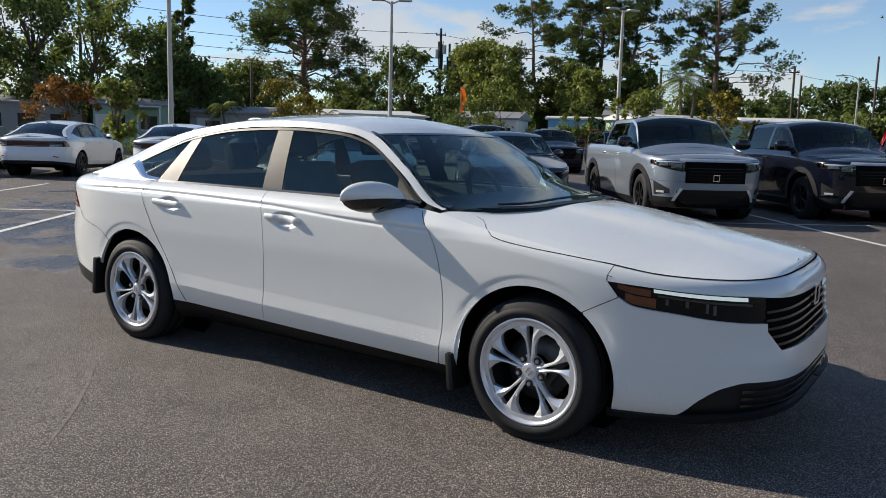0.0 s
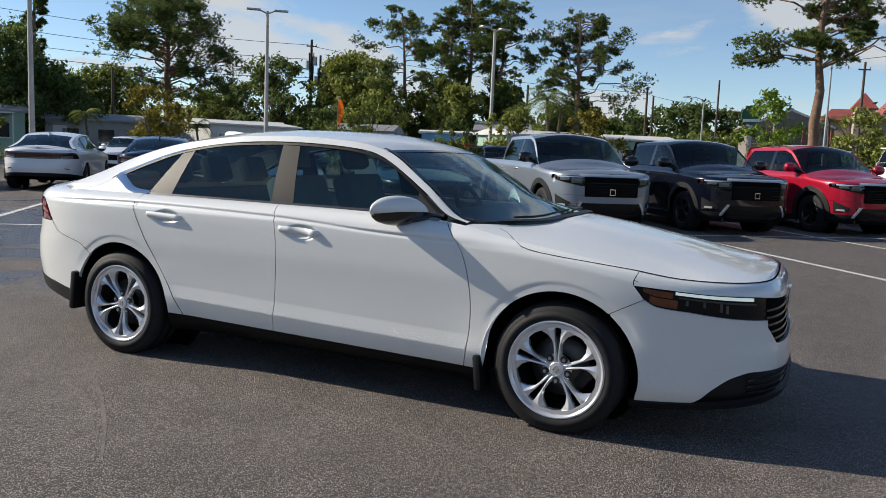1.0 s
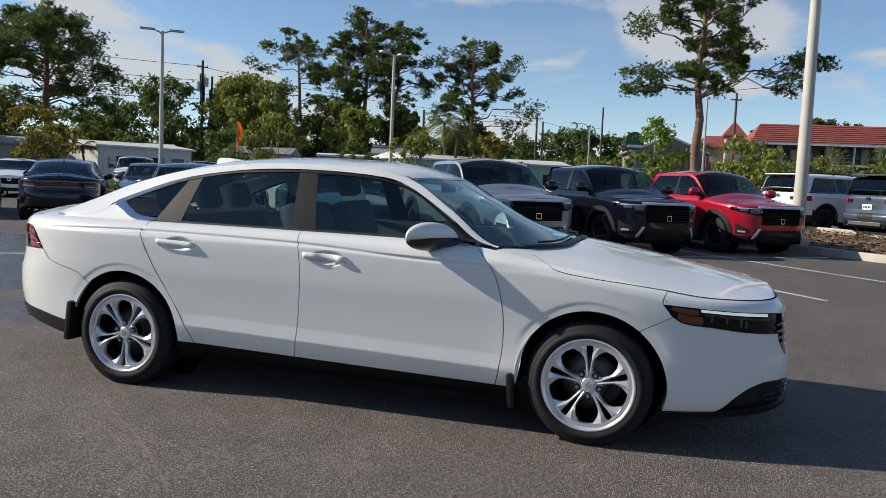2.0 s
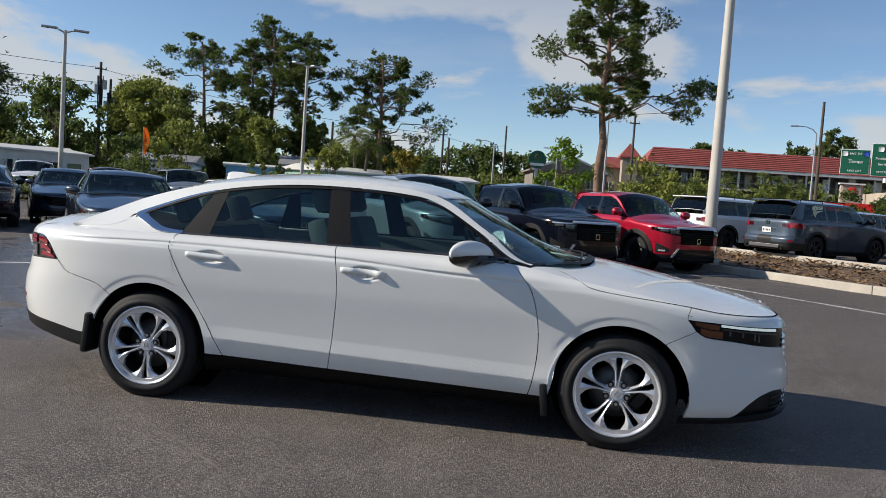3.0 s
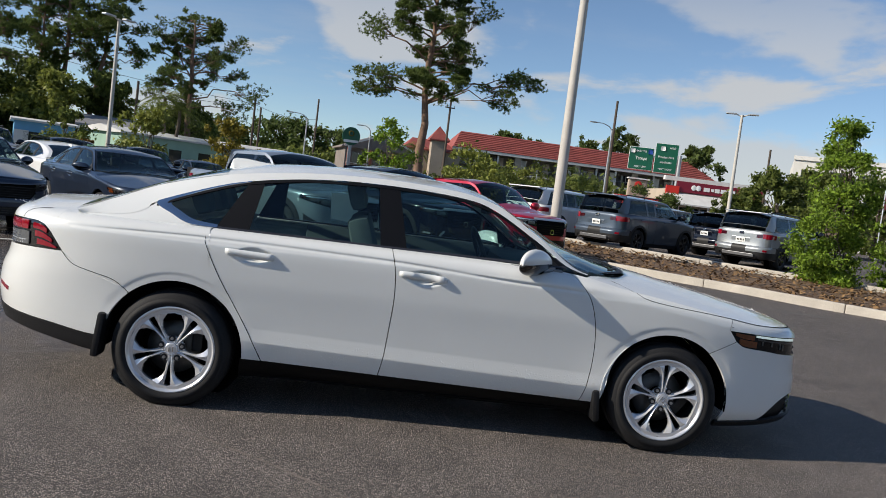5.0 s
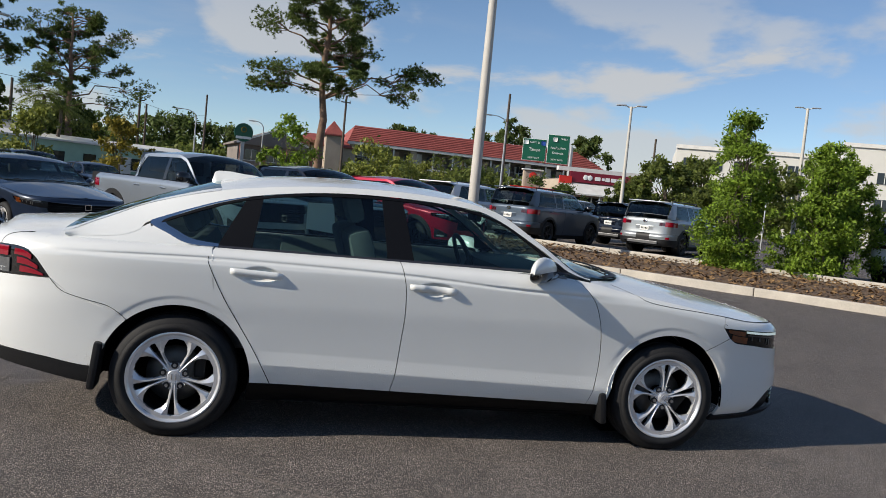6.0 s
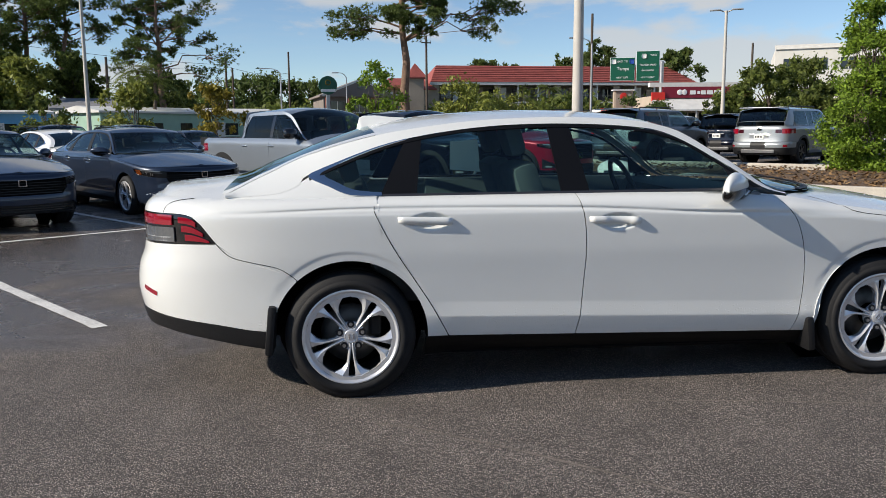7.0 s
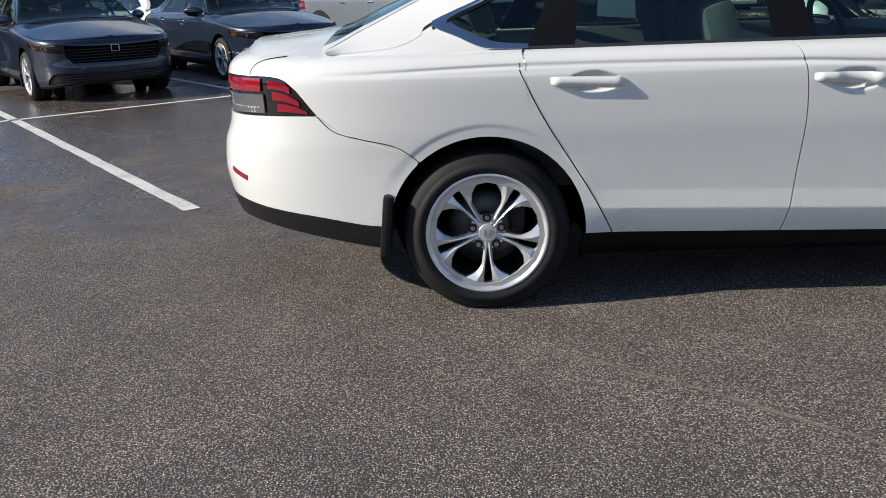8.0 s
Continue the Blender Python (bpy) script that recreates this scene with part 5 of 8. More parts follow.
        if pick:
            quad("fog_pocket", s0 + 0.14, s0 + 0.50, lambda s: 0.45 + 0.10 * (s - s0 - 0.14), lambda s: 0.68 - 0.35 * (s - s0 - 0.14), BLACK_PLASTIC, side, 10, 4, out=0.008)
            quad("fog_lamp", s0 + 0.22, s0 + 0.40, c(0.485), c(0.52), LAMP_SILVER, side, 5, 2, out=0.016)
            quad("lower_grille", s0 + 0.66, F_, c(0.36), c(0.55), LAMP_DARK, side, 14, 4, out=0.016)
            a0, a1, w_ = s0 + 0.54, s0 + 0.70, 0.060
            panel("bumper_accent", S, polyline(V2(a0, 0.36), V2(a0 + w_, 0.36)), polyline(V2(a1, 0.57), V2(a1 + w_, 0.57)), polyline(V2(a0, 0.36), V2(a1, 0.57)), polyline(V2(a0 + w_, 0.36), V2(a1 + w_, 0.57)), 3, 4, LAMP_SILVER, car, side, out=0.024)
        else:
            quad("intake", s0 + 0.42, F_, c(0.43), c(0.54), BLACK_PLASTIC, side, 14, 3, out=0.008)
            quad("fog_lamp", s0 + 0.22, s0 + 0.36, c(0.44), c(0.48), LAMP_SILVER, side, 5, 2, out=0.012)
        # greenhouse
        ztop = lambda x: B.zr(x) - 0.045
        x_front = wbx - 0.16
        bz = belt + 0.025
        def pane(nm, xa, xb, xta, xtb, m_, out=-0.006, rim=0.0):
            b_, t_ = polyline(V2(xa, bz), V2(xb, bz)), zl(xta, xtb, lambda x: max(bz + 0.004, ztop(x)))
            return panel(nm, G, b_, t_, polyline(b_(0), t_(0)), polyline(b_(1), t_(1)), 10, 8, m_, car, side, rim=rim, out=out)
        if pick:
            lower = polyline(V2(cab0, zt(cab0)), V2(cab0 + 0.10, bz), V2(cabt + 0.08, ztop(cabt + 0.08)), V2(rfx - 0.1, ztop(rfx - 0.1)), V2(rfx + 0.1, ztop(rfx + 0.1)), V2(x_front, bz), V2(wbx + 0.04, zt(wbx + 0.04)))
            upper = zl(cab0, wbx + 0.05, B.zr)
            panel("cab_frame", G, lower, upper, polyline(lower(0), upper(0)), polyline(lower(1), upper(1)), 40, 4, color, car, side, rim=0.012)
            pane("rear_side_window", cab0 + 0.10, mid - 0.05, cabt + 0.08, mid - 0.05, DARK_GLASS)
            pane("centre_pillar", mid - 0.05, mid + 0.05, mid - 0.05, mid + 0.05, GLOSS_BLACK, out=-0.002, rim=0.006)
            pane("front_side_window", mid + 0.05, x_front, mid + 0.05, rfx + 0.15, FAR_GLASS)
        else:
            lower = polyline(V2(rump + 0.10, zt(rump)), V2(cab0 + 0.30, zt(0)), V2(cab0 + 0.32, bz), V2(cabt + 0.30, ztop(cabt + 0.30)), V2(rfx - 0.1, ztop(rfx - 0.1)), V2(rfx + 0.1, ztop(rfx + 0.1)), V2(x_front, bz), V2(wbx + 0.04, zt(wbx + 0.04)))
            upper = zl(rump + 0.10, wbx + 0.05, B.zr)
            panel("roof_rail_panel", G, lower, upper, polyline(lower(0), upper(0)), polyline(lower(1), upper(1)), 50, 5, color, car, side, rim=0.012)
            xq = 0.42
            pane("quarter_window", cab0 + 0.33, xq, cabt + 0.31, xq - 0.06, DARK_GLASS)
            pane("rear_pillar", xq, xq + 0.08, xq - 0.06, xq + 0.04, GLOSS_BLACK, out=-0.002, rim=0.006)
            pane("rear_side_window", xq + 0.08, mid - 0.05, xq + 0.04, mid - 0.06, DARK_GLASS)
            pane("centre_pillar", mid - 0.05, mid + 0.05, mid - 0.06, mid + 0.03, GLOSS_BLACK, out=-0.002, rim=0.006)
            pane("front_side_window", mid + 0.05, x_front, mid + 0.03, rfx + 0.15, FAR_GLASS)
            ribbon(G, lambda u: V2(cab0 + 0.32 + (x_front - cab0 - 0.32) * u, bz - 0.01), 0.022, GLOSS_BLACK, "belt_trim", car, side, out=0.004, n=16)
            if rails:
                bm = bmesh.new()
                yy = -side * hw * 0.66
                rod(bm, (cabt + 0.25, yy, roof + 0.045), (rfx - 0.25, yy, roof + 0.05), 0.018, seg=8)
                for xx in (cabt + 0.25, (cabt + rfx) / 2, rfx - 0.25):
                    rod(bm, (xx, yy, roof - 0.03), (xx, yy, roof + 0.045), 0.016, seg=6)
                part("roof_rail", bm, BLACK_PLASTIC, car)
        def mirror(u, v):
            a, b_ = 2 * math.pi * u, math.pi * v
            r = math.sin(b_) ** 0.5
            return Vector((wbx - 0.28 + 0.09 * r * math.cos(a), -hw - 0.10 - 0.13 * math.cos(b_), belt + 0.10 + 0.10 * r * math.sin(a)))
        put("wing_mirror", sheet(mirror, 16, 10, 0, False, side), color if color.name == "red_paint" else GLOSS_BLACK, car)
        bm = bmesh.new()
        rod(bm, (wbx - 0.26, -side * hw * 0.92, belt + 0.03), (wbx - 0.27, -side * (hw + 0.06), belt + 0.07), 0.04, 0.03, 8)
        part("mirror_arm", bm, BLACK_PLASTIC, car)
    # roof and screens
    def roofs(u, v):
        e = 2 * v - 1
        x0, x1 = cabt, rfx + 0.06 * e * e
        x = x0 + (x1 - x0) * u
        return B.top(x, B.yr(x) * e)
    put("roof", sheet(roofs, 20, 16, 0.01), color, car)
    def screen(u, v):
        e = 2 * v - 1
        x0, x1 = rfx + 0.06 * e * e, wbx + 0.20 - 0.22 * e * e
        x = x0 + (x1 - x0) * u
        return B.top(x, B.yr(x) * 0.97 * e, -0.002)
    put("windscreen", sheet(screen, 12, 14, 0), FAR_GLASS, car)
    if pick:
        def back(u, v):
            x = cab0 - 0.0
            e = 2 * u - 1
            z = belt - 0.45 + (roof + 0.02 - belt + 0.45 - 0.06 * e * e) * v
            w = hw * (0.93 - 0.15 * max(0.0, (z - belt) / (roof - belt)))
            return Vector((cab0 + 0.06 * max(0.0, (z - belt)), e * w, z))
        put("cab_back", sheet(back, 8, 8, 0.0, True), color, car)
        bm = bmesh.new()
        box(bm, cab0 + 0.02, 0, (belt + roof) / 2 + 0.04, 0.01, hw * 1.25, 0.34)
        part("rear_window", bm, GLOSS_BLACK, car)
        bm = bmesh.new()
        box(bm, (cab0 + rump) / 2, 0, belt - 0.48, cab0 - rump - 0.15, hw * 1.7, 0.04)
        for sy in (-1, 1):
            box(bm, (cab0 + rump) / 2, sy * hw * 0.86, belt - 0.22, cab0 - rump - 0.15, 0.03, 0.50)
        box(bm, rump + 0.12, 0, belt - 0.22, 0.04, hw * 1.74, 0.50)
        part("load_bed", bm, BLACK_PLASTIC, car)
    else:
        def tailglass(u, v):
            e = 2 * v - 1
            x = cab0 - 0.0 + (cabt - cab0) * u
            return B.top(x, B.yr(x) * 0.93 * e, 0.002)
        put("rear_window", sheet(tailglass, 8, 14, 0), glass_rear or DARK_GLASS, car)
        def ledge(u, v):
            e = 2 * v - 1
            x = rump + 0.10 + (cab0 - rump - 0.10) * u
            return B.top(x, (hw * 0.9) * e if u < 0.01 else B.yr(x) * e, 0.0)
        put("tailgate_shelf", sheet(ledge, 4, 10, 0), color, car)
        bm = bmesh.new()
        box(bm, cabt - 0.04, 0, roof + 0.0, 0.28, hw * 1.46, 0.035, bevel=0.012)
        part("roof_spoiler", bm, color, car, smooth=True)
        bm = bmesh.new()
        box(bm, rump + 0.075, 0, 0.84, 0.02, 0.62, 0.20, bevel=0.01)
        part("plate_recess", bm, BLACK_PLASTIC if kind == "x" else color, car)
        bm = bmesh.new()
        box(bm, rump + 0.052, 0, 0.86, 0.012, 0.31, 0.155, bevel=0.004)
        plate = part("number_plate", bm, mat("plate_white", (0.75, 0.75, 0.72), rough=0.45), car, "white plate with plain bars")
        bm = bmesh.new()
        for i in range(5):
            box(bm, rump + 0.044, -0.10 + 0.05 * i, 0.855, 0.004, 0.028, 0.06)
        part("plate_bar", bm, GLOSS_BLACK, plate)
        bm = bmesh.new()
        box(bm, rump + 0.062, 0, belt - 0.10, 0.012, 0.13, 0.09, bevel=0.004)
        part("badge", bm, CHROME, car)
        bm = bmesh.new()
        box(bm, rump - 0.012, 0, 0.40, 0.03, 1.05, 0.10, bevel=0.01)
        part("skid_plate", bm, SKID, car)
        for sy in (-1, 1):
            bm = bmesh.new()
            rod(bm, (rump + 0.15, sy * 0.58, 0.37), (rump - 0.03, sy * 0.58, 0.37), 0.045, seg=14, caps=False)
            part("exhaust_tip", bm, CHROME, car, smooth=True)
    # bonnet
    def bon(u, v):
        e = 2 * v - 1
        s = wbx + (F_ - wbx) * u
        E_ = S(s, zt(s))
        return Vector((E_.x, E_.y * e, B.deck(E_.x, E_.y * e)))
    put("hood", sheet(bon, 26, 20, 0, True), color, car)
    for sy in (-1, 1):
        bm = bmesh.new()
        box(bm, S(F_, 0.74).x + 0.028, sy * 0.048, 0.745, 0.014, 0.014, 0.11, bevel=0.004)
        part("badge", bm, CHROME, car)
    bm = bmesh.new()
    for sz in (-1, 1):
        box(bm, S(F_, 0.74).x + 0.028, 0, 0.745 + sz * 0.048, 0.014, 0.10, 0.014)
    part("badge_bar", bm, CHROME, car)
    bm = bmesh.new()
    box(bm, wb / 2, 0, 0.40, wb + fo + ro - 0.35, hw * 1.25, 0.28)
    box(bm, wb / 2, 0, 0.36, wb - 2 * AR - 0.05, hw * 1.8, 0.26)
    part("underbody", bm, DARK_VOID, car)
    bm = bmesh.new()
    box(bm, wbx - 0.18, 0, belt - 0.16, 0.45, hw * 1.66, 0.24, bevel=0.06)
    part("dashboard", bm, DASH, car)
    for sy in (0.42, -0.42):
        seat(car, wbx - 1.0, sy, 0.72, 0.50, DASH, h=0.62)
    seat(car, wbx - 1.95, 0, 0.74, 1.3, DASH, rests=3, h=0.58)
    bm = bmesh.new()
    torus(bm, Matrix.Translation((wbx - 0.5, 0.42, belt - 0.02)) @ Matrix.Rotation(radians(64), 4, "Y"), 0.185, 0.018, 24, 6)
    part("steering_wheel", bm, DASH, car)
    for sy in (1, -1):
        bm = bmesh.new()
        box(bm, (mid + wbx) / 2 - 0.45, sy * hw * 0.87, 0.75, 2.0, 0.05, 0.8, bevel=0.02)
        part("door_lining", bm, DASH, car)
    wheel_wells(car, wb, AZ, AR + 0.003, hw * 0.955, 0.36)
    add_wheels(car, make_wheel(rim_style, R, rim_r, 0.245, rim_mat or DARK_ALLOY, 32), wb, hw * 0.955 - 0.12, R)
    return car



# ---- the place ----
ROW = Vector((0.790, 0.613, 0))    # along the row of stalls
NOSE = Vector((0.613, -0.790, 0))  # the way the parked row faces
YAW_NOSE = math.degrees(math.atan2(NOSE.y, NOSE.x))
YAW_ROW = math.degrees(math.atan2(ROW.y, ROW.x))


def rf(r, f, z=0.0):
    """A place from its distance along the row and towards the nose side."""
    return Vector((0, 0, z)) + ROW * r + NOSE * f


def rise(x, y):
    """The lot climbs gently beyond the planted island."""
    r = x * ROW.x + y * ROW.y
    t = max(0.0, min(1.0, (r - 13.8) / 6.0))
    return 0.2 * t * t * (3 - 2 * t)


def asphalt_mat():
    """Worn asphalt: brown-grey binder with pale and dark stones, tar stains, and a damp stretch that has not dried."""
    m = bpy.data.materials.new("asphalt")
    m.use_nodes = True
    nt = m.node_tree
    L = nt.links
    b = nt.nodes["Principled BSDF"]
    co = nt.nodes.new("ShaderNodeTexCoord")
    def tex(kind, scale, **kw):
        n = nt.nodes.new(kind)
        n.inputs["Scale"].default_value = scale
        for k_, v_ in kw.items():
            n.inputs[k_].default_value = v_
        L.new(co.outputs["Object"], n.inputs["Vector"])
        return n
    def ramp(src, lo, hi, a=0.0, z=1.0):
        r = nt.nodes.new("ShaderNodeMapRange")
        r.inputs["From Min"].default_value, r.inputs["From Max"].default_value = lo, hi
        r.inputs["To Min"].default_value, r.inputs["To Max"].default_value = a, z
        L.new(src, r.inputs["Value"])
        return r.outputs[0]
    def math2(op, a, c):
        n = nt.nodes.new("ShaderNodeMath")
        n.operation = op
        for i, v in enumerate((a, c)):
            if isinstance(v, float):
                n.inputs[i].default_value = v
            else:
                L.new(v, n.inputs[i])
        return n.outputs[0]
    stones = tex("ShaderNodeTexVoronoi", 142)
    sep = nt.nodes.new("ShaderNodeSeparateColor")
    L.new(stones.outputs["Color"], sep.inputs[0])
    pale = ramp(sep.outputs[0], 0.0, 1.0, 0.15, 1.12)
    body = ramp(stones.outputs["Distance"], 0.60, 0.20, 0.04, 1.0)
    stone = math2("MULTIPLY", pale, body)
    fine = tex("ShaderNodeTexNoise", 210, Detail=2.0)
    grain = ramp(fine.outputs["Fac"], 0.32, 0.68, 0.10, 1.95)
    mid = tex("ShaderNodeTexNoise", 3.0, Detail=6.0)
    big = tex("ShaderNodeTexNoise", 0.35, Detail=5.0)
    patch = math2("MULTIPLY", ramp(mid.outputs["Fac"], 0.3, 0.7, 0.85, 1.15), ramp(big.outputs["Fac"], 0.3, 0.7, 0.86, 1.14))
    mix = nt.nodes.new("ShaderNodeMix")
    mix.data_type = "RGBA"
    mix.inputs["A"].default_value = (0.046, 0.040, 0.035, 1)
    tint = nt.nodes.new("ShaderNodeMix")
    tint.data_type = "RGBA"
    tint.inputs["A"].default_value = (0.525, 0.432, 0.362, 1)
    tint.inputs["B"].default_value = (0.46, 0.405, 0.380, 1)
    L.new(sep.outputs[1], tint.inputs["Factor"])
    L.new(tint.outputs["Result"], mix.inputs["B"])
    L.new(stone, mix.inputs["Factor"])
    # the damp stretch near the stall line
    sub = nt.nodes.new("ShaderNodeVectorMath")
    sub.operation = "SUBTRACT"
    sub.inputs[1].default_value = (-5.2, 5.2, 0)
    L.new(co.outputs["Object"], sub.inputs[0])
    ln = nt.nodes.new("ShaderNodeVectorMath")
    ln.operation = "LENGTH"
    L.new(sub.outputs[0], ln.inputs[0])
    damp_n = tex("ShaderNodeTexNoise", 0.8, Detail=6.0, Distortion=0.6)
    damp = ramp(math2("ADD", ramp(ln.outputs["Value"], 1.5, 7.5, 1.0, 0.0), ramp(damp_n.outputs["Fac"], 0.3, 0.7, -0.5, 0.5)), 0.36, 0.66)
    tot = math2("MULTIPLY", math2("MULTIPLY", grain, patch), ramp(damp, 0.0, 1.0, 1.0, 0.74))
    sc = nt.nodes.new("ShaderNodeVectorMath")
    sc.operation = "SCALE"
    L.new(mix.outputs["Result"], sc.inputs[0])
    L.new(tot, sc.inputs["Scale"])
    L.new(sc.outputs[0], b.inputs["Base Color"])
    L.new(ramp(damp, 0.0, 1.0, 0.82, 0.24), b.inputs["Roughness"])
    hgt = math2("ADD", math2("MULTIPLY", body, 0.7), math2("MULTIPLY", fine.outputs["Fac"], 0.4))
    bp = nt.nodes.new("ShaderNodeBump")
    bp.inputs["Distance"].default_value = 0.006
    L.new(ramp(damp, 0.0, 1.0, 0.9, 0.22), bp.inputs["Strength"])
    L.new(hgt, bp.inputs["Height"])
    L.new(bp.outputs[0], b.inputs["Normal"])
    return m


ASPHALT = asphalt_mat()
STRIPE = mat("road_paint", (0.62, 0.61, 0.58), rough=0.75, vary=0.22, scale=5, fine=0.3, fine_scale=70, bump=0.3, bump_scale=110)
CONCRETE = mat("kerb_concrete", (0.46, 0.42, 0.36), rough=0.85, vary=0.18, scale=2.2, fine=0.15, fine_scale=40, bump=0.35, bump_scale=60)
MULCH = mat("mulch_soil", (0.13, 0.085, 0.055), rough=0.95, vary=0.4, scale=3, fine=0.45, fine_scale=45, bump=0.9, bump_scale=40)


def ground():
    verts, faces = [], []
    xs = sorted({*np.arange(-40, 60.1, 2.0).tolist(), -3000, -800, -200, -80, 100, 250, 800, 3000})
    ys = sorted({*np.arange(-30, 60.1, 2.0).tolist(), -3000, -800, -200, -60, 100, 250, 800, 3000})
    for x in xs:
        for y in ys:
            verts.append((x, y, rise(x, y)))
    n = len(ys)
    for i in range(len(xs) - 1):
        for j in range(n - 1):
            faces.append((i * n + j, (i + 1) * n + j, (i + 1) * n + j + 1, i * n + j + 1))
    return put("ground", mesh_from("ground", verts, faces), ASPHALT)


tagged(ground(), "worn brown-grey asphalt car park, damp in places", "ground", kind="structure")


def stripe(a, b, width=0.10, rag=0.012):
    """A painted line on the asphalt with slightly worn edges."""
    a, b = Vector(a), Vector(b)
    d = (b - a).normalized()
    nrm = Vector((-d.y, d.x, 0))
    n = max(2, int((b - a).length / 0.25))
    verts, faces = [], []
    for i in range(n + 1):
        p = a + (b - a) * (i / n)
        for sg in (-1, 1):
            q = p + nrm * sg * (width / 2 + random.uniform(-rag, rag) * 0.5)
            verts.append((q.x, q.y, rise(q.x, q.y) + 0.004))
    for i in range(n):
        faces.append((2 * i, 2 * i + 1, 2 * i + 3, 2 * i + 2))
    ob = put("parking_line", mesh_from("parking_line", verts, faces, False), STRIPE)
    tagged(ob, "worn white painted parking line on asphalt", "road marking", "parking lines", "structure")


for r in (-9.6, -6.7, -3.78, -0.86, 2.06, 4.94, 7.75, 10.68):
    stripe(rf(r, -12.9), rf(r, -1.72))
stripe(rf(-12, -7.1), rf(13.5, -7.1))
for f in (-12.2, -9.1, -6.0, -2.9, 0.2, 3.1):
    stripe(rf(19.0, f), rf(24.2, f))

# faint rubbed lines of old paint beside the car
OLD = mat("rubbed_paint", (0.190, 0.160, 0.138), rough=0.85, vary=0.35, scale=14, fine=0.6, fine_scale=110, bump=0.8, bump_scale=110)


def scuff(pts, width):
    verts, faces = [], []
    ps = [Vector((x, y, 0)) for x, y in pts]
    f = polyline(*ps)
    n = 60
    for i in range(n + 1):
        p, d = f(i / n), (f(min(1, i / n + 0.02)) - f(max(0, i / n - 0.02))).normalized()
        w = width * (0.5 + 0.5 * noise.noise(p * 3.1)) * (0.4 + 0.6 * math.sin(math.pi * i / n)) + 0.004
        off = Vector((-d.y, d.x, 0))
        for sg in (-1, 1):
            q = p + off * sg * w
            verts.append((q.x, q.y, 0.002))
    for i in range(n):
        if noise.noise(Vector((i * 0.37, width * 40, 2.2))) > -0.6:
            faces.append((2 * i, 2 * i + 1, 2 * i + 3, 2 * i + 2))
    tagged(put("scuff_mark", mesh_from("scuff_mark", verts, faces, False), OLD), "faint pale scuff line on asphalt", "road marking", "scuff marks", "structure")


scuff([(0.10, -1.28), (0.27, -1.36), (0.62, -1.62), (1.0, -1.95), (1.25, -2.2)], 0.010)
scuff([(1.25, -1.12), (1.9, -1.22), (2.6, -1.36), (3.2, -1.5)], 0.006)


def kerb(f0, f1, r, step=3.0):
    """Concrete kerb stones along the island, each a piece with a rounded top edge."""
    host = thing("kerb", "pale concrete kerb with open joints round the island", "kerb", kind="structure")
    bm = bmesh.new()
    box(bm, step / 2, 0.075, 0.03, step - 0.014, 0.15, 0.30, bevel=0.022)
    me = bpy.data.meshes.new("kerb_stone")
    bm.to_mesh(me)
    bm.free()
    me.materials.append(CONCRETE)
    f = f0
    while f < f1:
        ob = put("kerb_stone", me, CONCRETE, host)
        p = rf(r, f)
        ob.matrix_basis = Matrix.Translation((p.x, p.y, random.uniform(-0.004, 0.004) + rise(p.x, p.y))) @ Matrix.Rotation(radians(YAW_NOSE), 4, "Z")
        f += step
    return host


kerb(-13.0, 20.0, 13.75)
kerb(-13.0, 20.0, 18.85)


def island():
    verts, faces = [], []
    n, m = 132, 24
    for i in range(n + 1):
        for j in range(m + 1):
            f, r = -13.0 + 33.0 * i / n, 13.84 + 4.98 * j / m
            p = rf(r, f)
            e = min(j, m - j) / 3
            z = 0.10 + rise(p.x, p.y) * 0.6 + min(1, e) * (0.05 + 0.05 * noise.noise(p * 0.5) + 0.03 * noise.noise(p * 2.3) + 0.02 * noise.noise(p * 6))
            verts.append((p.x, p.y, z))
    for i in range(n):
        for j in range(m):
            a = i * (m + 1) + j
            faces.append((a, a + m + 1, a + m + 2, a + 1))
    isl = tagged(put("planting_bed", mesh_from("planting_bed", verts, faces), MULCH), "brown mulch bed with leaf litter inside the kerbs", "planting bed", kind="structure")
    # leaf litter and bark chips
    rnd = random.Random(4)
    verts, faces = [], []
    for k in range(9000):
        f, r = rnd.uniform(-12.8, 14.0), rnd.uniform(13.95, 18.75)
        p = rf(r, f)
        z = 0.165 + rise(p.x, p.y) * 0.6 + rnd.uniform(0, 0.05)
        a, t, s = rnd.uniform(0, 6.28), rnd.uniform(-0.6, 0.6), rnd.uniform(0.02, 0.06)
        u, v = Vector((math.cos(a), math.sin(a), math.sin(t))) * s, Vector((-math.sin(a), math.cos(a), rnd.uniform(-0.4, 0.4))) * s * 0.5
        c = Vector((p.x, p.y, z))
        b0 = len(verts)
        verts += [c - u - v, c + u - v, c + u + v, c - u + v]
        faces.append((b0, b0 + 1, b0 + 2, b0 + 3))
    lit = put("leaf_litter", mesh_from("leaf_litter", verts, faces, False), island_mat("leaf_litter_brown", (0.20, 0.12, 0.065), 0.6))
    tagged(lit, "dry brown leaves and bark chips on the bed", "leaf litter", kind="stuff")


island()

# ---- vehicles in their places ----
main_car = sedan("sedan", "white pearl four-door fastback sedan on asphalt, wet with rain beads", PEARL, hi=True)


def park(car, r, f, yaw, dz=0.0):
    p = rf(r, f)
    car.matrix_basis = pose(p.x, p.y, rise(p.x, p.y) + dz, 0, 0, yaw)
    return car


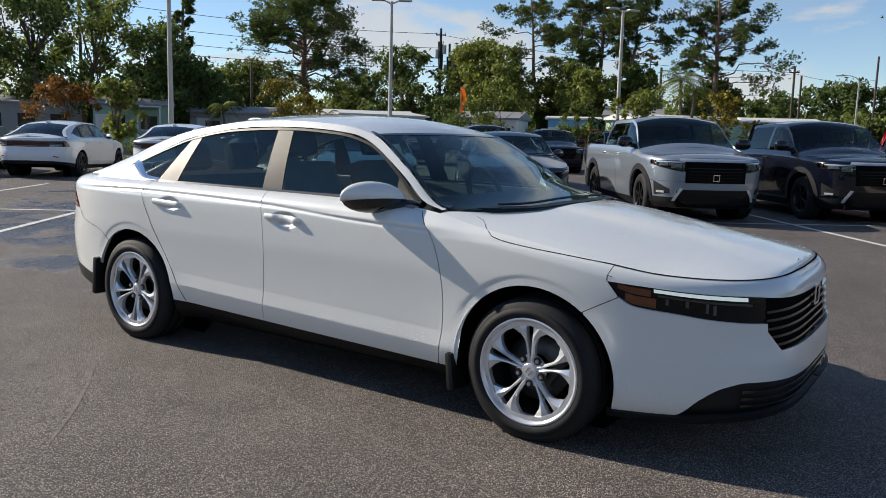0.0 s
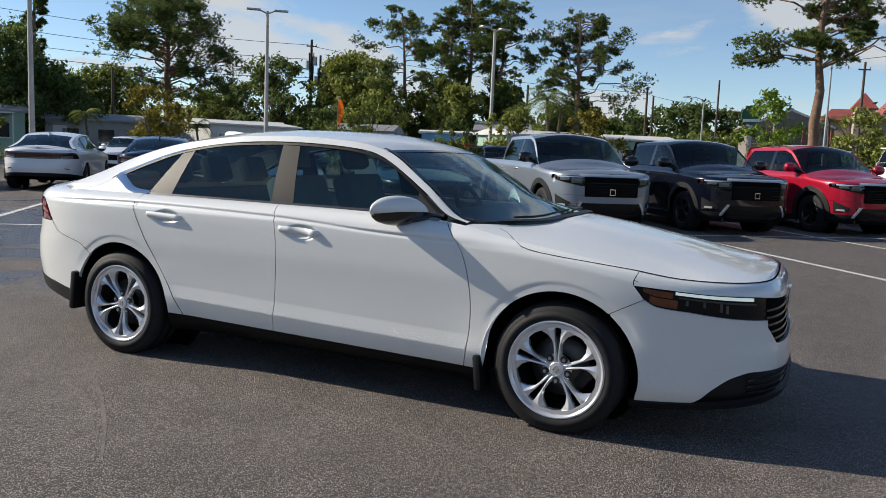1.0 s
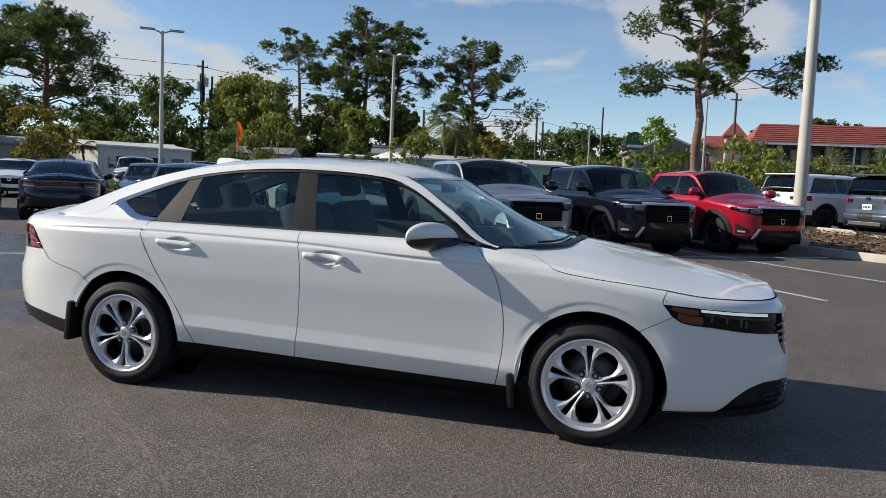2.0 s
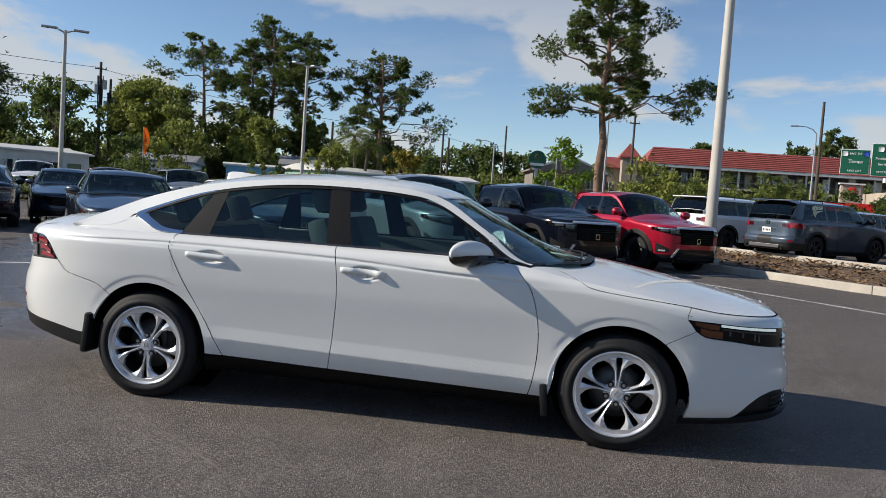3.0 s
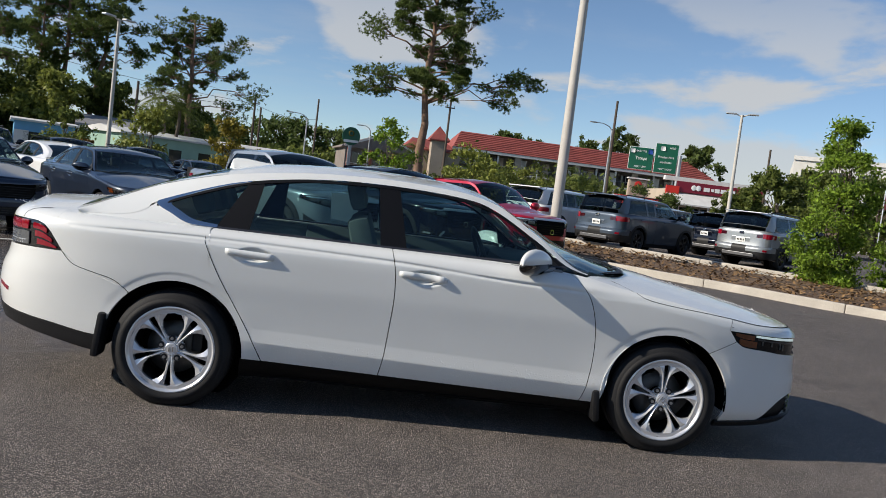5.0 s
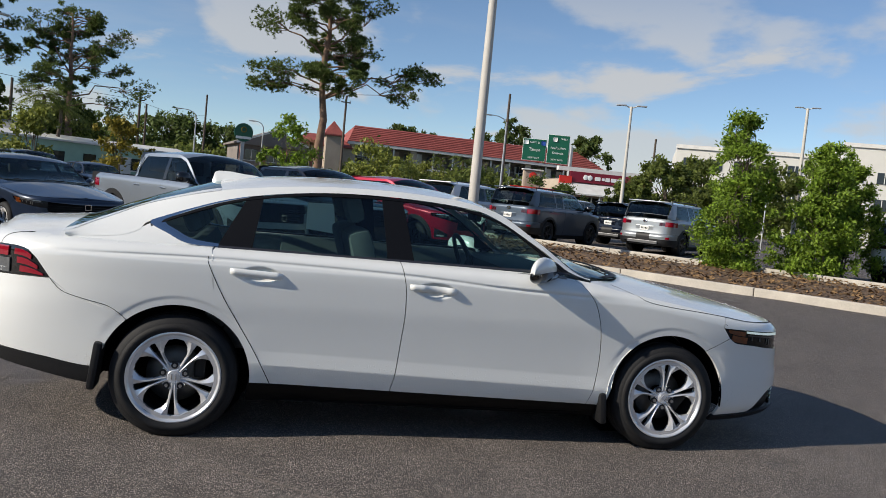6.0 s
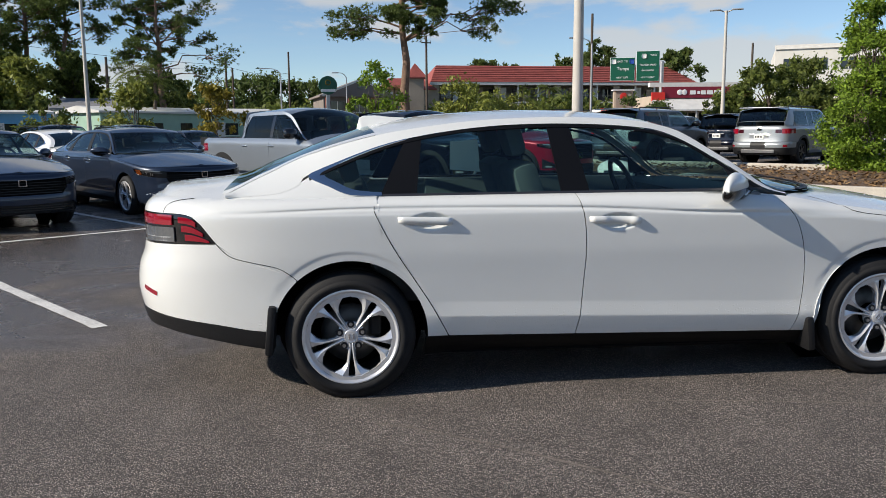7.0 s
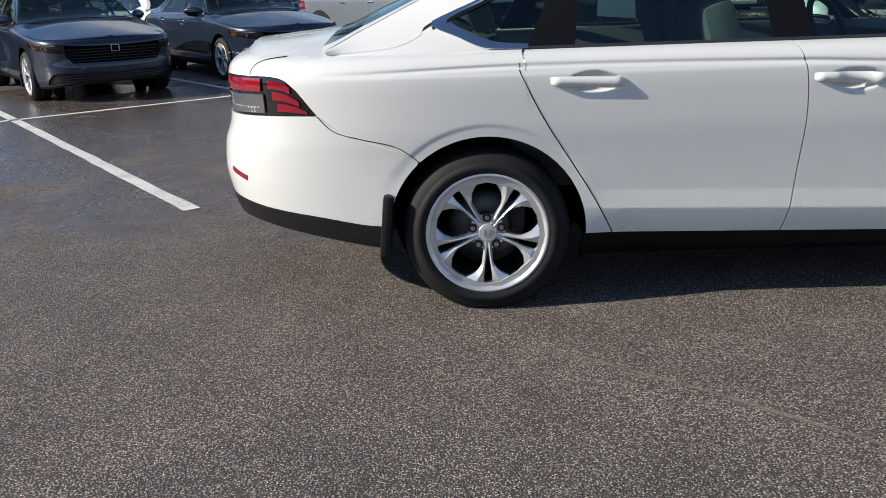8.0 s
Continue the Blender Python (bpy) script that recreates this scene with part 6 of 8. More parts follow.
TRUCK = dict(kind="pickup", wb=3.18, fo=0.97, ro=1.19, hw=0.99, H=1.80, belt=1.20, hood=1.12, R=0.383, rim_r=0.245, category="pickup truck", group="parked pickups")
park(boxy("pickup_truck", "silver-blue crew-cab pickup with black wheels, parked nose out", SILVER_PAINT, **TRUCK), 6.33, -6.92 - 4.15, YAW_NOSE)
park(boxy("pickup_truck", "black crew-cab pickup with chrome grille bar, parked nose out", BLACK_PAINT, **TRUCK), 9.37, -7.2 - 4.15, YAW_NOSE)
park(boxy("pickup_truck", "red crew-cab pickup with black grille, parked beside the kerb", RED_PAINT, **TRUCK), 12.30, -7.26 - 4.15, YAW_NOSE)

navy = sedan("sedan", "dark blue-grey sedan parked nose out on damp asphalt", NAVY_PAINT, hi=False, group="parked sedans")
park(navy, 0.62, -9.03 - 2.83, YAW_NOSE)
for r, f, yaw in ((3.45, -9.27 - 2.83, YAW_NOSE), (0.1, -17.0 - 2.83, YAW_NOSE)):
    park(copy_thing(navy, Matrix()), r, f, yaw)
white = sedan("sedan", "white sedan parked nose away beside others", WHITE_PAINT, hi=False, group="parked sedans", rim_style="multi", trim_alloy=DARK_ALLOY)
park(white, -4.8, -16.3, YAW_NOSE + 180)
for r, f, yaw in ((-7.9, -15.8, YAW_NOSE + 180), (-10.9, -15.5, YAW_NOSE + 180), (4.3, -16.2, YAW_NOSE + 180)):
    park(copy_thing(white, Matrix()), r, f, yaw)
black_sedan = sedan("sedan", "black sedan parked nose away with red tail lamps", BLACK_PAINT, hi=False, group="parked sedans")
park(black_sedan, -2.0, -15.0, YAW_NOSE + 180)

BIG = dict(wb=2.82, fo=0.95, ro=1.07, hw=0.99, H=1.80, belt=1.19, hood=1.12, R=0.375, rim_r=0.25, rails=True, group="parked SUVs")
SMALL = dict(wb=2.70, fo=0.92, ro=1.06, hw=0.93, H=1.68, belt=1.10, hood=1.03, R=0.355, rim_r=0.24, group="parked SUVs", tail="tall", rim_style="multi", arch_trim=True)
park(boxy("suv", "grey-green SUV with roof rails parked tail to the kerb", SAGE_PAINT, **BIG), 19.55, -10.6, YAW_ROW)
silver_suv = boxy("suv", "silver SUV with red tail lamps and white plate", GREY_PAINT, **BIG)
park(silver_suv, 22.9, -7.4, YAW_ROW)
black_suv = boxy("suv", "black SUV with tall red tail lamps", BLACK_PAINT, **SMALL)
park(black_suv, 26.0, -10.4, YAW_ROW)
white_suv = boxy("suv", "white SUV with red tail lamps", WHITE_PAINT, **BIG)
park(white_suv, 22.9, 0.3, YAW_ROW)
park(copy_thing(white_suv, Matrix()), 19.3, -13.7, YAW_ROW)
park(copy_thing(black_suv, Matrix()), 26.5, -13.6, YAW_ROW)
park(copy_thing(black_suv, Matrix()), 7.4, -27.5, YAW_NOSE)
park(copy_thing(black_suv, Matrix()), 10.2, -27.6, YAW_NOSE)
park(copy_thing(silver_suv, Matrix()), 5.0, -29.6, YAW_NOSE)
wine_suv = boxy("suv", "dark wine-red SUV in the back row", WINE_PAINT, **SMALL)
park(wine_suv, 2.5, -32.5, YAW_NOSE)
park(copy_thing(white_suv, Matrix()), -0.3, -38.0, YAW_NOSE)
park(copy_thing(white, Matrix()), -4.6, -30.5, YAW_NOSE)
park(copy_thing(navy, Matrix()), 12.9, -28.2, YAW_NOSE)
park(copy_thing(white_suv, Matrix()), 49.0, -28.6, YAW_ROW)


# ---- trees and shrubs ----
BARK_PINE = mat("pine_bark", (0.20, 0.125, 0.085), rough=0.95, vary=0.35, scale=2.5, fine=0.4, fine_scale=14, bump=0.9, bump_scale=12)
BARK_OAK = mat("oak_bark", (0.11, 0.085, 0.065), rough=0.95, vary=0.3, scale=3, bump=0.8, bump_scale=15)
NEEDLES = island_mat("pine_needles", (0.118, 0.168, 0.052), 0.5, 0.5, 0.08)
DARK_LEAF = island_mat("dark_leaves", (0.105, 0.145, 0.044), 0.5, 0.52)
MID_LEAF = island_mat("green_leaves", (0.135, 0.180, 0.048), 0.5, 0.52, 0.15)
LIGHT_LEAF = island_mat("light_green_leaves", (0.200, 0.245, 0.055), 0.45, 0.35, 0.2)
LIME_LEAF = island_mat("lime_leaves", (0.165, 0.275, 0.036), 0.6, 0.4, 0.2)
YELLOW_LEAF = island_mat("yellowing_leaves", (0.210, 0.190, 0.030), 0.45, 0.3, 0.2)
ORANGE_LEAF = island_mat("rusty_leaves", (0.240, 0.120, 0.030), 0.5, 0.3, 0.1)


def leaf_cloud(verts, faces, rnd, c, rad, n, size, hollow=0.35, aspect=0.45, droop=0.0):
    """Small tilted leaf blades scattered in an uneven ball."""
    for _ in range(n):
        while True:
            d = Vector((rnd.uniform(-1, 1), rnd.uniform(-1, 1), rnd.uniform(-1, 1)))
            if 1e-3 < d.length <= 1:
                break
        d = d.normalized() * min(1.5, abs(rnd.gauss(0.55 + hollow * 0.4, 0.33)))
        p = Vector((c[0] + d.x * rad[0], c[1] + d.y * rad[1], c[2] + d.z * rad[2]))
        u = Vector((rnd.uniform(-1, 1), rnd.uniform(-1, 1), rnd.uniform(-1, 1) - droop)).normalized()
        w = u.cross(Vector((rnd.uniform(-1, 1), rnd.uniform(-1, 1), rnd.uniform(-1, 1)))).normalized()
        s = size * rnd.uniform(0.6, 1.35)
        b = len(verts)
        verts += [p - u * s, p + w * s * aspect, p + u * s, p - w * s * aspect]
        faces.append((b, b + 1, b + 2, b + 3))


def needle_tuft(verts, faces, rnd, c, q, n, length, up=0.35):
    """A dense cushion of needle brushes: each twig end throws a burst of narrow blades outwards and upwards."""
    for _ in range(n):
        o = Vector(c) + Vector((rnd.gauss(0, 0.5), rnd.gauss(0, 0.5), rnd.gauss(0, 0.30))) * q
        axis = (o - Vector(c)).normalized() * 0.7 + Vector((0, 0, up))
        for _ in range(13):
            d = (axis + Vector((rnd.gauss(0, 0.7), rnd.gauss(0, 0.7), rnd.gauss(0, 0.55)))).normalized()
            w = d.cross(Vector((rnd.uniform(-1, 1), rnd.uniform(-1, 1), rnd.uniform(-1, 1)))).normalized() * length * 0.11
            e = o + d * length * rnd.uniform(0.6, 1.1)
            b = len(verts)
            verts += [o - w, o + w, e]
            faces.append((b, b + 1, b + 2))


def limb(bm, pts, r0, r1, seg=7):
    """One tapered, slightly knotty round stem along a chain of points."""
    pts = [Vector(p) for p in pts]
    n = len(pts)
    rings = []
    u = None
    for i, p in enumerate(pts):
        d = (pts[min(i + 1, n - 1)] - pts[max(0, i - 1)]).normalized()
        u = d.orthogonal().normalized() if u is None else (u - d * u.dot(d)).normalized()
        w = d.cross(u)
        r = r0 + (r1 - r0) * i / (n - 1)
        rings.append([bm.verts.new(p + (u * math.cos(2 * math.pi * k / seg) + w * math.sin(2 * math.pi * k / seg)) * r * (1 + 0.09 * math.sin(5.3 * k + 2.1 * i))) for k in range(seg)])
    for p, q in zip(rings, rings[1:]):
        for k in range(seg):
            bm.faces.new((p[k], p[(k + 1) % seg], q[(k + 1) % seg], q[k]))
    bm.faces.new(rings[-1])


def bent(a, b, rnd, wob, n=5):
    a, b = Vector(a), Vector(b)
    out = []
    for i in range(n + 1):
        t = i / n
        k = math.sin(math.pi * t) * wob
        out.append(a.lerp(b, t) + Vector((rnd.uniform(-k, k), rnd.uniform(-k, k), rnd.uniform(-k, k) * 0.5 + k * 0.4)))
    out[0], out[-1] = a, b
    return out


def pine(x, y, h, spread, bare, seed, label, lean=(0, 0), r=0.28, clumps=34, dense=150, leaf=0.26, extra=(), leaves=None, flat=0.72):
    """An old pine: long bare stem, few crooked limbs, needles in separate tufts."""
    rnd = random.Random(seed)
    z0 = rise(x, y)
    tree = thing("pine_tree", label, "tree", "pines")
    tree.matrix_basis = pose(x, y, z0)
    bm = bmesh.new()
    top = Vector((lean[0], lean[1], h * 0.94))
    stem = bent((0, 0, -0.2), top, rnd, 0.25 * spread / 5, 8)
    limb(bm, stem, r, r * 0.22, 10)
    verts, faces = [], []
    f = polyline(*stem)
    heads = []
    for k in range(clumps):
        t = bare + (1 - bare) * ((k + rnd.random()) / clumps) ** 0.85
        p = f(t)
        reach = spread * (0.35 + 0.65 * math.sin(math.pi * min(1, 0.22 + 0.75 * (t - bare) / (1 - bare)))) * rnd.uniform(0.45, 1.0)
        a = rnd.uniform(0, 2 * math.pi)
        e = p + Vector((math.cos(a) * reach, math.sin(a) * reach, rnd.uniform(0.0, 0.35) * reach * (1.2 - (t - bare))))
        heads.append((p, e, rnd.uniform(0.55, 1.15) * spread * 0.19))
    for ex, ey, ez, er, zs in extra:
        base = f(max(bare * 0.9, min(0.95, zs / h)))
        heads.append((base, Vector((ex - x, ey - y, ez - z0)), er))
    for p, e, cr in heads:
        way = bent(p, e, rnd, 0.17 * (e - p).length, 5)
        limb(bm, way, r * 0.21, r * 0.06, 5)
        for j in range(9):
            c = e + Vector((rnd.gauss(0, 0.56), rnd.gauss(0, 0.56), rnd.gauss(0.12, 0.46))) * cr
            if j > 7:
                c = way[rnd.choice((2, 3))] + Vector((rnd.gauss(0, 0.55), rnd.gauss(0, 0.55), rnd.gauss(0.2, 0.35))) * cr
            q = cr * rnd.uniform(0.36, 0.62)
            limb(bm, bent(e.lerp(p, 0.25), c, rnd, 0.12 * cr, 2), r * 0.07, r * 0.035, 4)
            needle_tuft(verts, faces, rnd, c, q, max(6, int(dense * 0.115)), leaf)
    part("trunk", bm, BARK_PINE, tree, smooth=True)
    put("crown", mesh_from("crown", verts, faces, False), leaves or NEEDLES, tree)
    return tree


def broadleaf(x, y, h, spread, seed, label, leaves, name="tree", base=0.25, clumps=30, dense=170, leaf=0.20, r=0.2, stems=1, aspect=0.5, category="tree", group="", crown_r=0.27, ragged=0.2, taper=0.0):
    """A leafy tree or shrub: stems, limbs and many uneven clumps of leaves with gaps between them."""
    rnd = random.Random(seed)
    z0 = rise(x, y)
    tree = thing(name, label, category, group)
    tree.matrix_basis = pose(x, y, z0)
    bm = bmesh.new()
    verts, faces = [], []
    for s in range(stems):
        off = Vector((rnd.uniform(-1, 1), rnd.uniform(-1, 1), 0)) * spread * 0.25 * (stems > 1)
        limb(bm, bent(off * 0.4 + Vector((0, 0, -0.1)), off + Vector((0, 0, h * 0.7)), rnd, 0.05 * h, 5), r / math.sqrt(stems), r * 0.3 / math.sqrt(stems), 7)
    for k in range(clumps):
        a, t = rnd.uniform(0, 2 * math.pi), rnd.random()
        zz = h * (base + (1 - base) * t)
        env = math.sqrt(max(0.02, 1 - ((t - 0.40) / 0.64) ** 2))
        rr = spread * env * math.sqrt(rnd.random()) * (0.9 + ragged * rnd.uniform(-1, 1))
        rr *= 1 - taper * t
        c = Vector((math.cos(a) * rr, math.sin(a) * rr, zz - h * (1 - base) * 0.06))
        cr = spread * crown_r * rnd.uniform(0.6, 1.25) * (1 - 0.6 * taper * t)
        limb(bm, bent((c.x * 0.15, c.y * 0.15, zz * 0.62), c, rnd, 0.06 * h, 3), r * 0.22, r * 0.05, 5)
        leaf_cloud(verts, faces, rnd, c, (cr, cr, cr * 0.8), dense, leaf, 0.25, aspect, 0.15)
    for k in range(int(clumps * 0.7)):
        a, t = rnd.uniform(0, 2 * math.pi), rnd.random()
        env = math.sqrt(max(0.02, 1 - ((t - 0.40) / 0.62) ** 2))
        env *= 1 - taper * t
        c = Vector((math.cos(a) * spread * env, math.sin(a) * spread * env, h * (base + (1 - base) * t)))
        leaf_cloud(verts, faces, rnd, c, (spread * 0.16,) * 3, dense // 4, leaf, 0.1, aspect, 0.1)
    part("trunk", bm, BARK_OAK, tree, smooth=True)
    put("crown", mesh_from("crown", verts, faces, False), leaves, tree)
    return tree


def palm(x, y, h, seed, label, frond=2.0, n=22, leaves=None, r=0.14):
    rnd = random.Random(seed)
    tree = thing("palm_tree", label, "tree", "palms")
    tree.matrix_basis = pose(x, y, rise(x, y))
    bm = bmesh.new()
    limb(bm, bent((0, 0, -0.1), (0, 0, h), rnd, 0.12, 5), r, r * 0.8, 8)
    part("trunk", bm, BARK_OAK, tree, smooth=True)
    verts, faces = [], []
    for k in range(n):
        a, up = 2 * math.pi * k / n + rnd.uniform(-0.2, 0.2), rnd.uniform(-0.3, 1.0)
        d = Vector((math.cos(a), math.sin(a), 0))
        sd = Vector((-math.sin(a), math.cos(a), 0))
        for i in range(14):
            t = i / 13
            p = Vector((0, 0, h)) + d * frond * t * (0.75 + 0.2 * (1 - abs(up))) + Vector((0, 0, frond * (up * t - 0.85 * t * t)))
            w = frond * 0.30 * math.sin(math.pi * (0.12 + 0.85 * t))
            for sg in (-1, 1):
                q = p + sd * sg * w + d * w * 0.5 - Vector((0, 0, w * 0.45))
                b = len(verts)
                verts += [p - d * 0.03, p + d * 0.05, q]
                faces.append((b, b + 1, b + 2))
    put("crown", mesh_from("crown", verts, faces, False), leaves or MID_LEAF, tree)
    return tree


OLD_PINE = "tall old pine with a bare trunk and open tufted crown"
pine(3.86, 50.45, 16.4, 3.9, 0.46, 11, "tall old pine with one long side branch over the lot edge", r=0.36, clumps=32, dense=270, leaf=0.22, extra=((9.5, 50.2, 9.1, 1.25, 7.6), (10.2, 50.4, 9.6, 0.9, 7.6), (8.8, 50.2, 8.2, 0.8, 7.6), (0.5, 50.0, 8.7, 1.2, 8.6), (-0.1, 50.6, 7.7, 0.9, 8.2), (0.3, 50.4, 12.0, 1.2, 10.5), (7.0, 50.4, 13.3, 1.2, 10.5), (6.1, 50.2, 10.6, 1.1, 9.0)))
pine(-53.9, 56.7, 15.6, 6.6, 0.36, 12, OLD_PINE, r=0.45, clumps=54, dense=200, leaf=0.28, extra=((-61.5, 56.7, 11.0, 1.5, 8.5), (-46.6, 56.7, 8.8, 1.5, 7.5), (-46.6, 56.7, 6.2, 1.3, 6.2), (-49.4, 56.7, 11.8, 1.6, 9.5)))
pine(-15.6, 67.5, 14.2, 3.9, 0.48, 13, OLD_PINE, r=0.33, clumps=28, dense=220, leaf=0.22, lean=(-0.5, 0), extra=((-10.9, 67.5, 7.9, 1.25, 7.0), (-12.2, 67.7, 6.2, 1.1, 6.2), (-12.1, 67.3, 12.0, 1.2, 9.0), (-19.1, 67.5, 12.3, 1.1, 9.0), (-19.0, 67.5, 7.3, 0.9, 6.6)))
pine(-30.0, 62.4, 14.6, 3.9, 0.45, 14, OLD_PINE, r=0.26, clumps=24, dense=190, leaf=0.22, lean=(-1.4, 0))
pine(-28.9, 68.1, 14.5, 3.7, 0.48, 15, OLD_PINE, r=0.26, clumps=22, dense=190, leaf=0.22)
pine(-27.2, 68.8, 17.4, 4.6, 0.50, 16, OLD_PINE, r=0.32, clumps=28, dense=200, leaf=0.23)
pine(-25.6, 69.6, 16.2, 4.4, 0.52, 17, OLD_PINE, r=0.28, clumps=25, dense=200, leaf=0.23, lean=(2.2, 0))
pine(-31.9, 95.0, 12.8, 1.3, 0.30, 18, "thin bare-topped conifer far behind the houses", r=0.18, clumps=26, dense=26, leaf=0.25)
pine(-54.6, 42.4, 14.5, 1.5, 0.18, 19, "tall narrow tree wrapped in creeper", r=0.3, clumps=46, dense=120, leaf=0.26, leaves=DARK_LEAF)

OAK = "broad dark evergreen oak behind the homes"
for k, (x, y, h, s, lv) in enumerate(((-47.9, 25.3, 10.5, 5.0, DARK_LEAF), (-49.5, 30.5, 11.0, 4.2, MID_LEAF), (-49.2, 35.0, 9.2, 3.8, DARK_LEAF), (-44.0, 33.2, 6.4, 3.4, DARK_LEAF), (-47.5, 37.6, 6.2, 3.2, DARK_LEAF), (-55.5, 50.5, 7.4, 4.0, MID_LEAF), (-57.5, 46.6, 7.0, 3.6, MID_LEAF), (-51.0, 20.0, 11.0, 5.0, DARK_LEAF), (-38.2, 52.2, 8.5, 3.3, DARK_LEAF), (-50.5, 63.5, 7.6, 3.8, MID_LEAF), (-57.0, 66.0, 7.0, 4.0, MID_LEAF))):
    broadleaf(x, y, h, s, 30 + k, OAK, lv, clumps=34, dense=210, leaf=0.17, r=0.3, ragged=0.6, group="oaks")
for k, (x, y, h, s, lv) in enumerate(((-34.0, 58.0, 9.2, 3.8, LIGHT_LEAF), (-31.0, 56.5, 7.6, 3.0, LIGHT_LEAF), (-36.5, 63.0, 10.0, 3.6, LIGHT_LEAF), (-24.5, 60.0, 6.8, 2.6, LIGHT_LEAF), (-21.8, 64.0, 7.4, 2.6, MID_LEAF), (-17.0, 70.0, 6.4, 3.0, MID_LEAF), (-27.5, 63.0, 7.8, 3.0, MID_LEAF))):
    broadleaf(x, y, h, s, 60 + k, "light green leafy tree among the pines", lv, clumps=44, dense=260, leaf=0.18, r=0.18, group="leafy trees")
palm(-13.0, 52.5, 4.6, 71, "shaggy cabbage palm clump under the pine", 2.3, 30)
palm(-14.3, 53.4, 5.4, 72, "shaggy cabbage palm clump under the pine", 2.4, 30)
palm(-24.0, 71.0, 6.2, 73, "cabbage palm among the trees", 2.4, 24, DARK_LEAF)
palm(-32.0, 27.3, 2.6, 74, "small young palm by the hedge", 1.1, 16, LIGHT_LEAF, 0.08)
palm(-33.3, 37.5, 2.5, 75, "small young palm by the hedge", 1.1, 16, MID_LEAF, 0.08)
palm(24.2, 92.0, 6.0, 76, "palm beside the motel", 2.2, 22)
palm(5.2, 88.0, 6.0, 77, "palm beside the gabled house", 2.0, 22)
SMALL_TREES = (
    (-34.1, 19.2, 3.6, 1.5, ORANGE_LEAF, "small tree with rusty leaves", 12), (-24.6, 15.6, 3.2, 0.95, LIGHT_LEAF, "young green tree in the verge", 12),
    (-31.2, 31.1, 4.2, 1.7, YELLOW_LEAF, "small tree with yellowing leaves", 14), (-35.0, 37.0, 4.0, 1.5, YELLOW_LEAF, "small tree with yellowing leaves", 14),
    (-18.3, 34.6, 4.4, 1.6, LIGHT_LEAF, "small tree with yellow-green leaves", 14), (-21.3, 35.5, 3.6, 1.9, DARK_LEAF, "dark rounded small tree", 14),
    (-15.5, 39.1, 3.3, 1.3, MID_LEAF, "small round shrub by the houses", 12), (-14.2, 38.6, 2.0, 0.6, ORANGE_LEAF, "low rusty shrub by the houses", 8),
    (6.4, 39.3, 3.9, 1.75, LIGHT_LEAF, "small bushy olive-green tree", 16), (1.5, 42.5, 5.0, 1.35, LIME_LEAF, "young bright green tree", 16),
    (-9.8, 33.9, 3.8, 1.4, LIGHT_LEAF, "small open crape tree", 12), (-6.6, 36.7, 3.8, 1.3, YELLOW_LEAF, "small crape tree with yellowing leaves", 12),
    (12.0, 54.3, 4.4, 2.0, LIGHT_LEAF, "bushy olive-green shrub before the motel", 14), (9.0, 55.0, 4.0, 1.6, LIGHT_LEAF, "bushy olive-green shrub before the motel", 12),
    (17.0, 56.5, 3.6, 1.5, LIGHT_LEAF, "bushy olive-green shrub before the motel", 12), (22.8, 60.5, 3.6, 1.4, DARK_LEAF, "dark shrub with red leaves before the motel", 12), (25.6, 60.0, 3.4, 1.6, DARK_LEAF, "dark shrub before the restaurant", 12))
for k, (x, y, h, s, lv, lb, c) in enumerate(SMALL_TREES):
    broadleaf(x, y, h, s, 90 + k, lb, lv, base=0.3, clumps=c, dense=190, leaf=0.105, r=0.07, stems=3, crown_r=0.34, ragged=0.4, group="small trees")

# the shrubs in the island
for k, (r_, f_, h, s) in enumerate(((18.55, -3.2, 4.5, 1.2), (19.6, -1.4, 3.7, 1.15), (21.4, -1.2, 3.5, 1.1), (22.2, 0.9, 3.2, 1.1))):
    p = rf(r_, f_)
    broadleaf(p.x, p.y, h, s, 120 + k, "loose bright green shrub growing in the mulch bed", LIME_LEAF, name="shrub", base=0.04, clumps=64, dense=350, leaf=0.054, r=0.06, stems=6, category="shrub", group="island shrubs", crown_r=0.30, ragged=0.5, aspect=0.42, taper=0.62)
for k, (x, y, h, s) in enumerate(((33.0, 56.5, 6.2, 2.8), (37.5, 58.5, 6.6, 3.0), (29.6, 55.5, 4.4, 2.0), (42.0, 57.0, 6.8, 3.2), (46.5, 55.0, 7.0, 3.4), (34.5, 51.0, 4.2, 2.2))):
    broadleaf(x, y, h, s, 130 + k, "rounded green tree behind the lot", MID_LEAF, clumps=28, dense=180, leaf=0.18, r=0.2, group="leafy trees")


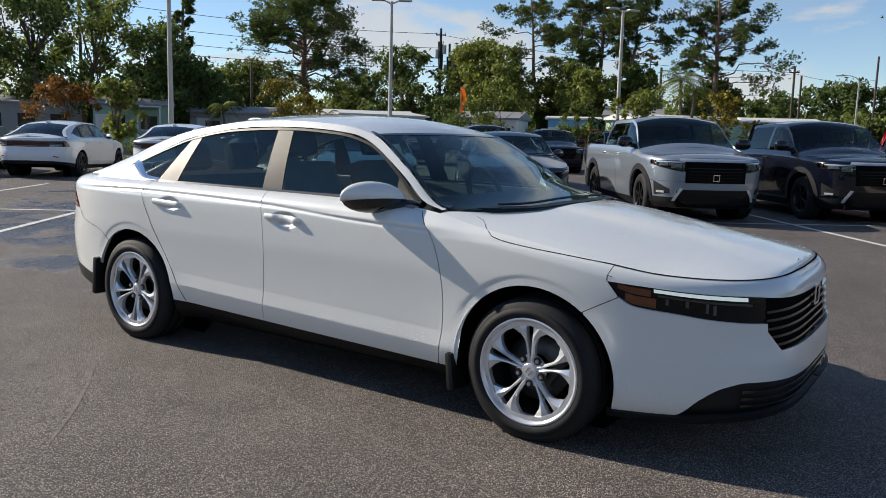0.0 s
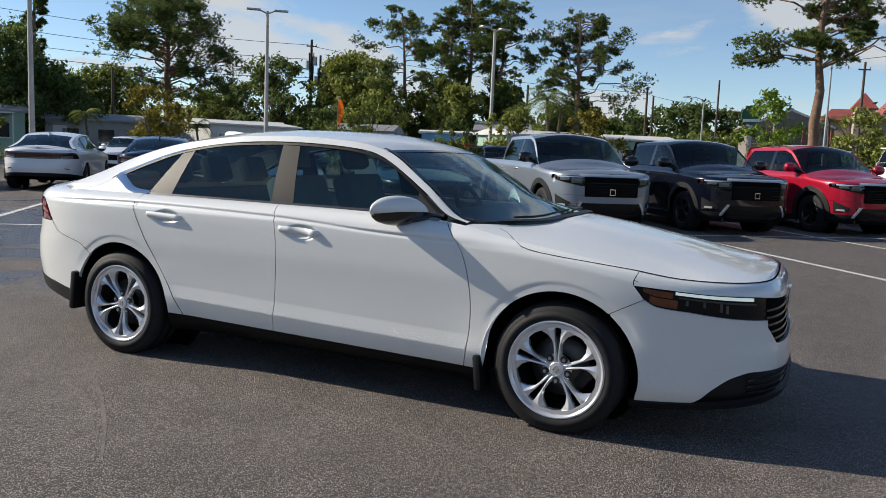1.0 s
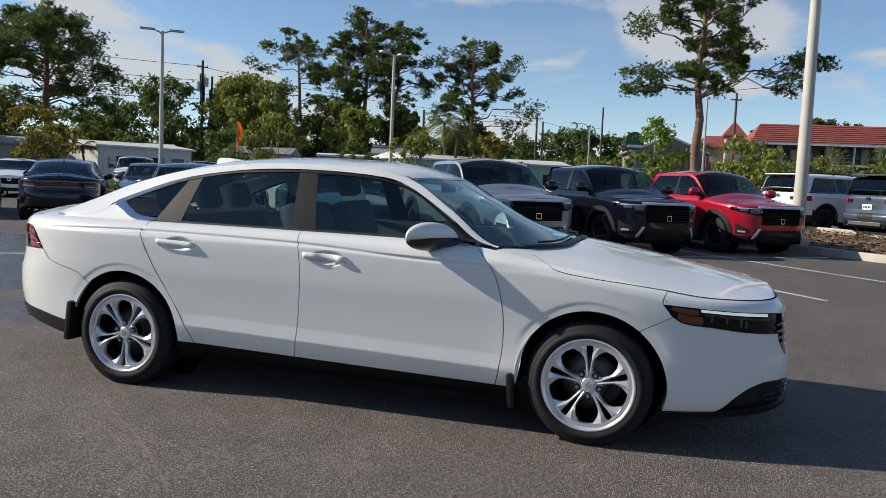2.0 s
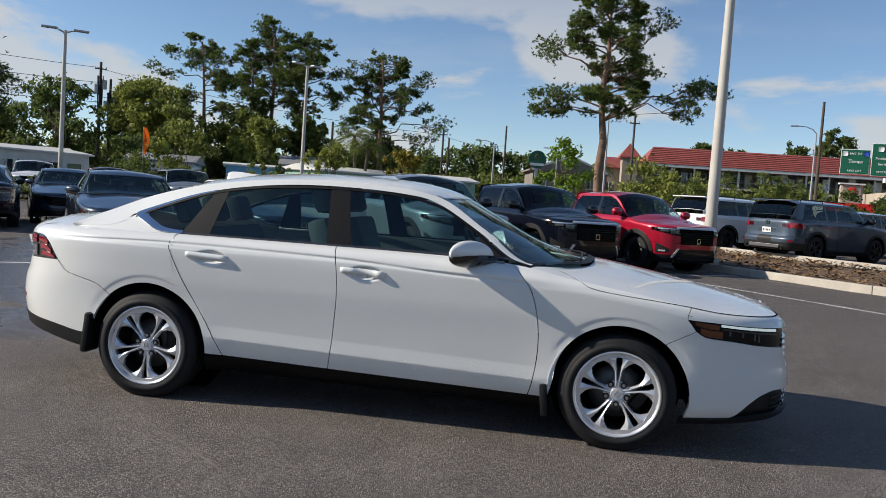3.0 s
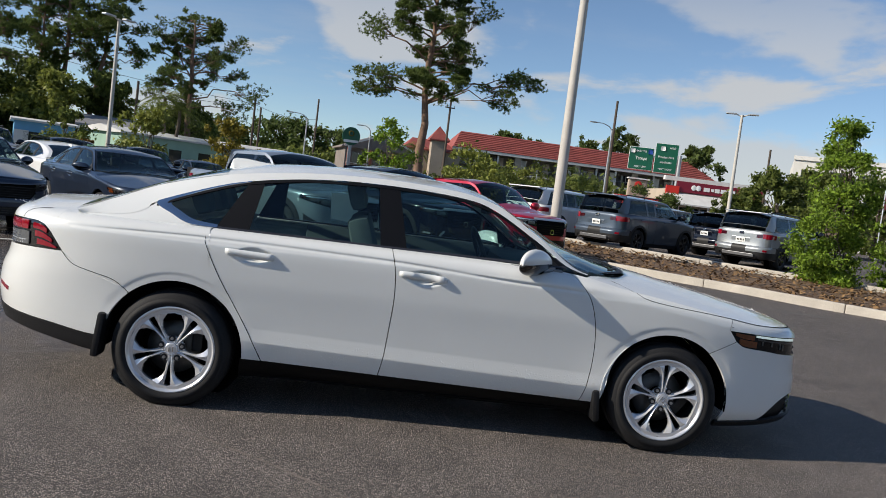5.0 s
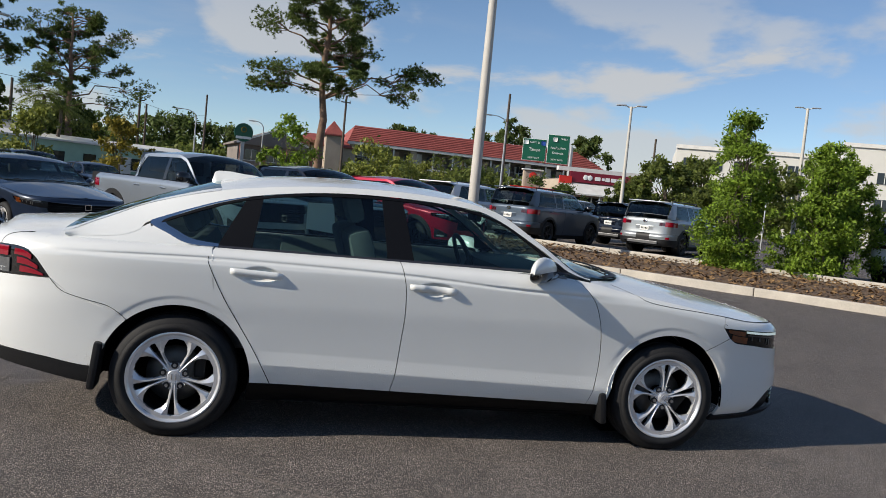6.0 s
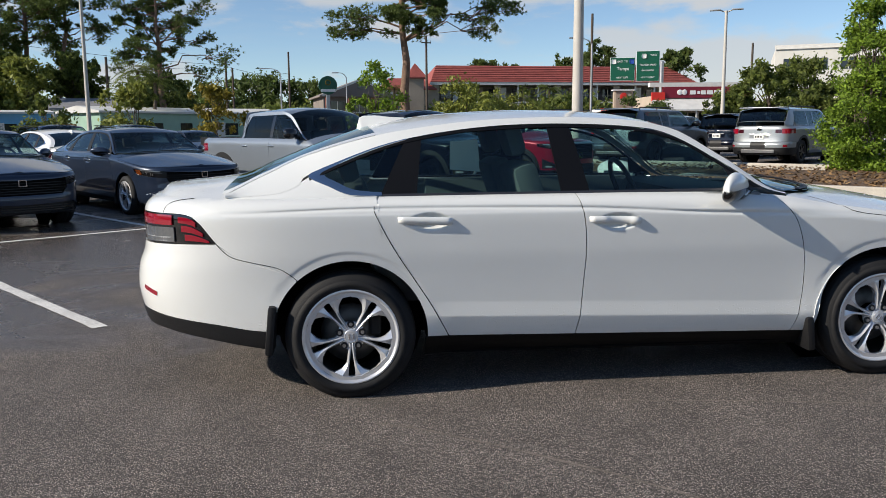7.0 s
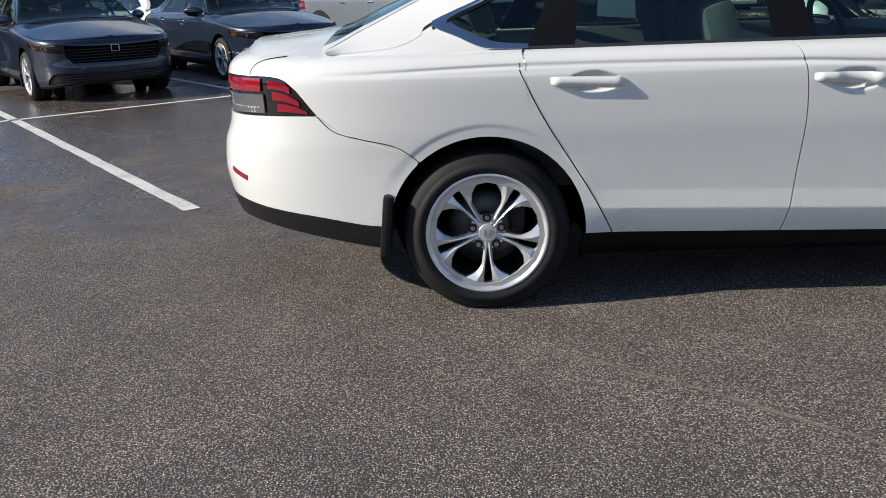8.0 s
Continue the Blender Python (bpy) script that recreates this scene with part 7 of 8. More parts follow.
def treeline():
    """Far woods along the horizon, with an added belt out of view."""
    rnd = random.Random(8)
    verts, faces = [], []
    def clump(x, y, h, s):
        for k in range(9):
            c = (x + rnd.uniform(-s, s), y + rnd.uniform(-s, s), h * rnd.uniform(0.2, 0.85))
            leaf_cloud(verts, faces, rnd, c, (s * 0.6, s * 0.6, h * 0.28), 95, 0.34, 0.2, 0.6)
    for k in range(150):
        a = radians(-74 + 125 * (k + rnd.random()) / 150)
        d = rnd.uniform(92, 150)
        clump(2 + math.sin(a) * d, -5 + math.cos(a) * d, rnd.uniform(3.6, 6.4) * d / 110, rnd.uniform(2.6, 4.6))
    # unseen belt behind the viewer, added to darken reflections in paint and glass
    for k in range(120):
        a = radians(52 + 233 * (k + rnd.random()) / 120)
        d = rnd.uniform(60, 85)
        x, y, h, s = 2 + math.sin(a) * d, -5 + math.cos(a) * d, rnd.uniform(4.5, 7), rnd.uniform(3, 5)
        for _ in range(8):
            c = (x + rnd.uniform(-s, s), y + rnd.uniform(-s, s), h * rnd.uniform(0.15, 0.8))
            leaf_cloud(verts, faces, rnd, c, (s * 0.7, s * 0.7, h * 0.3), 40, 0.85, 0.2, 0.6)
    tagged(put("far_woods", mesh_from("far_woods", verts, faces, False), MID_LEAF), "far line of green woods along the horizon, with an unseen belt added for reflections", "woods", kind="stuff")


treeline()
for k, (x, y, h, s) in enumerate(((-13.3, 114.4, 9.0, 6.0), (-6.0, 117.0, 8.4, 5.0), (-20.0, 112.0, 8.0, 5.0), (36.0, 131.0, 13.4, 3.0), (42.0, 129.0, 15.6, 3.4), (50.5, 116.0, 13.2, 3.4), (23.0, 134.0, 13.0, 3.4), (28.5, 134.0, 12.6, 3.0))):
    broadleaf(x, y, h, s, 160 + k, "far rounded tree crown beyond the buildings", DARK_LEAF, clumps=30, dense=170, leaf=0.30, r=0.3, base=0.45 if h > 12 else 0.1, group="far trees")


def hedge(x0, y0, x1, y1, h, w, seed, leaves=None):
    rnd = random.Random(seed)
    verts, faces = [], []
    a, b = Vector((x0, y0, 0)), Vector((x1, y1, 0))
    n = int((b - a).length / 0.4)
    for i in range(n):
        p = a.lerp(b, i / n)
        leaf_cloud(verts, faces, rnd, (p.x, p.y, h * 0.5), (w, w, h * 0.55), 60, 0.09, 0.2, 0.5)
    tagged(put("hedge", mesh_from("hedge", verts, faces, False), leaves or MID_LEAF), "clipped green hedge along the lot edge", "hedge", kind="stuff")


hedge(-26, 16, -16, 37, 0.9, 0.5, 5)
hedge(-14, 38, 8, 41, 0.8, 0.5, 6)
hedge(-31, 10, -26, 16, 0.9, 0.5, 7)

# ---- lamp posts, utility poles, wires ----
POLE_PAINT = mat("pole_concrete", (0.50, 0.475, 0.43), rough=0.6, vary=0.12, scale=1.5, fine=0.06, fine_scale=30)
POLE_WOOD = mat("pole_wood", (0.085, 0.065, 0.05), rough=0.9, vary=0.3, scale=2, bump=0.5, bump_scale=20)
GALV = mat("galvanised_steel", (0.42, 0.43, 0.44), rough=0.45, metal=0.6, vary=0.12, scale=2)


def lamp_post(x, y, h, r=0.13, yaw=0, arms=2, label="pale lamp post with two flat lamp heads"):
    post = thing("street_lamp", label, "lamp post", "lot lamps")
    post.matrix_basis = pose(x, y, rise(x, y), 0, 0, yaw)
    bm = bmesh.new()
    rod(bm, (0, 0, 0), (0, 0, h), r, r * 0.62, 14)
    part("pole", bm, POLE_PAINT, post, smooth=True)
    bm = bmesh.new()
    rod(bm, (0, 0, -0.05), (0, 0, 0.28), r * 1.9, r * 1.8, 16)
    part("footing", bm, CONCRETE, post, smooth=True)
    for sg in (-1, 1)[:arms]:
        bm = bmesh.new()
        rod(bm, (0, 0, h - 0.12), (sg * 0.35, 0, h + 0.02), 0.045, 0.04, 8)
        arm = part("arm", bm, POLE_PAINT, post, smooth=True)
        bm = bmesh.new()
        box(bm, sg * 0.72, 0, h + 0.06, 0.74, 0.34, 0.09, bevel=0.03)
        part("lamp_head", bm, GALV, arm, smooth=True)
    return post


lamp_post(-26.0, 19.2, 9.0, 0.13, 50)
lamp_post(-23.15, 31.36, 8.35, 0.13, 38)
lamp_post(-14.2, 41.8, 8.75, 0.13, 60)
lamp_post(5.9, 15.75, 9.2, 0.155, 60, label="tall pale lamp post standing in the mulch bed")
lamp_post(25.75, 49.06, 9.05, 0.15, -25)
lamp_post(47.6, 59.2, 12.4, 0.2, -30)


def utility_pole(x, y, h, r=0.14, arm=True, gear=False, yaw=20, label="dark wooden utility pole with wires"):
    p = thing("utility_pole", label, "utility pole", "utility poles")
    p.matrix_basis = pose(x, y, 0, 0, 0, yaw)
    bm = bmesh.new()
    rod(bm, (0, 0, 0), (0, 0, h), r, r * 0.7, 10)
    part("pole", bm, POLE_WOOD, p, smooth=True)
    if arm:
        bm = bmesh.new()
        box(bm, 0, 0.02, h - 0.6, 0.95, 0.09, 0.10)
        a = part("cross_arm", bm, POLE_WOOD, p)
        for sx in (-0.42, 0.0, 0.42):
            bm = bmesh.new()
            rod(bm, (sx, 0.02, h - 0.56), (sx, 0.02, h - 0.38), 0.04, 0.03, 8)
            part("insulator", bm, GALV, a)
    if gear:
        for sx, sz in ((0.32, h - 1.9), (-0.32, h - 2.3)):
            bm = bmesh.new()
            rod(bm, (sx, 0, sz - 0.45), (sx, 0, sz + 0.35), 0.22, seg=12)
            part("transformer", bm, GALV, p, smooth=True)
        for k in range(7):
            a = k * 0.9
            bm = bmesh.new()
            rod(bm, (0.18 * math.cos(a), 0.18 * math.sin(a), h - 4.2), (0.24 * math.cos(a + 0.4), 0.24 * math.sin(a + 0.4), h - 1.2), 0.035, seg=5)
            part("cable", bm, BLACK_PLASTIC, p)
    return p


utility_pole(-39.65, 60.1, 11.2, 0.16, True, True, 30)
utility_pole(-38.9, 60.5, 9.8, 0.15, False, True, 30)
utility_pole(-55.0, 33.0, 11.5, 0.16, True)
utility_pole(-7.7, 104.5, 11.7, 0.16, False)
utility_pole(-12.8, 83.9, 9.0, 0.15, True)
utility_pole(-12.2, 84.4, 8.1, 0.14, False)
utility_pole(27.5, 85.8, 14.2, 0.2, False)
utility_pole(41.1, 75.0, 9.9, 0.15, False)
utility_pole(-18.6, 61.4, 7.2, 0.14, False)
utility_pole(7.1, 69.3, 9.8, 0.13, True)
utility_pole(-43.5, 40.0, 6.5, 0.12, False)


def cobra(x, y, h, reach, yaw):
    p = thing("street_lamp", "grey steel street lamp with one curved arm", "lamp post", "street lamps")
    p.matrix_basis = pose(x, y, 0, 0, 0, yaw)
    bm = bmesh.new()
    rod(bm, (0, 0, 0), (0, 0, h - 0.5), 0.11, 0.07, 10)
    part("pole", bm, GALV, p, smooth=True)
    bm = bmesh.new()
    limb(bm, [Vector((0, 0, h - 0.55)), Vector((reach * 0.2, 0, h - 0.2)), Vector((reach * 0.55, 0, h)), Vector((reach, 0, h + 0.05))], 0.05, 0.035, 7)
    part("arm", bm, GALV, p, smooth=True)
    bm = bmesh.new()
    box(bm, reach + 0.3, 0, h + 0.03, 0.7, 0.26, 0.12, bevel=0.04)
    part("lamp_head", bm, GALV, p, smooth=True)


cobra(-7.6, 89.5, 8.4, 1.6, 180)
cobra(23.2, 71.6, 9.9, 1.6, 180)
cobra(4.6, 63.5, 11.0, 2.2, 0)
cobra(-0.2, 90.5, 8.0, 1.0, 180)


def wire(a, b, sag, r=0.014):
    cu = bpy.data.curves.new("power_line", "CURVE")
    cu.dimensions = "3D"
    cu.bevel_depth = r
    sp = cu.splines.new("POLY")
    n = 16
    sp.points.add(n)
    a, b = Vector(a), Vector(b)
    for i in range(n + 1):
        t = i / n
        p = a.lerp(b, t)
        sp.points[i].co = (p.x, p.y, p.z - sag * 4 * t * (1 - t), 1)
    cu.materials.append(BLACK_PLASTIC)
    tagged(new("power_line", cu), "thin black overhead wire between poles", "cable", "power lines")


for k, (za, zb) in enumerate(((10.7, 11.0), (9.4, 9.6), (8.4, 8.5), (7.7, 7.6))):
    wire((-39.6, 60.1, za), (-55.0, 33.0, zb), 0.5, 0.02)
    wire((-55.0, 33.0, zb), (-78.0, -8.0, zb), 0.8, 0.02)
for za in (10.6, 8.2, 7.6):
    wire((-39.6, 60.1, za), (-12.8, 83.9, za - 2.2), 0.7, 0.018)
wire((-12.8, 83.9, 8.3), (-7.7, 104.5, 9.0), 0.5, 0.018)
wire((-12.8, 83.9, 8.3), (-18.6, 61.4, 7.0), 0.5, 0.018)

# ---- buildings ----
ROOF_RED = mat("red_roof_tile", (0.29, 0.070, 0.058), rough=0.75, vary=0.25, scale=0.8, fine=0.25, fine_scale=6, bump=0.5, bump_scale=5)
STUCCO_TAN = mat("tan_stucco", (0.40, 0.33, 0.26), rough=0.9, vary=0.12, scale=0.6, fine=0.08, fine_scale=12)
STUCCO_GREY = mat("taupe_stucco", (0.22, 0.19, 0.17), rough=0.9, vary=0.12, scale=0.6)
TRIM_WHITE = mat("white_trim", (0.72, 0.70, 0.66), rough=0.6, vary=0.08, scale=2)
WIN_DARK = mat("dark_window", (0.02, 0.024, 0.03), rough=0.08, coat=0.5)
BRICK_RED = mat("brick_red_paint", (0.30, 0.10, 0.07), rough=0.85, vary=0.15, scale=2)
SIDING_WHITE = mat("white_siding", (0.62, 0.62, 0.60), rough=0.65, vary=0.1, scale=1.5)
SIDING_GREY = mat("grey_siding", (0.33, 0.33, 0.32), rough=0.7, vary=0.1, scale=1.5)
SIDING_GREEN = mat("mint_siding", (0.30, 0.46, 0.36), rough=0.65, vary=0.12, scale=1.2)
SIDING_BLUE = mat("blue_siding", (0.13, 0.36, 0.58), rough=0.6, vary=0.1, scale=1.5)
ROOF_GREY = mat("grey_shingle", (0.22, 0.22, 0.23), rough=0.85, vary=0.2, scale=2)
OFFICE_WHITE = mat("office_panel", (0.68, 0.66, 0.61), rough=0.7, vary=0.06, scale=0.5)
SIGN_GREEN = mat("sign_green", (0.005, 0.10, 0.055), rough=0.35)
SIGN_WHITE = mat("sign_white", (0.82, 0.82, 0.80), rough=0.4)
SIGN_BLUE = mat("shield_blue", (0.03, 0.10, 0.42), rough=0.4)
MAROON = mat("maroon_panel", (0.20, 0.012, 0.03), rough=0.5)
BRIGHT_RED = mat("bright_red", (0.62, 0.03, 0.02), rough=0.5)
ORANGE = island_mat("orange_cloth", (0.92, 0.17, 0.02), 0.03, 0.55)


def frame_of(x, y, yaw, z=0.0):
    return pose(x, y, z, 0, 0, yaw)


def bx(name, parent, material, cx, cy, cz, sx, sy, sz, label="", bevel=0.0):
    bm = bmesh.new()
    box(bm, cx, cy, cz, sx, sy, sz, bevel=bevel)
    return part(name, bm, material, parent, label)


def gable(name, parent, material, x0, x1, y0, y1, z0, z1, ridge="x", over=0.4, thick=0.18, hip=0.0):
    """A pitched roof with eaves; hip draws the ridge's ends in."""
    bm = bmesh.new()
    x0, x1, y0, y1 = x0 - over, x1 + over, y0 - over, y1 + over
    if ridge == "x":
        ym = (y0 + y1) / 2
        pts = [(x0, y0, z0), (x1, y0, z0), (x1, y1, z0), (x0, y1, z0), (x0 + hip, ym, z1), (x1 - hip, ym, z1)]
        fs = [(0, 1, 5, 4), (2, 3, 4, 5), (1, 2, 5), (3, 0, 4)]
    else:
        xm = (x0 + x1) / 2
        pts = [(x0, y0, z0), (x1, y0, z0), (x1, y1, z0), (x0, y1, z0), (xm, y0 + hip, z1), (xm, y1 - hip, z1)]
        fs = [(1, 2, 5, 4), (3, 0, 4, 5), (0, 1, 4), (2, 3, 5)]
    vs = [bm.verts.new(p) for p in pts]
    lo = [bm.verts.new((p[0], p[1], p[2] - thick)) for p in pts[:4]]
    for f in fs:
        bm.faces.new([vs[i] for i in f])
    for i in range(4):
        j = (i + 1) % 4
        bm.faces.new((vs[i], lo[i], lo[j], vs[j]))
    bm.faces.new(lo)
    return part(name, bm, material, parent)


def motel():
    b = thing("motel", "long three-storey motel with open balconies and red tile roof", "building")
    b.matrix_basis = frame_of(11.5, 106.7, 4.9)
    L, D, st = 39.0, 11.0, 2.55
    bx("wall", b, STUCCO_GREY, L / 2, D / 2 + 1.6, 3.9, L, D - 1.6, 7.8)
    for k in range(1, 4):
        bx("balcony_slab", b, TRIM_WHITE, L / 2, 0.8, k * st + 0.05, L, 1.9, 0.22)
    for k in range(14):
        bx("post", b, TRIM_WHITE if k % 3 else STUCCO_TAN, 0.4 + k * (L - 0.8) / 13, -0.02, 3.8, 0.20 if k % 3 else 0.9, 0.22, 7.6)
    for k in range(3):
        rail = bx("balcony_rail", b, SIDING_GREY, L / 2, -0.06, k * st + 0.95, L, 0.05, 0.06)
        for i in range(24):
            bx("baluster", rail, GALV, 0.8 + i * (L - 1.6) / 23, -0.06, k * st + 0.55, 0.05, 0.04, 0.75)
        for i in range(11):
            w = bx("window", b, WIN_DARK, 2.2 + i * 3.42, 1.56, k * st + 1.3, 1.5, 0.08, 1.25)
            bx("window_frame", w, TRIM_WHITE, 2.2 + i * 3.42, 1.50, k * st + 1.3, 0.07, 0.06, 1.25)
            bx("door", b, STUCCO_TAN if i % 2 else SIDING_WHITE, 3.6 + i * 3.42, 1.55, k * st + 1.15, 0.9, 0.08, 2.05)
    bx("fascia", b, TRIM_WHITE, L / 2, -0.35, 7.72, L + 0.8, 0.14, 0.36)
    gable("roof", b, ROOF_RED, 0, L, 0, D, 7.9, 10.6, hip=2.0)
    for i in range(9):
        t = i / 9
        bx("roof_course", b, ROOF_RED, L / 2, -0.4 + t * (D / 2 + 0.4), 7.96 + t * 2.7, L + 0.6 - 3.6 * t, 0.10, 0.07)
    # lower wing with the small tower
    bx("wing_wall", b, STUCCO_TAN, -3.4, 3.0, 3.5, 6.8, 7.0, 7.0)
    gable("wing_roof", b, ROOF_RED, -6.8, 0.0, -0.5, 6.5, 7.0, 8.6, hip=1.5)
    for i in range(2):
        for k in range(2):
            w = bx("window", b, WIN_DARK, -5.0 + i * 3.0, -0.52, 1.6 + k * 2.7, 1.4, 0.08, 1.3)
            bx("window_frame", w, TRIM_WHITE, -5.0 + i * 3.0, -0.58, 1.6 + k * 2.7, 0.07, 0.05, 1.3)
    bx("tower", b, STUCCO_TAN, -2.7, -1.6, 4.2, 2.0, 2.0, 8.4)
    gable("tower_roof", b, ROOF_RED, -3.7, -1.7, -2.6, -0.6, 8.4, 10.3, hip=1.4)
    return b


motel()


def gabled_house():
    b = thing("gabled_house", "taupe gabled building with a balcony and brick-red rails", "building")
    b.matrix_basis = frame_of(-2.9, 91.0, 10)
    bx("wall", b, STUCCO_GREY, 4.3, 4.5, 2.8, 8.6, 9.0, 5.6)
    gable("roof", b, STUCCO_GREY, 0, 8.6, 0, 9, 5.5, 7.4, ridge="y", over=0.5)
    for sx, rot in ((2.15, 22), (6.45, -22)):
        bm = bmesh.new()
        box(bm, 0, 0, 0, 5.1, 0.12, 0.22, Matrix.Translation((sx, -0.52, 6.42)) @ Matrix.Rotation(radians(-rot), 4, "Y"))
        part("barge_board", bm, TRIM_WHITE, b)
    bx("balcony", b, STUCCO_TAN, 4.3, -0.6, 2.6, 8.6, 1.2, 0.2)
    bx("rail_wall", b, BRICK_RED, 4.3, -1.2, 1.7, 8.6, 0.14, 1.0)
    for x in (0.2, 2.9, 5.6, 8.4):
        bx("post", b, BRICK_RED, x, -1.2, 2.6, 0.3, 0.25, 5.2)
    bx("rail", b, TRIM_WHITE, 4.3, -1.2, 3.5, 8.6, 0.08, 0.08)
    for x in (1.6, 4.2, 6.9):
        for z in (1.5, 4.2):
            w = bx("window", b, WIN_DARK, x, -0.05, z, 1.5, 0.1, 1.2)
            bx("window_frame", w, TRIM_WHITE, x, -0.12, z, 0.07, 0.05, 1.2)
    bx("gable_vent", b, WIN_DARK, 4.3, -0.53, 6.5, 0.7, 0.06, 0.5)


gabled_house()


def restaurant():
    b = thing("restaurant", "low restaurant with maroon sign band and white canopy", "building")
    b.matrix_basis = frame_of(32.6, 79.4, -4)
    bx("wall", b, STUCCO_TAN, 5.2, 5, 2.4, 11.0, 10, 4.8)
    bx("sign_band", b, MAROON, 5.4, -0.28, 5.15, 9.4, 0.5, 1.15, "maroon sign band with plain bars")
    bx("parapet", b, TRIM_WHITE, 5.0, -0.1, 5.95, 11.4, 0.7, 0.45)
    can = bmesh.new()
    vs = [can.verts.new(p) for p in ((-0.4, -0.3, 4.5), (11.2, -0.3, 4.5), (11.6, -2.6, 3.3), (-0.8, -2.6, 3.3), (-0.4, -0.3, 4.35), (11.2, -0.3, 4.35), (11.6, -2.6, 3.15), (-0.8, -2.6, 3.15))]
    for f in ((0, 3, 2, 1), (4, 5, 6, 7), (3, 7, 6, 2), (0, 4, 7, 3), (1, 2, 6, 5)):
        can.faces.new([vs[i] for i in f])
    part("canopy", can, SIDING_WHITE, b)
    for i in range(9):
        w = bx("window", b, WIN_DARK, 0.7 + i * 1.15, -0.05, 1.9, 0.95, 0.1, 2.1)
        bx("window_frame", w, TRIM_WHITE, 1.27 + i * 1.15, -0.12, 1.9, 0.14, 0.08, 2.3)
    for i in range(7):
        bx("post", b, TRIM_WHITE, 0.0 + i * 1.85, -2.4, 1.6, 0.14, 0.14, 3.2)
    for i, (x, w_) in enumerate(((3.9, 0.62), (4.55, 0.30), (5.05, 0.5), (5.75, 0.62), (6.6, 0.8))):
        bx("sign_bar", b, SIGN_WHITE, x, -0.56, 5.12, w_, 0.05, 0.42 if i != 1 else 0.3)
    for x in (2.5, 3.0):
        bm = bmesh.new()
        bmesh.ops.create_icosphere(bm, subdivisions=2, radius=0.3, matrix=Matrix.Translation((x, -0.56, 5.15)) @ Matrix.Diagonal((1, 0.2, 1, 1)))
        part("emblem", bm, SIGN_WHITE, b)
    # tan end block with a red emblem and red awning
    bx("end_block", b, TRIM_WHITE, -3.2, 2.5, 1.75, 5.0, 7, 3.5)
    bx("end_front", b, STUCCO_TAN, -3.8, -1.2, 2.65, 2.1, 0.6, 5.3, bevel=0.25)
    bx("end_coping", b, TRIM_WHITE, -3.8, -1.25, 5.37, 2.3, 0.8, 0.14)
    bm = bmesh.new()
    bmesh.ops.create_icosphere(bm, subdivisions=2, radius=0.42, matrix=Matrix.Translation((-3.8, -1.55, 4.7)) @ Matrix.Diagonal((1, 0.12, 1, 1)))
    part("emblem", bm, BRIGHT_RED, b)
    aw = bmesh.new()
    vs = [aw.verts.new(p) for p in ((-6.2, -1.5, 3.5), (-1.2, -1.5, 3.5), (-0.8, -3.4, 2.6), (-6.6, -3.4, 2.6))]
    aw.faces.new(vs)
    bmesh.ops.solidify(aw, geom=aw.faces[:], thickness=0.12)
    part("awning", aw, BRIGHT_RED, b)
    bx("red_panel", b, BRIGHT_RED, 0.2, -0.5, 4.7, 1.4, 0.3, 0.9)


restaurant()


def office():
    b = thing("office_building", "large white flat-roofed office block beyond the trees", "building")
    b.matrix_basis = frame_of(52.6, 91.5, -27)
    for x0, w, h in ((0, 20, 11.0), (20, 34, 12.8)):
        bx("wall", b, OFFICE_WHITE, x0 + w / 2, 10, h / 2, w, 20, h)
        bx("parapet", b, TRIM_WHITE, x0 + w / 2, -0.06, h + 0.1, w + 0.2, 0.3, 0.5)
        for i in range(int(w / 3.2)):
            for k in range(3):
                win = bx("window", b, WIN_DARK, x0 + 1.8 + i * 3.2, -0.03, 2.4 + k * 3.3, 1.7, 0.12, 1.4)
                bx("window_frame", win, TRIM_WHITE, x0 + 1.8 + i * 3.2, -0.10, 2.4 + k * 3.3, 0.08, 0.06, 1.4)


office()


def home(x, y, yaw, L, D, h, siding, label, roof=None, ridge=0.7, pitch="x", windows=3, awning=False):
    b = thing("mobile_home", label, "house", "mobile homes")
    b.matrix_basis = frame_of(x, y, yaw)
    bx("wall", b, siding, L / 2, D / 2, h / 2, L, D, h)
    gable("roof", b, roof or SIDING_WHITE, 0, L, 0, D, h + 0.05, h + ridge, ridge=pitch, over=0.25, thick=0.12)
    for i in range(windows):
        w = bx("window", b, WIN_DARK, (i + 0.7) * L / (windows + 0.4), -0.02, h * 0.58, 1.0, 0.06, 0.85)
        bx("window_frame", w, TRIM_WHITE, (i + 0.7) * L / (windows + 0.4), -0.05, h * 0.58 - 0.46, 1.16, 0.07, 0.08)
    bx("door", b, TRIM_WHITE, L * 0.12, -0.02, 1.05, 0.85, 0.06, 2.0)
    if awning:
        bx("awning", b, SIDING_WHITE, L * 0.55, -1.2, h - 0.15, L * 0.6, 2.4, 0.08)
        for i in range(3):
            bx("awning_post", b, TRIM_WHITE, L * (0.27 + 0.28 * i), -2.3, (h - 0.2) / 2, 0.07, 0.07, h - 0.2)


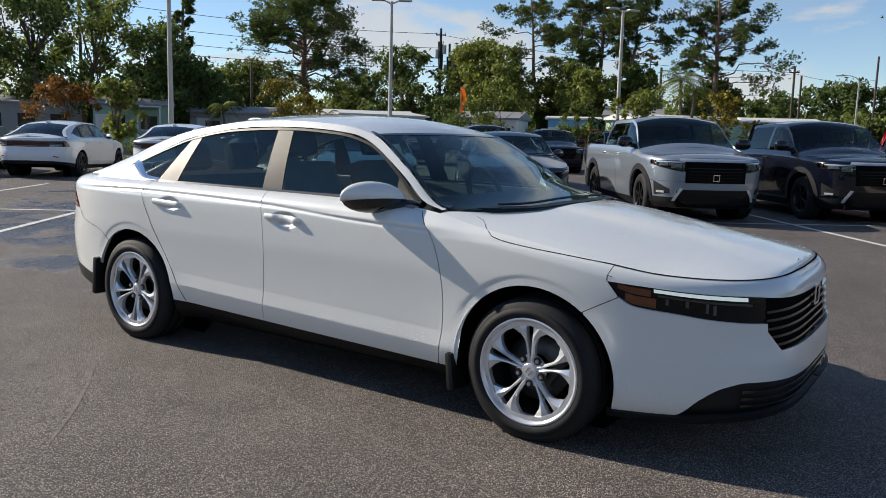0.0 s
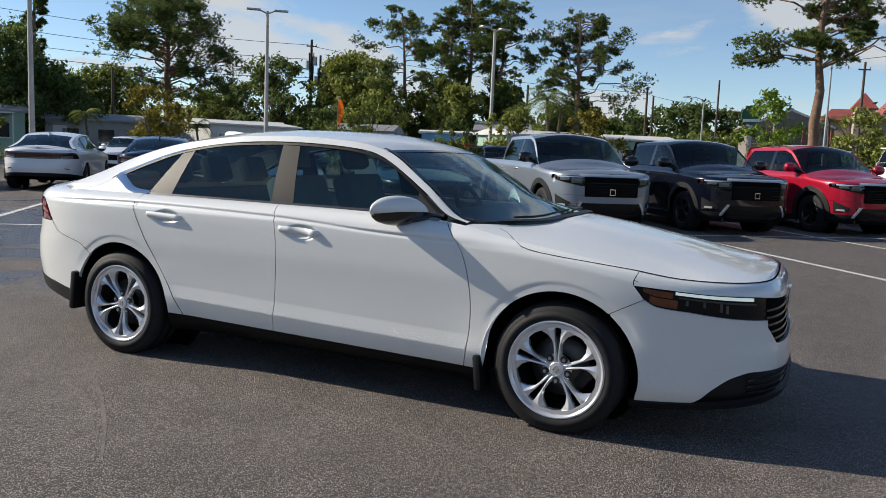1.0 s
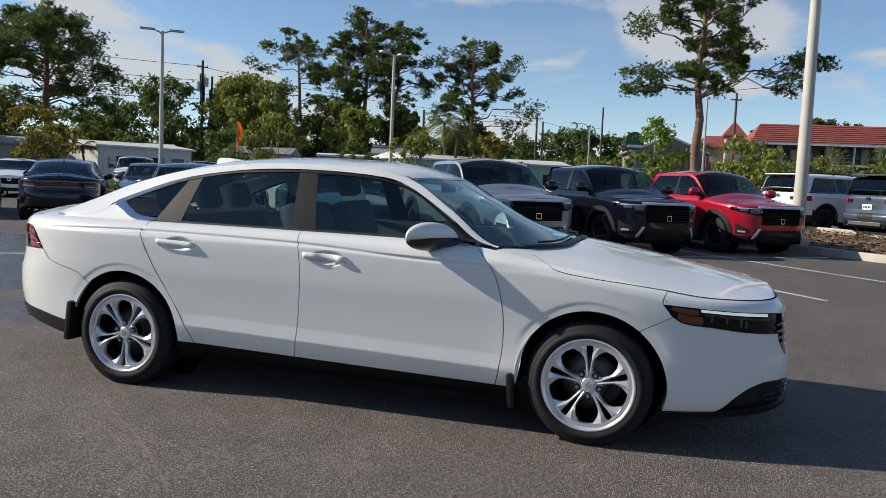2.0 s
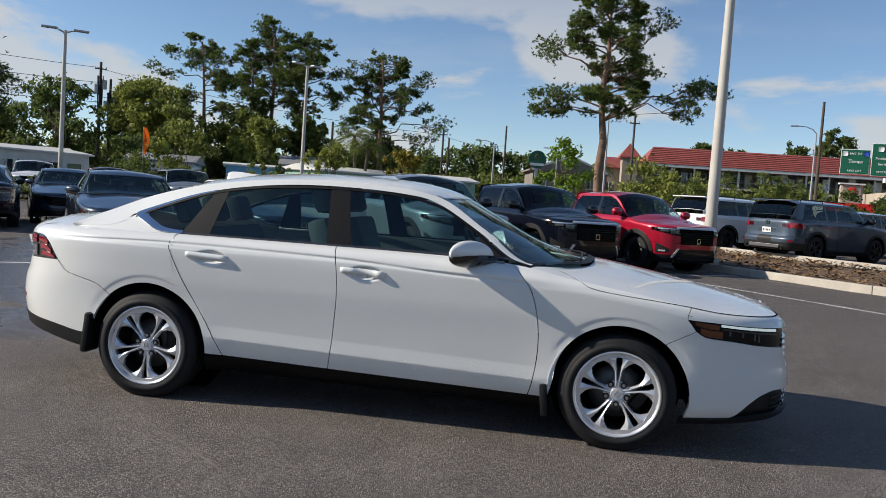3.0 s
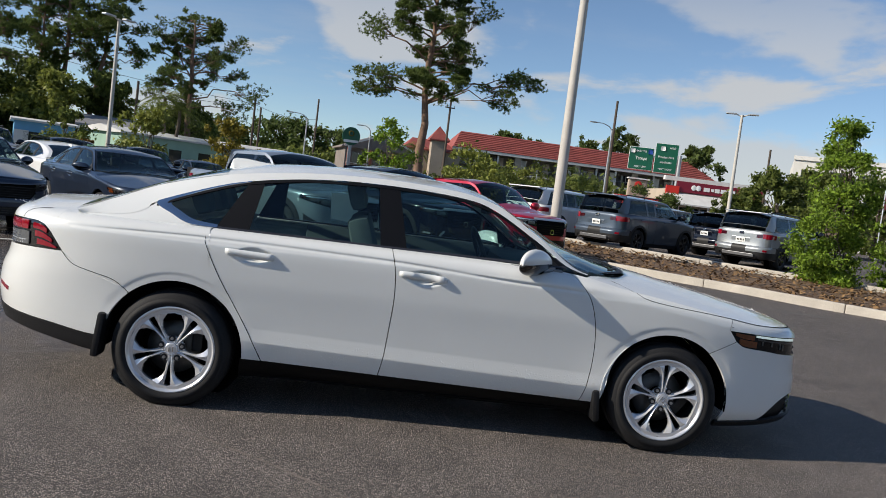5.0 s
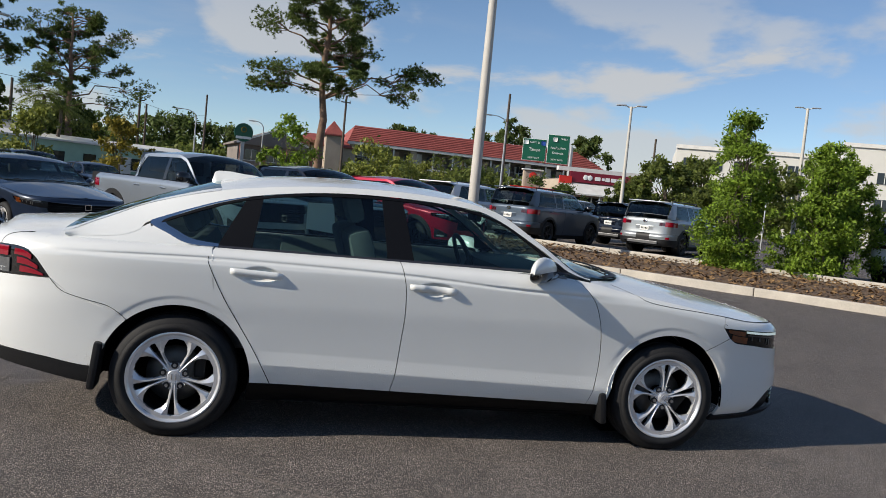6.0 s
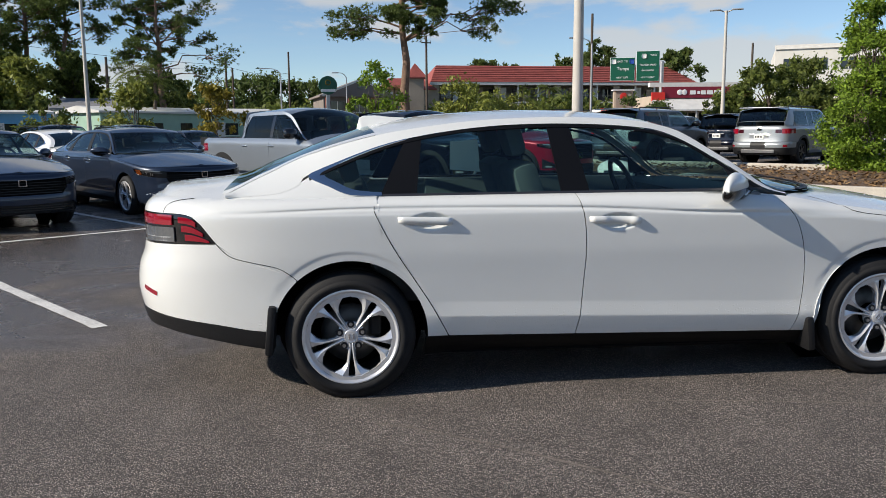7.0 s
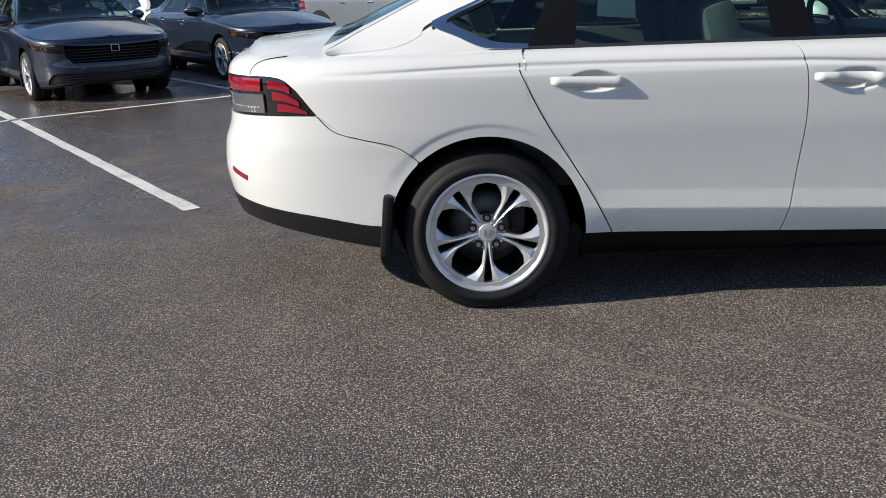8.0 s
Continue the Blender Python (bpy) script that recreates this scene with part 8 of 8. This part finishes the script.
home(-22.6, 49.4, 24, 3.6, 7, 2.7, SIDING_BLUE, "bright blue travel trailer home", windows=2, ridge=0.25)
home(-20.8, 55.6, 20, 4.2, 8, 3.1, SIDING_WHITE, "small white gabled house", ROOF_GREY, 0.9, windows=2, pitch="x")
home(-33.5, 39.0, 70, 7.2, 5, 2.6, SIDING_WHITE, "white mobile home with dark porch windows", ridge=0.35, windows=4)
home(-29.0, 47.0, 20, 4.5, 6, 2.6, SIDING_WHITE, "white mobile home behind a fence", ROOF_GREY, 0.6)
home(-42.0, 25.6, 56, 4.6, 6, 2.7, SIDING_GREEN, "mint green mobile home with a carport", ROOF_GREY, 0.5, windows=2, awning=True)
home(-42.6, 33.4, 48, 7.5, 5, 2.5, SIDING_GREY, "long grey mobile home", SIDING_GREY, 0.5)
home(-49.0, 21.5, 62, 6.5, 6, 2.7, SIDING_GREY, "grey mobile home under the oaks", SIDING_GREY, 0.5)
home(-38.6, 40.6, 40, 8.0, 5, 2.6, SIDING_GREY, "grey mobile home with a flat porch roof", SIDING_WHITE, 0.45, awning=True)
home(-15.4, 48.0, 52, 8.5, 4, 2.7, SIDING_GREEN, "long mint green home with a white door", SIDING_WHITE, 0.4, windows=3)
home(-9.8, 55.0, 30, 5.0, 4, 2.7, SIDING_GREEN, "long mint green home with a white door", SIDING_WHITE, 0.4, windows=2)

# ---- signs and flags ----
def words(text, size, m, material, parent):
    cu = bpy.data.curves.new("lettering", "FONT")
    cu.body = text
    cu.size = size
    cu.align_x, cu.align_y = "CENTER", "CENTER"
    cu.extrude = 0.01
    cu.materials.append(material)
    ob = new("lettering", cu)
    ob.parent = parent
    ob.matrix_basis = m
    return ob


def guide_sign(x, y, z, w, h, yaw, lines, label, shields):
    s = thing("road_sign", label, "road sign", "guide signs")
    s.matrix_basis = frame_of(x, y, yaw, z)
    bx("border", s, SIGN_WHITE, 0, 0.012, 0, w, 0.05, h, bevel=0.02)
    bx("panel", s, SIGN_GREEN, 0, -0.02, 0, w - 0.09, 0.05, h - 0.09)
    up = Matrix.Rotation(radians(90), 4, "X")
    for text, size, dx, dz in lines:
        words(text, size, Matrix.Translation((dx, -0.056, dz)) @ up, SIGN_WHITE, s)
    for dx, dz, mt in shields:
        bx("route_shield", s, mt, dx, -0.06, dz, 0.5, 0.03, 0.5, bevel=0.1)


guide_sign(30.87, 85.02, 8.03, 2.74, 2.57, -14, (("EAST TO", 0.30, 0.0, 0.83), ("Tampa", 0.50, 0.05, 0.02), ("NEXT LEFT", 0.27, 0, -0.95)), "green overhead road sign with white city name", ((-0.98, 0.83, SIGN_WHITE), (1.0, 0.83, SIGN_BLUE)))
guide_sign(33.48, 84.08, 8.30, 2.55, 3.35, -14, (("WEST", 0.28, 0.62, 1.2), ("Pinellas Park", 0.36, 0, 0.12), ("Seminole", 0.36, 0, -0.45), ("NEXT RIGHT", 0.26, 0, -1.25)), "green road sign reading Pinellas Park and Seminole", ((-0.45, 1.10, SIGN_WHITE),))
gs = thing("sign_gantry", "grey steel post and arm that hold the road signs", "sign post")
bm = bmesh.new()
rod(bm, (35.0, 83.8, 0), (35.0, 83.8, 8.8), 0.26, 0.22, 14)
part("post", bm, GALV, gs, smooth=True)
bm = bmesh.new()
rod(bm, (35.0, 83.9, 8.3), (29.8, 85.8, 8.4), 0.14, 0.12, 10)
part("arm", bm, GALV, gs, smooth=True)

rs = thing("pole_sign", "round dark green emblem sign on a post", "sign")
rs.matrix_basis = frame_of(-2.2, 85.0, 10)
bx("post", rs, GALV, 0, 0.1, 2.9, 0.35, 0.3, 5.8)
bm = bmesh.new()
rod(bm, (0, -0.12, 6.3), (0, 0.12, 6.3), 1.0, seg=28)
part("disc", bm, SIGN_GREEN, rs)
bm = bmesh.new()
torus(bm, Matrix.Translation((0, -0.14, 6.6)) @ Matrix.Rotation(radians(90), 4, "X"), 0.26, 0.06, 20, 6)
part("emblem", bm, YELLOW_LEAF, rs)
bx("sign_bar", rs, SIGN_WHITE, 0, -0.15, 5.75, 1.6, 0.05, 0.28)

fl = thing("feather_flag", "orange feather flag on a thin pole", "flag")
fl.matrix_basis = frame_of(-20.05, 33.65, 30)
bm = bmesh.new()
rod(bm, (0, 0, 0), (0, 0, 4.0), 0.025, 0.015, 6)
part("pole", bm, GALV, fl)
def flag_cloth(u, v):
    return Vector((0.02 + 0.30 * u * math.sin(math.pi * (0.1 + 0.75 * v)), 0.05 * math.sin(7 * v + 2 * u), 2.55 + 1.4 * v))
me = sheet(flag_cloth, 6, 12, 0.004)
put("cloth", me, ORANGE, fl)
tag = thing("red_banner", "small red banner among the shrubs", "banner")
tag.matrix_basis = frame_of(22.97, 27.65, 40)
bx("cloth", tag, BRIGHT_RED, 0, 0, 3.4, 0.36, 0.04, 0.85)
bx("pole", tag, GALV, -0.2, 0, 1.9, 0.04, 0.04, 3.8)
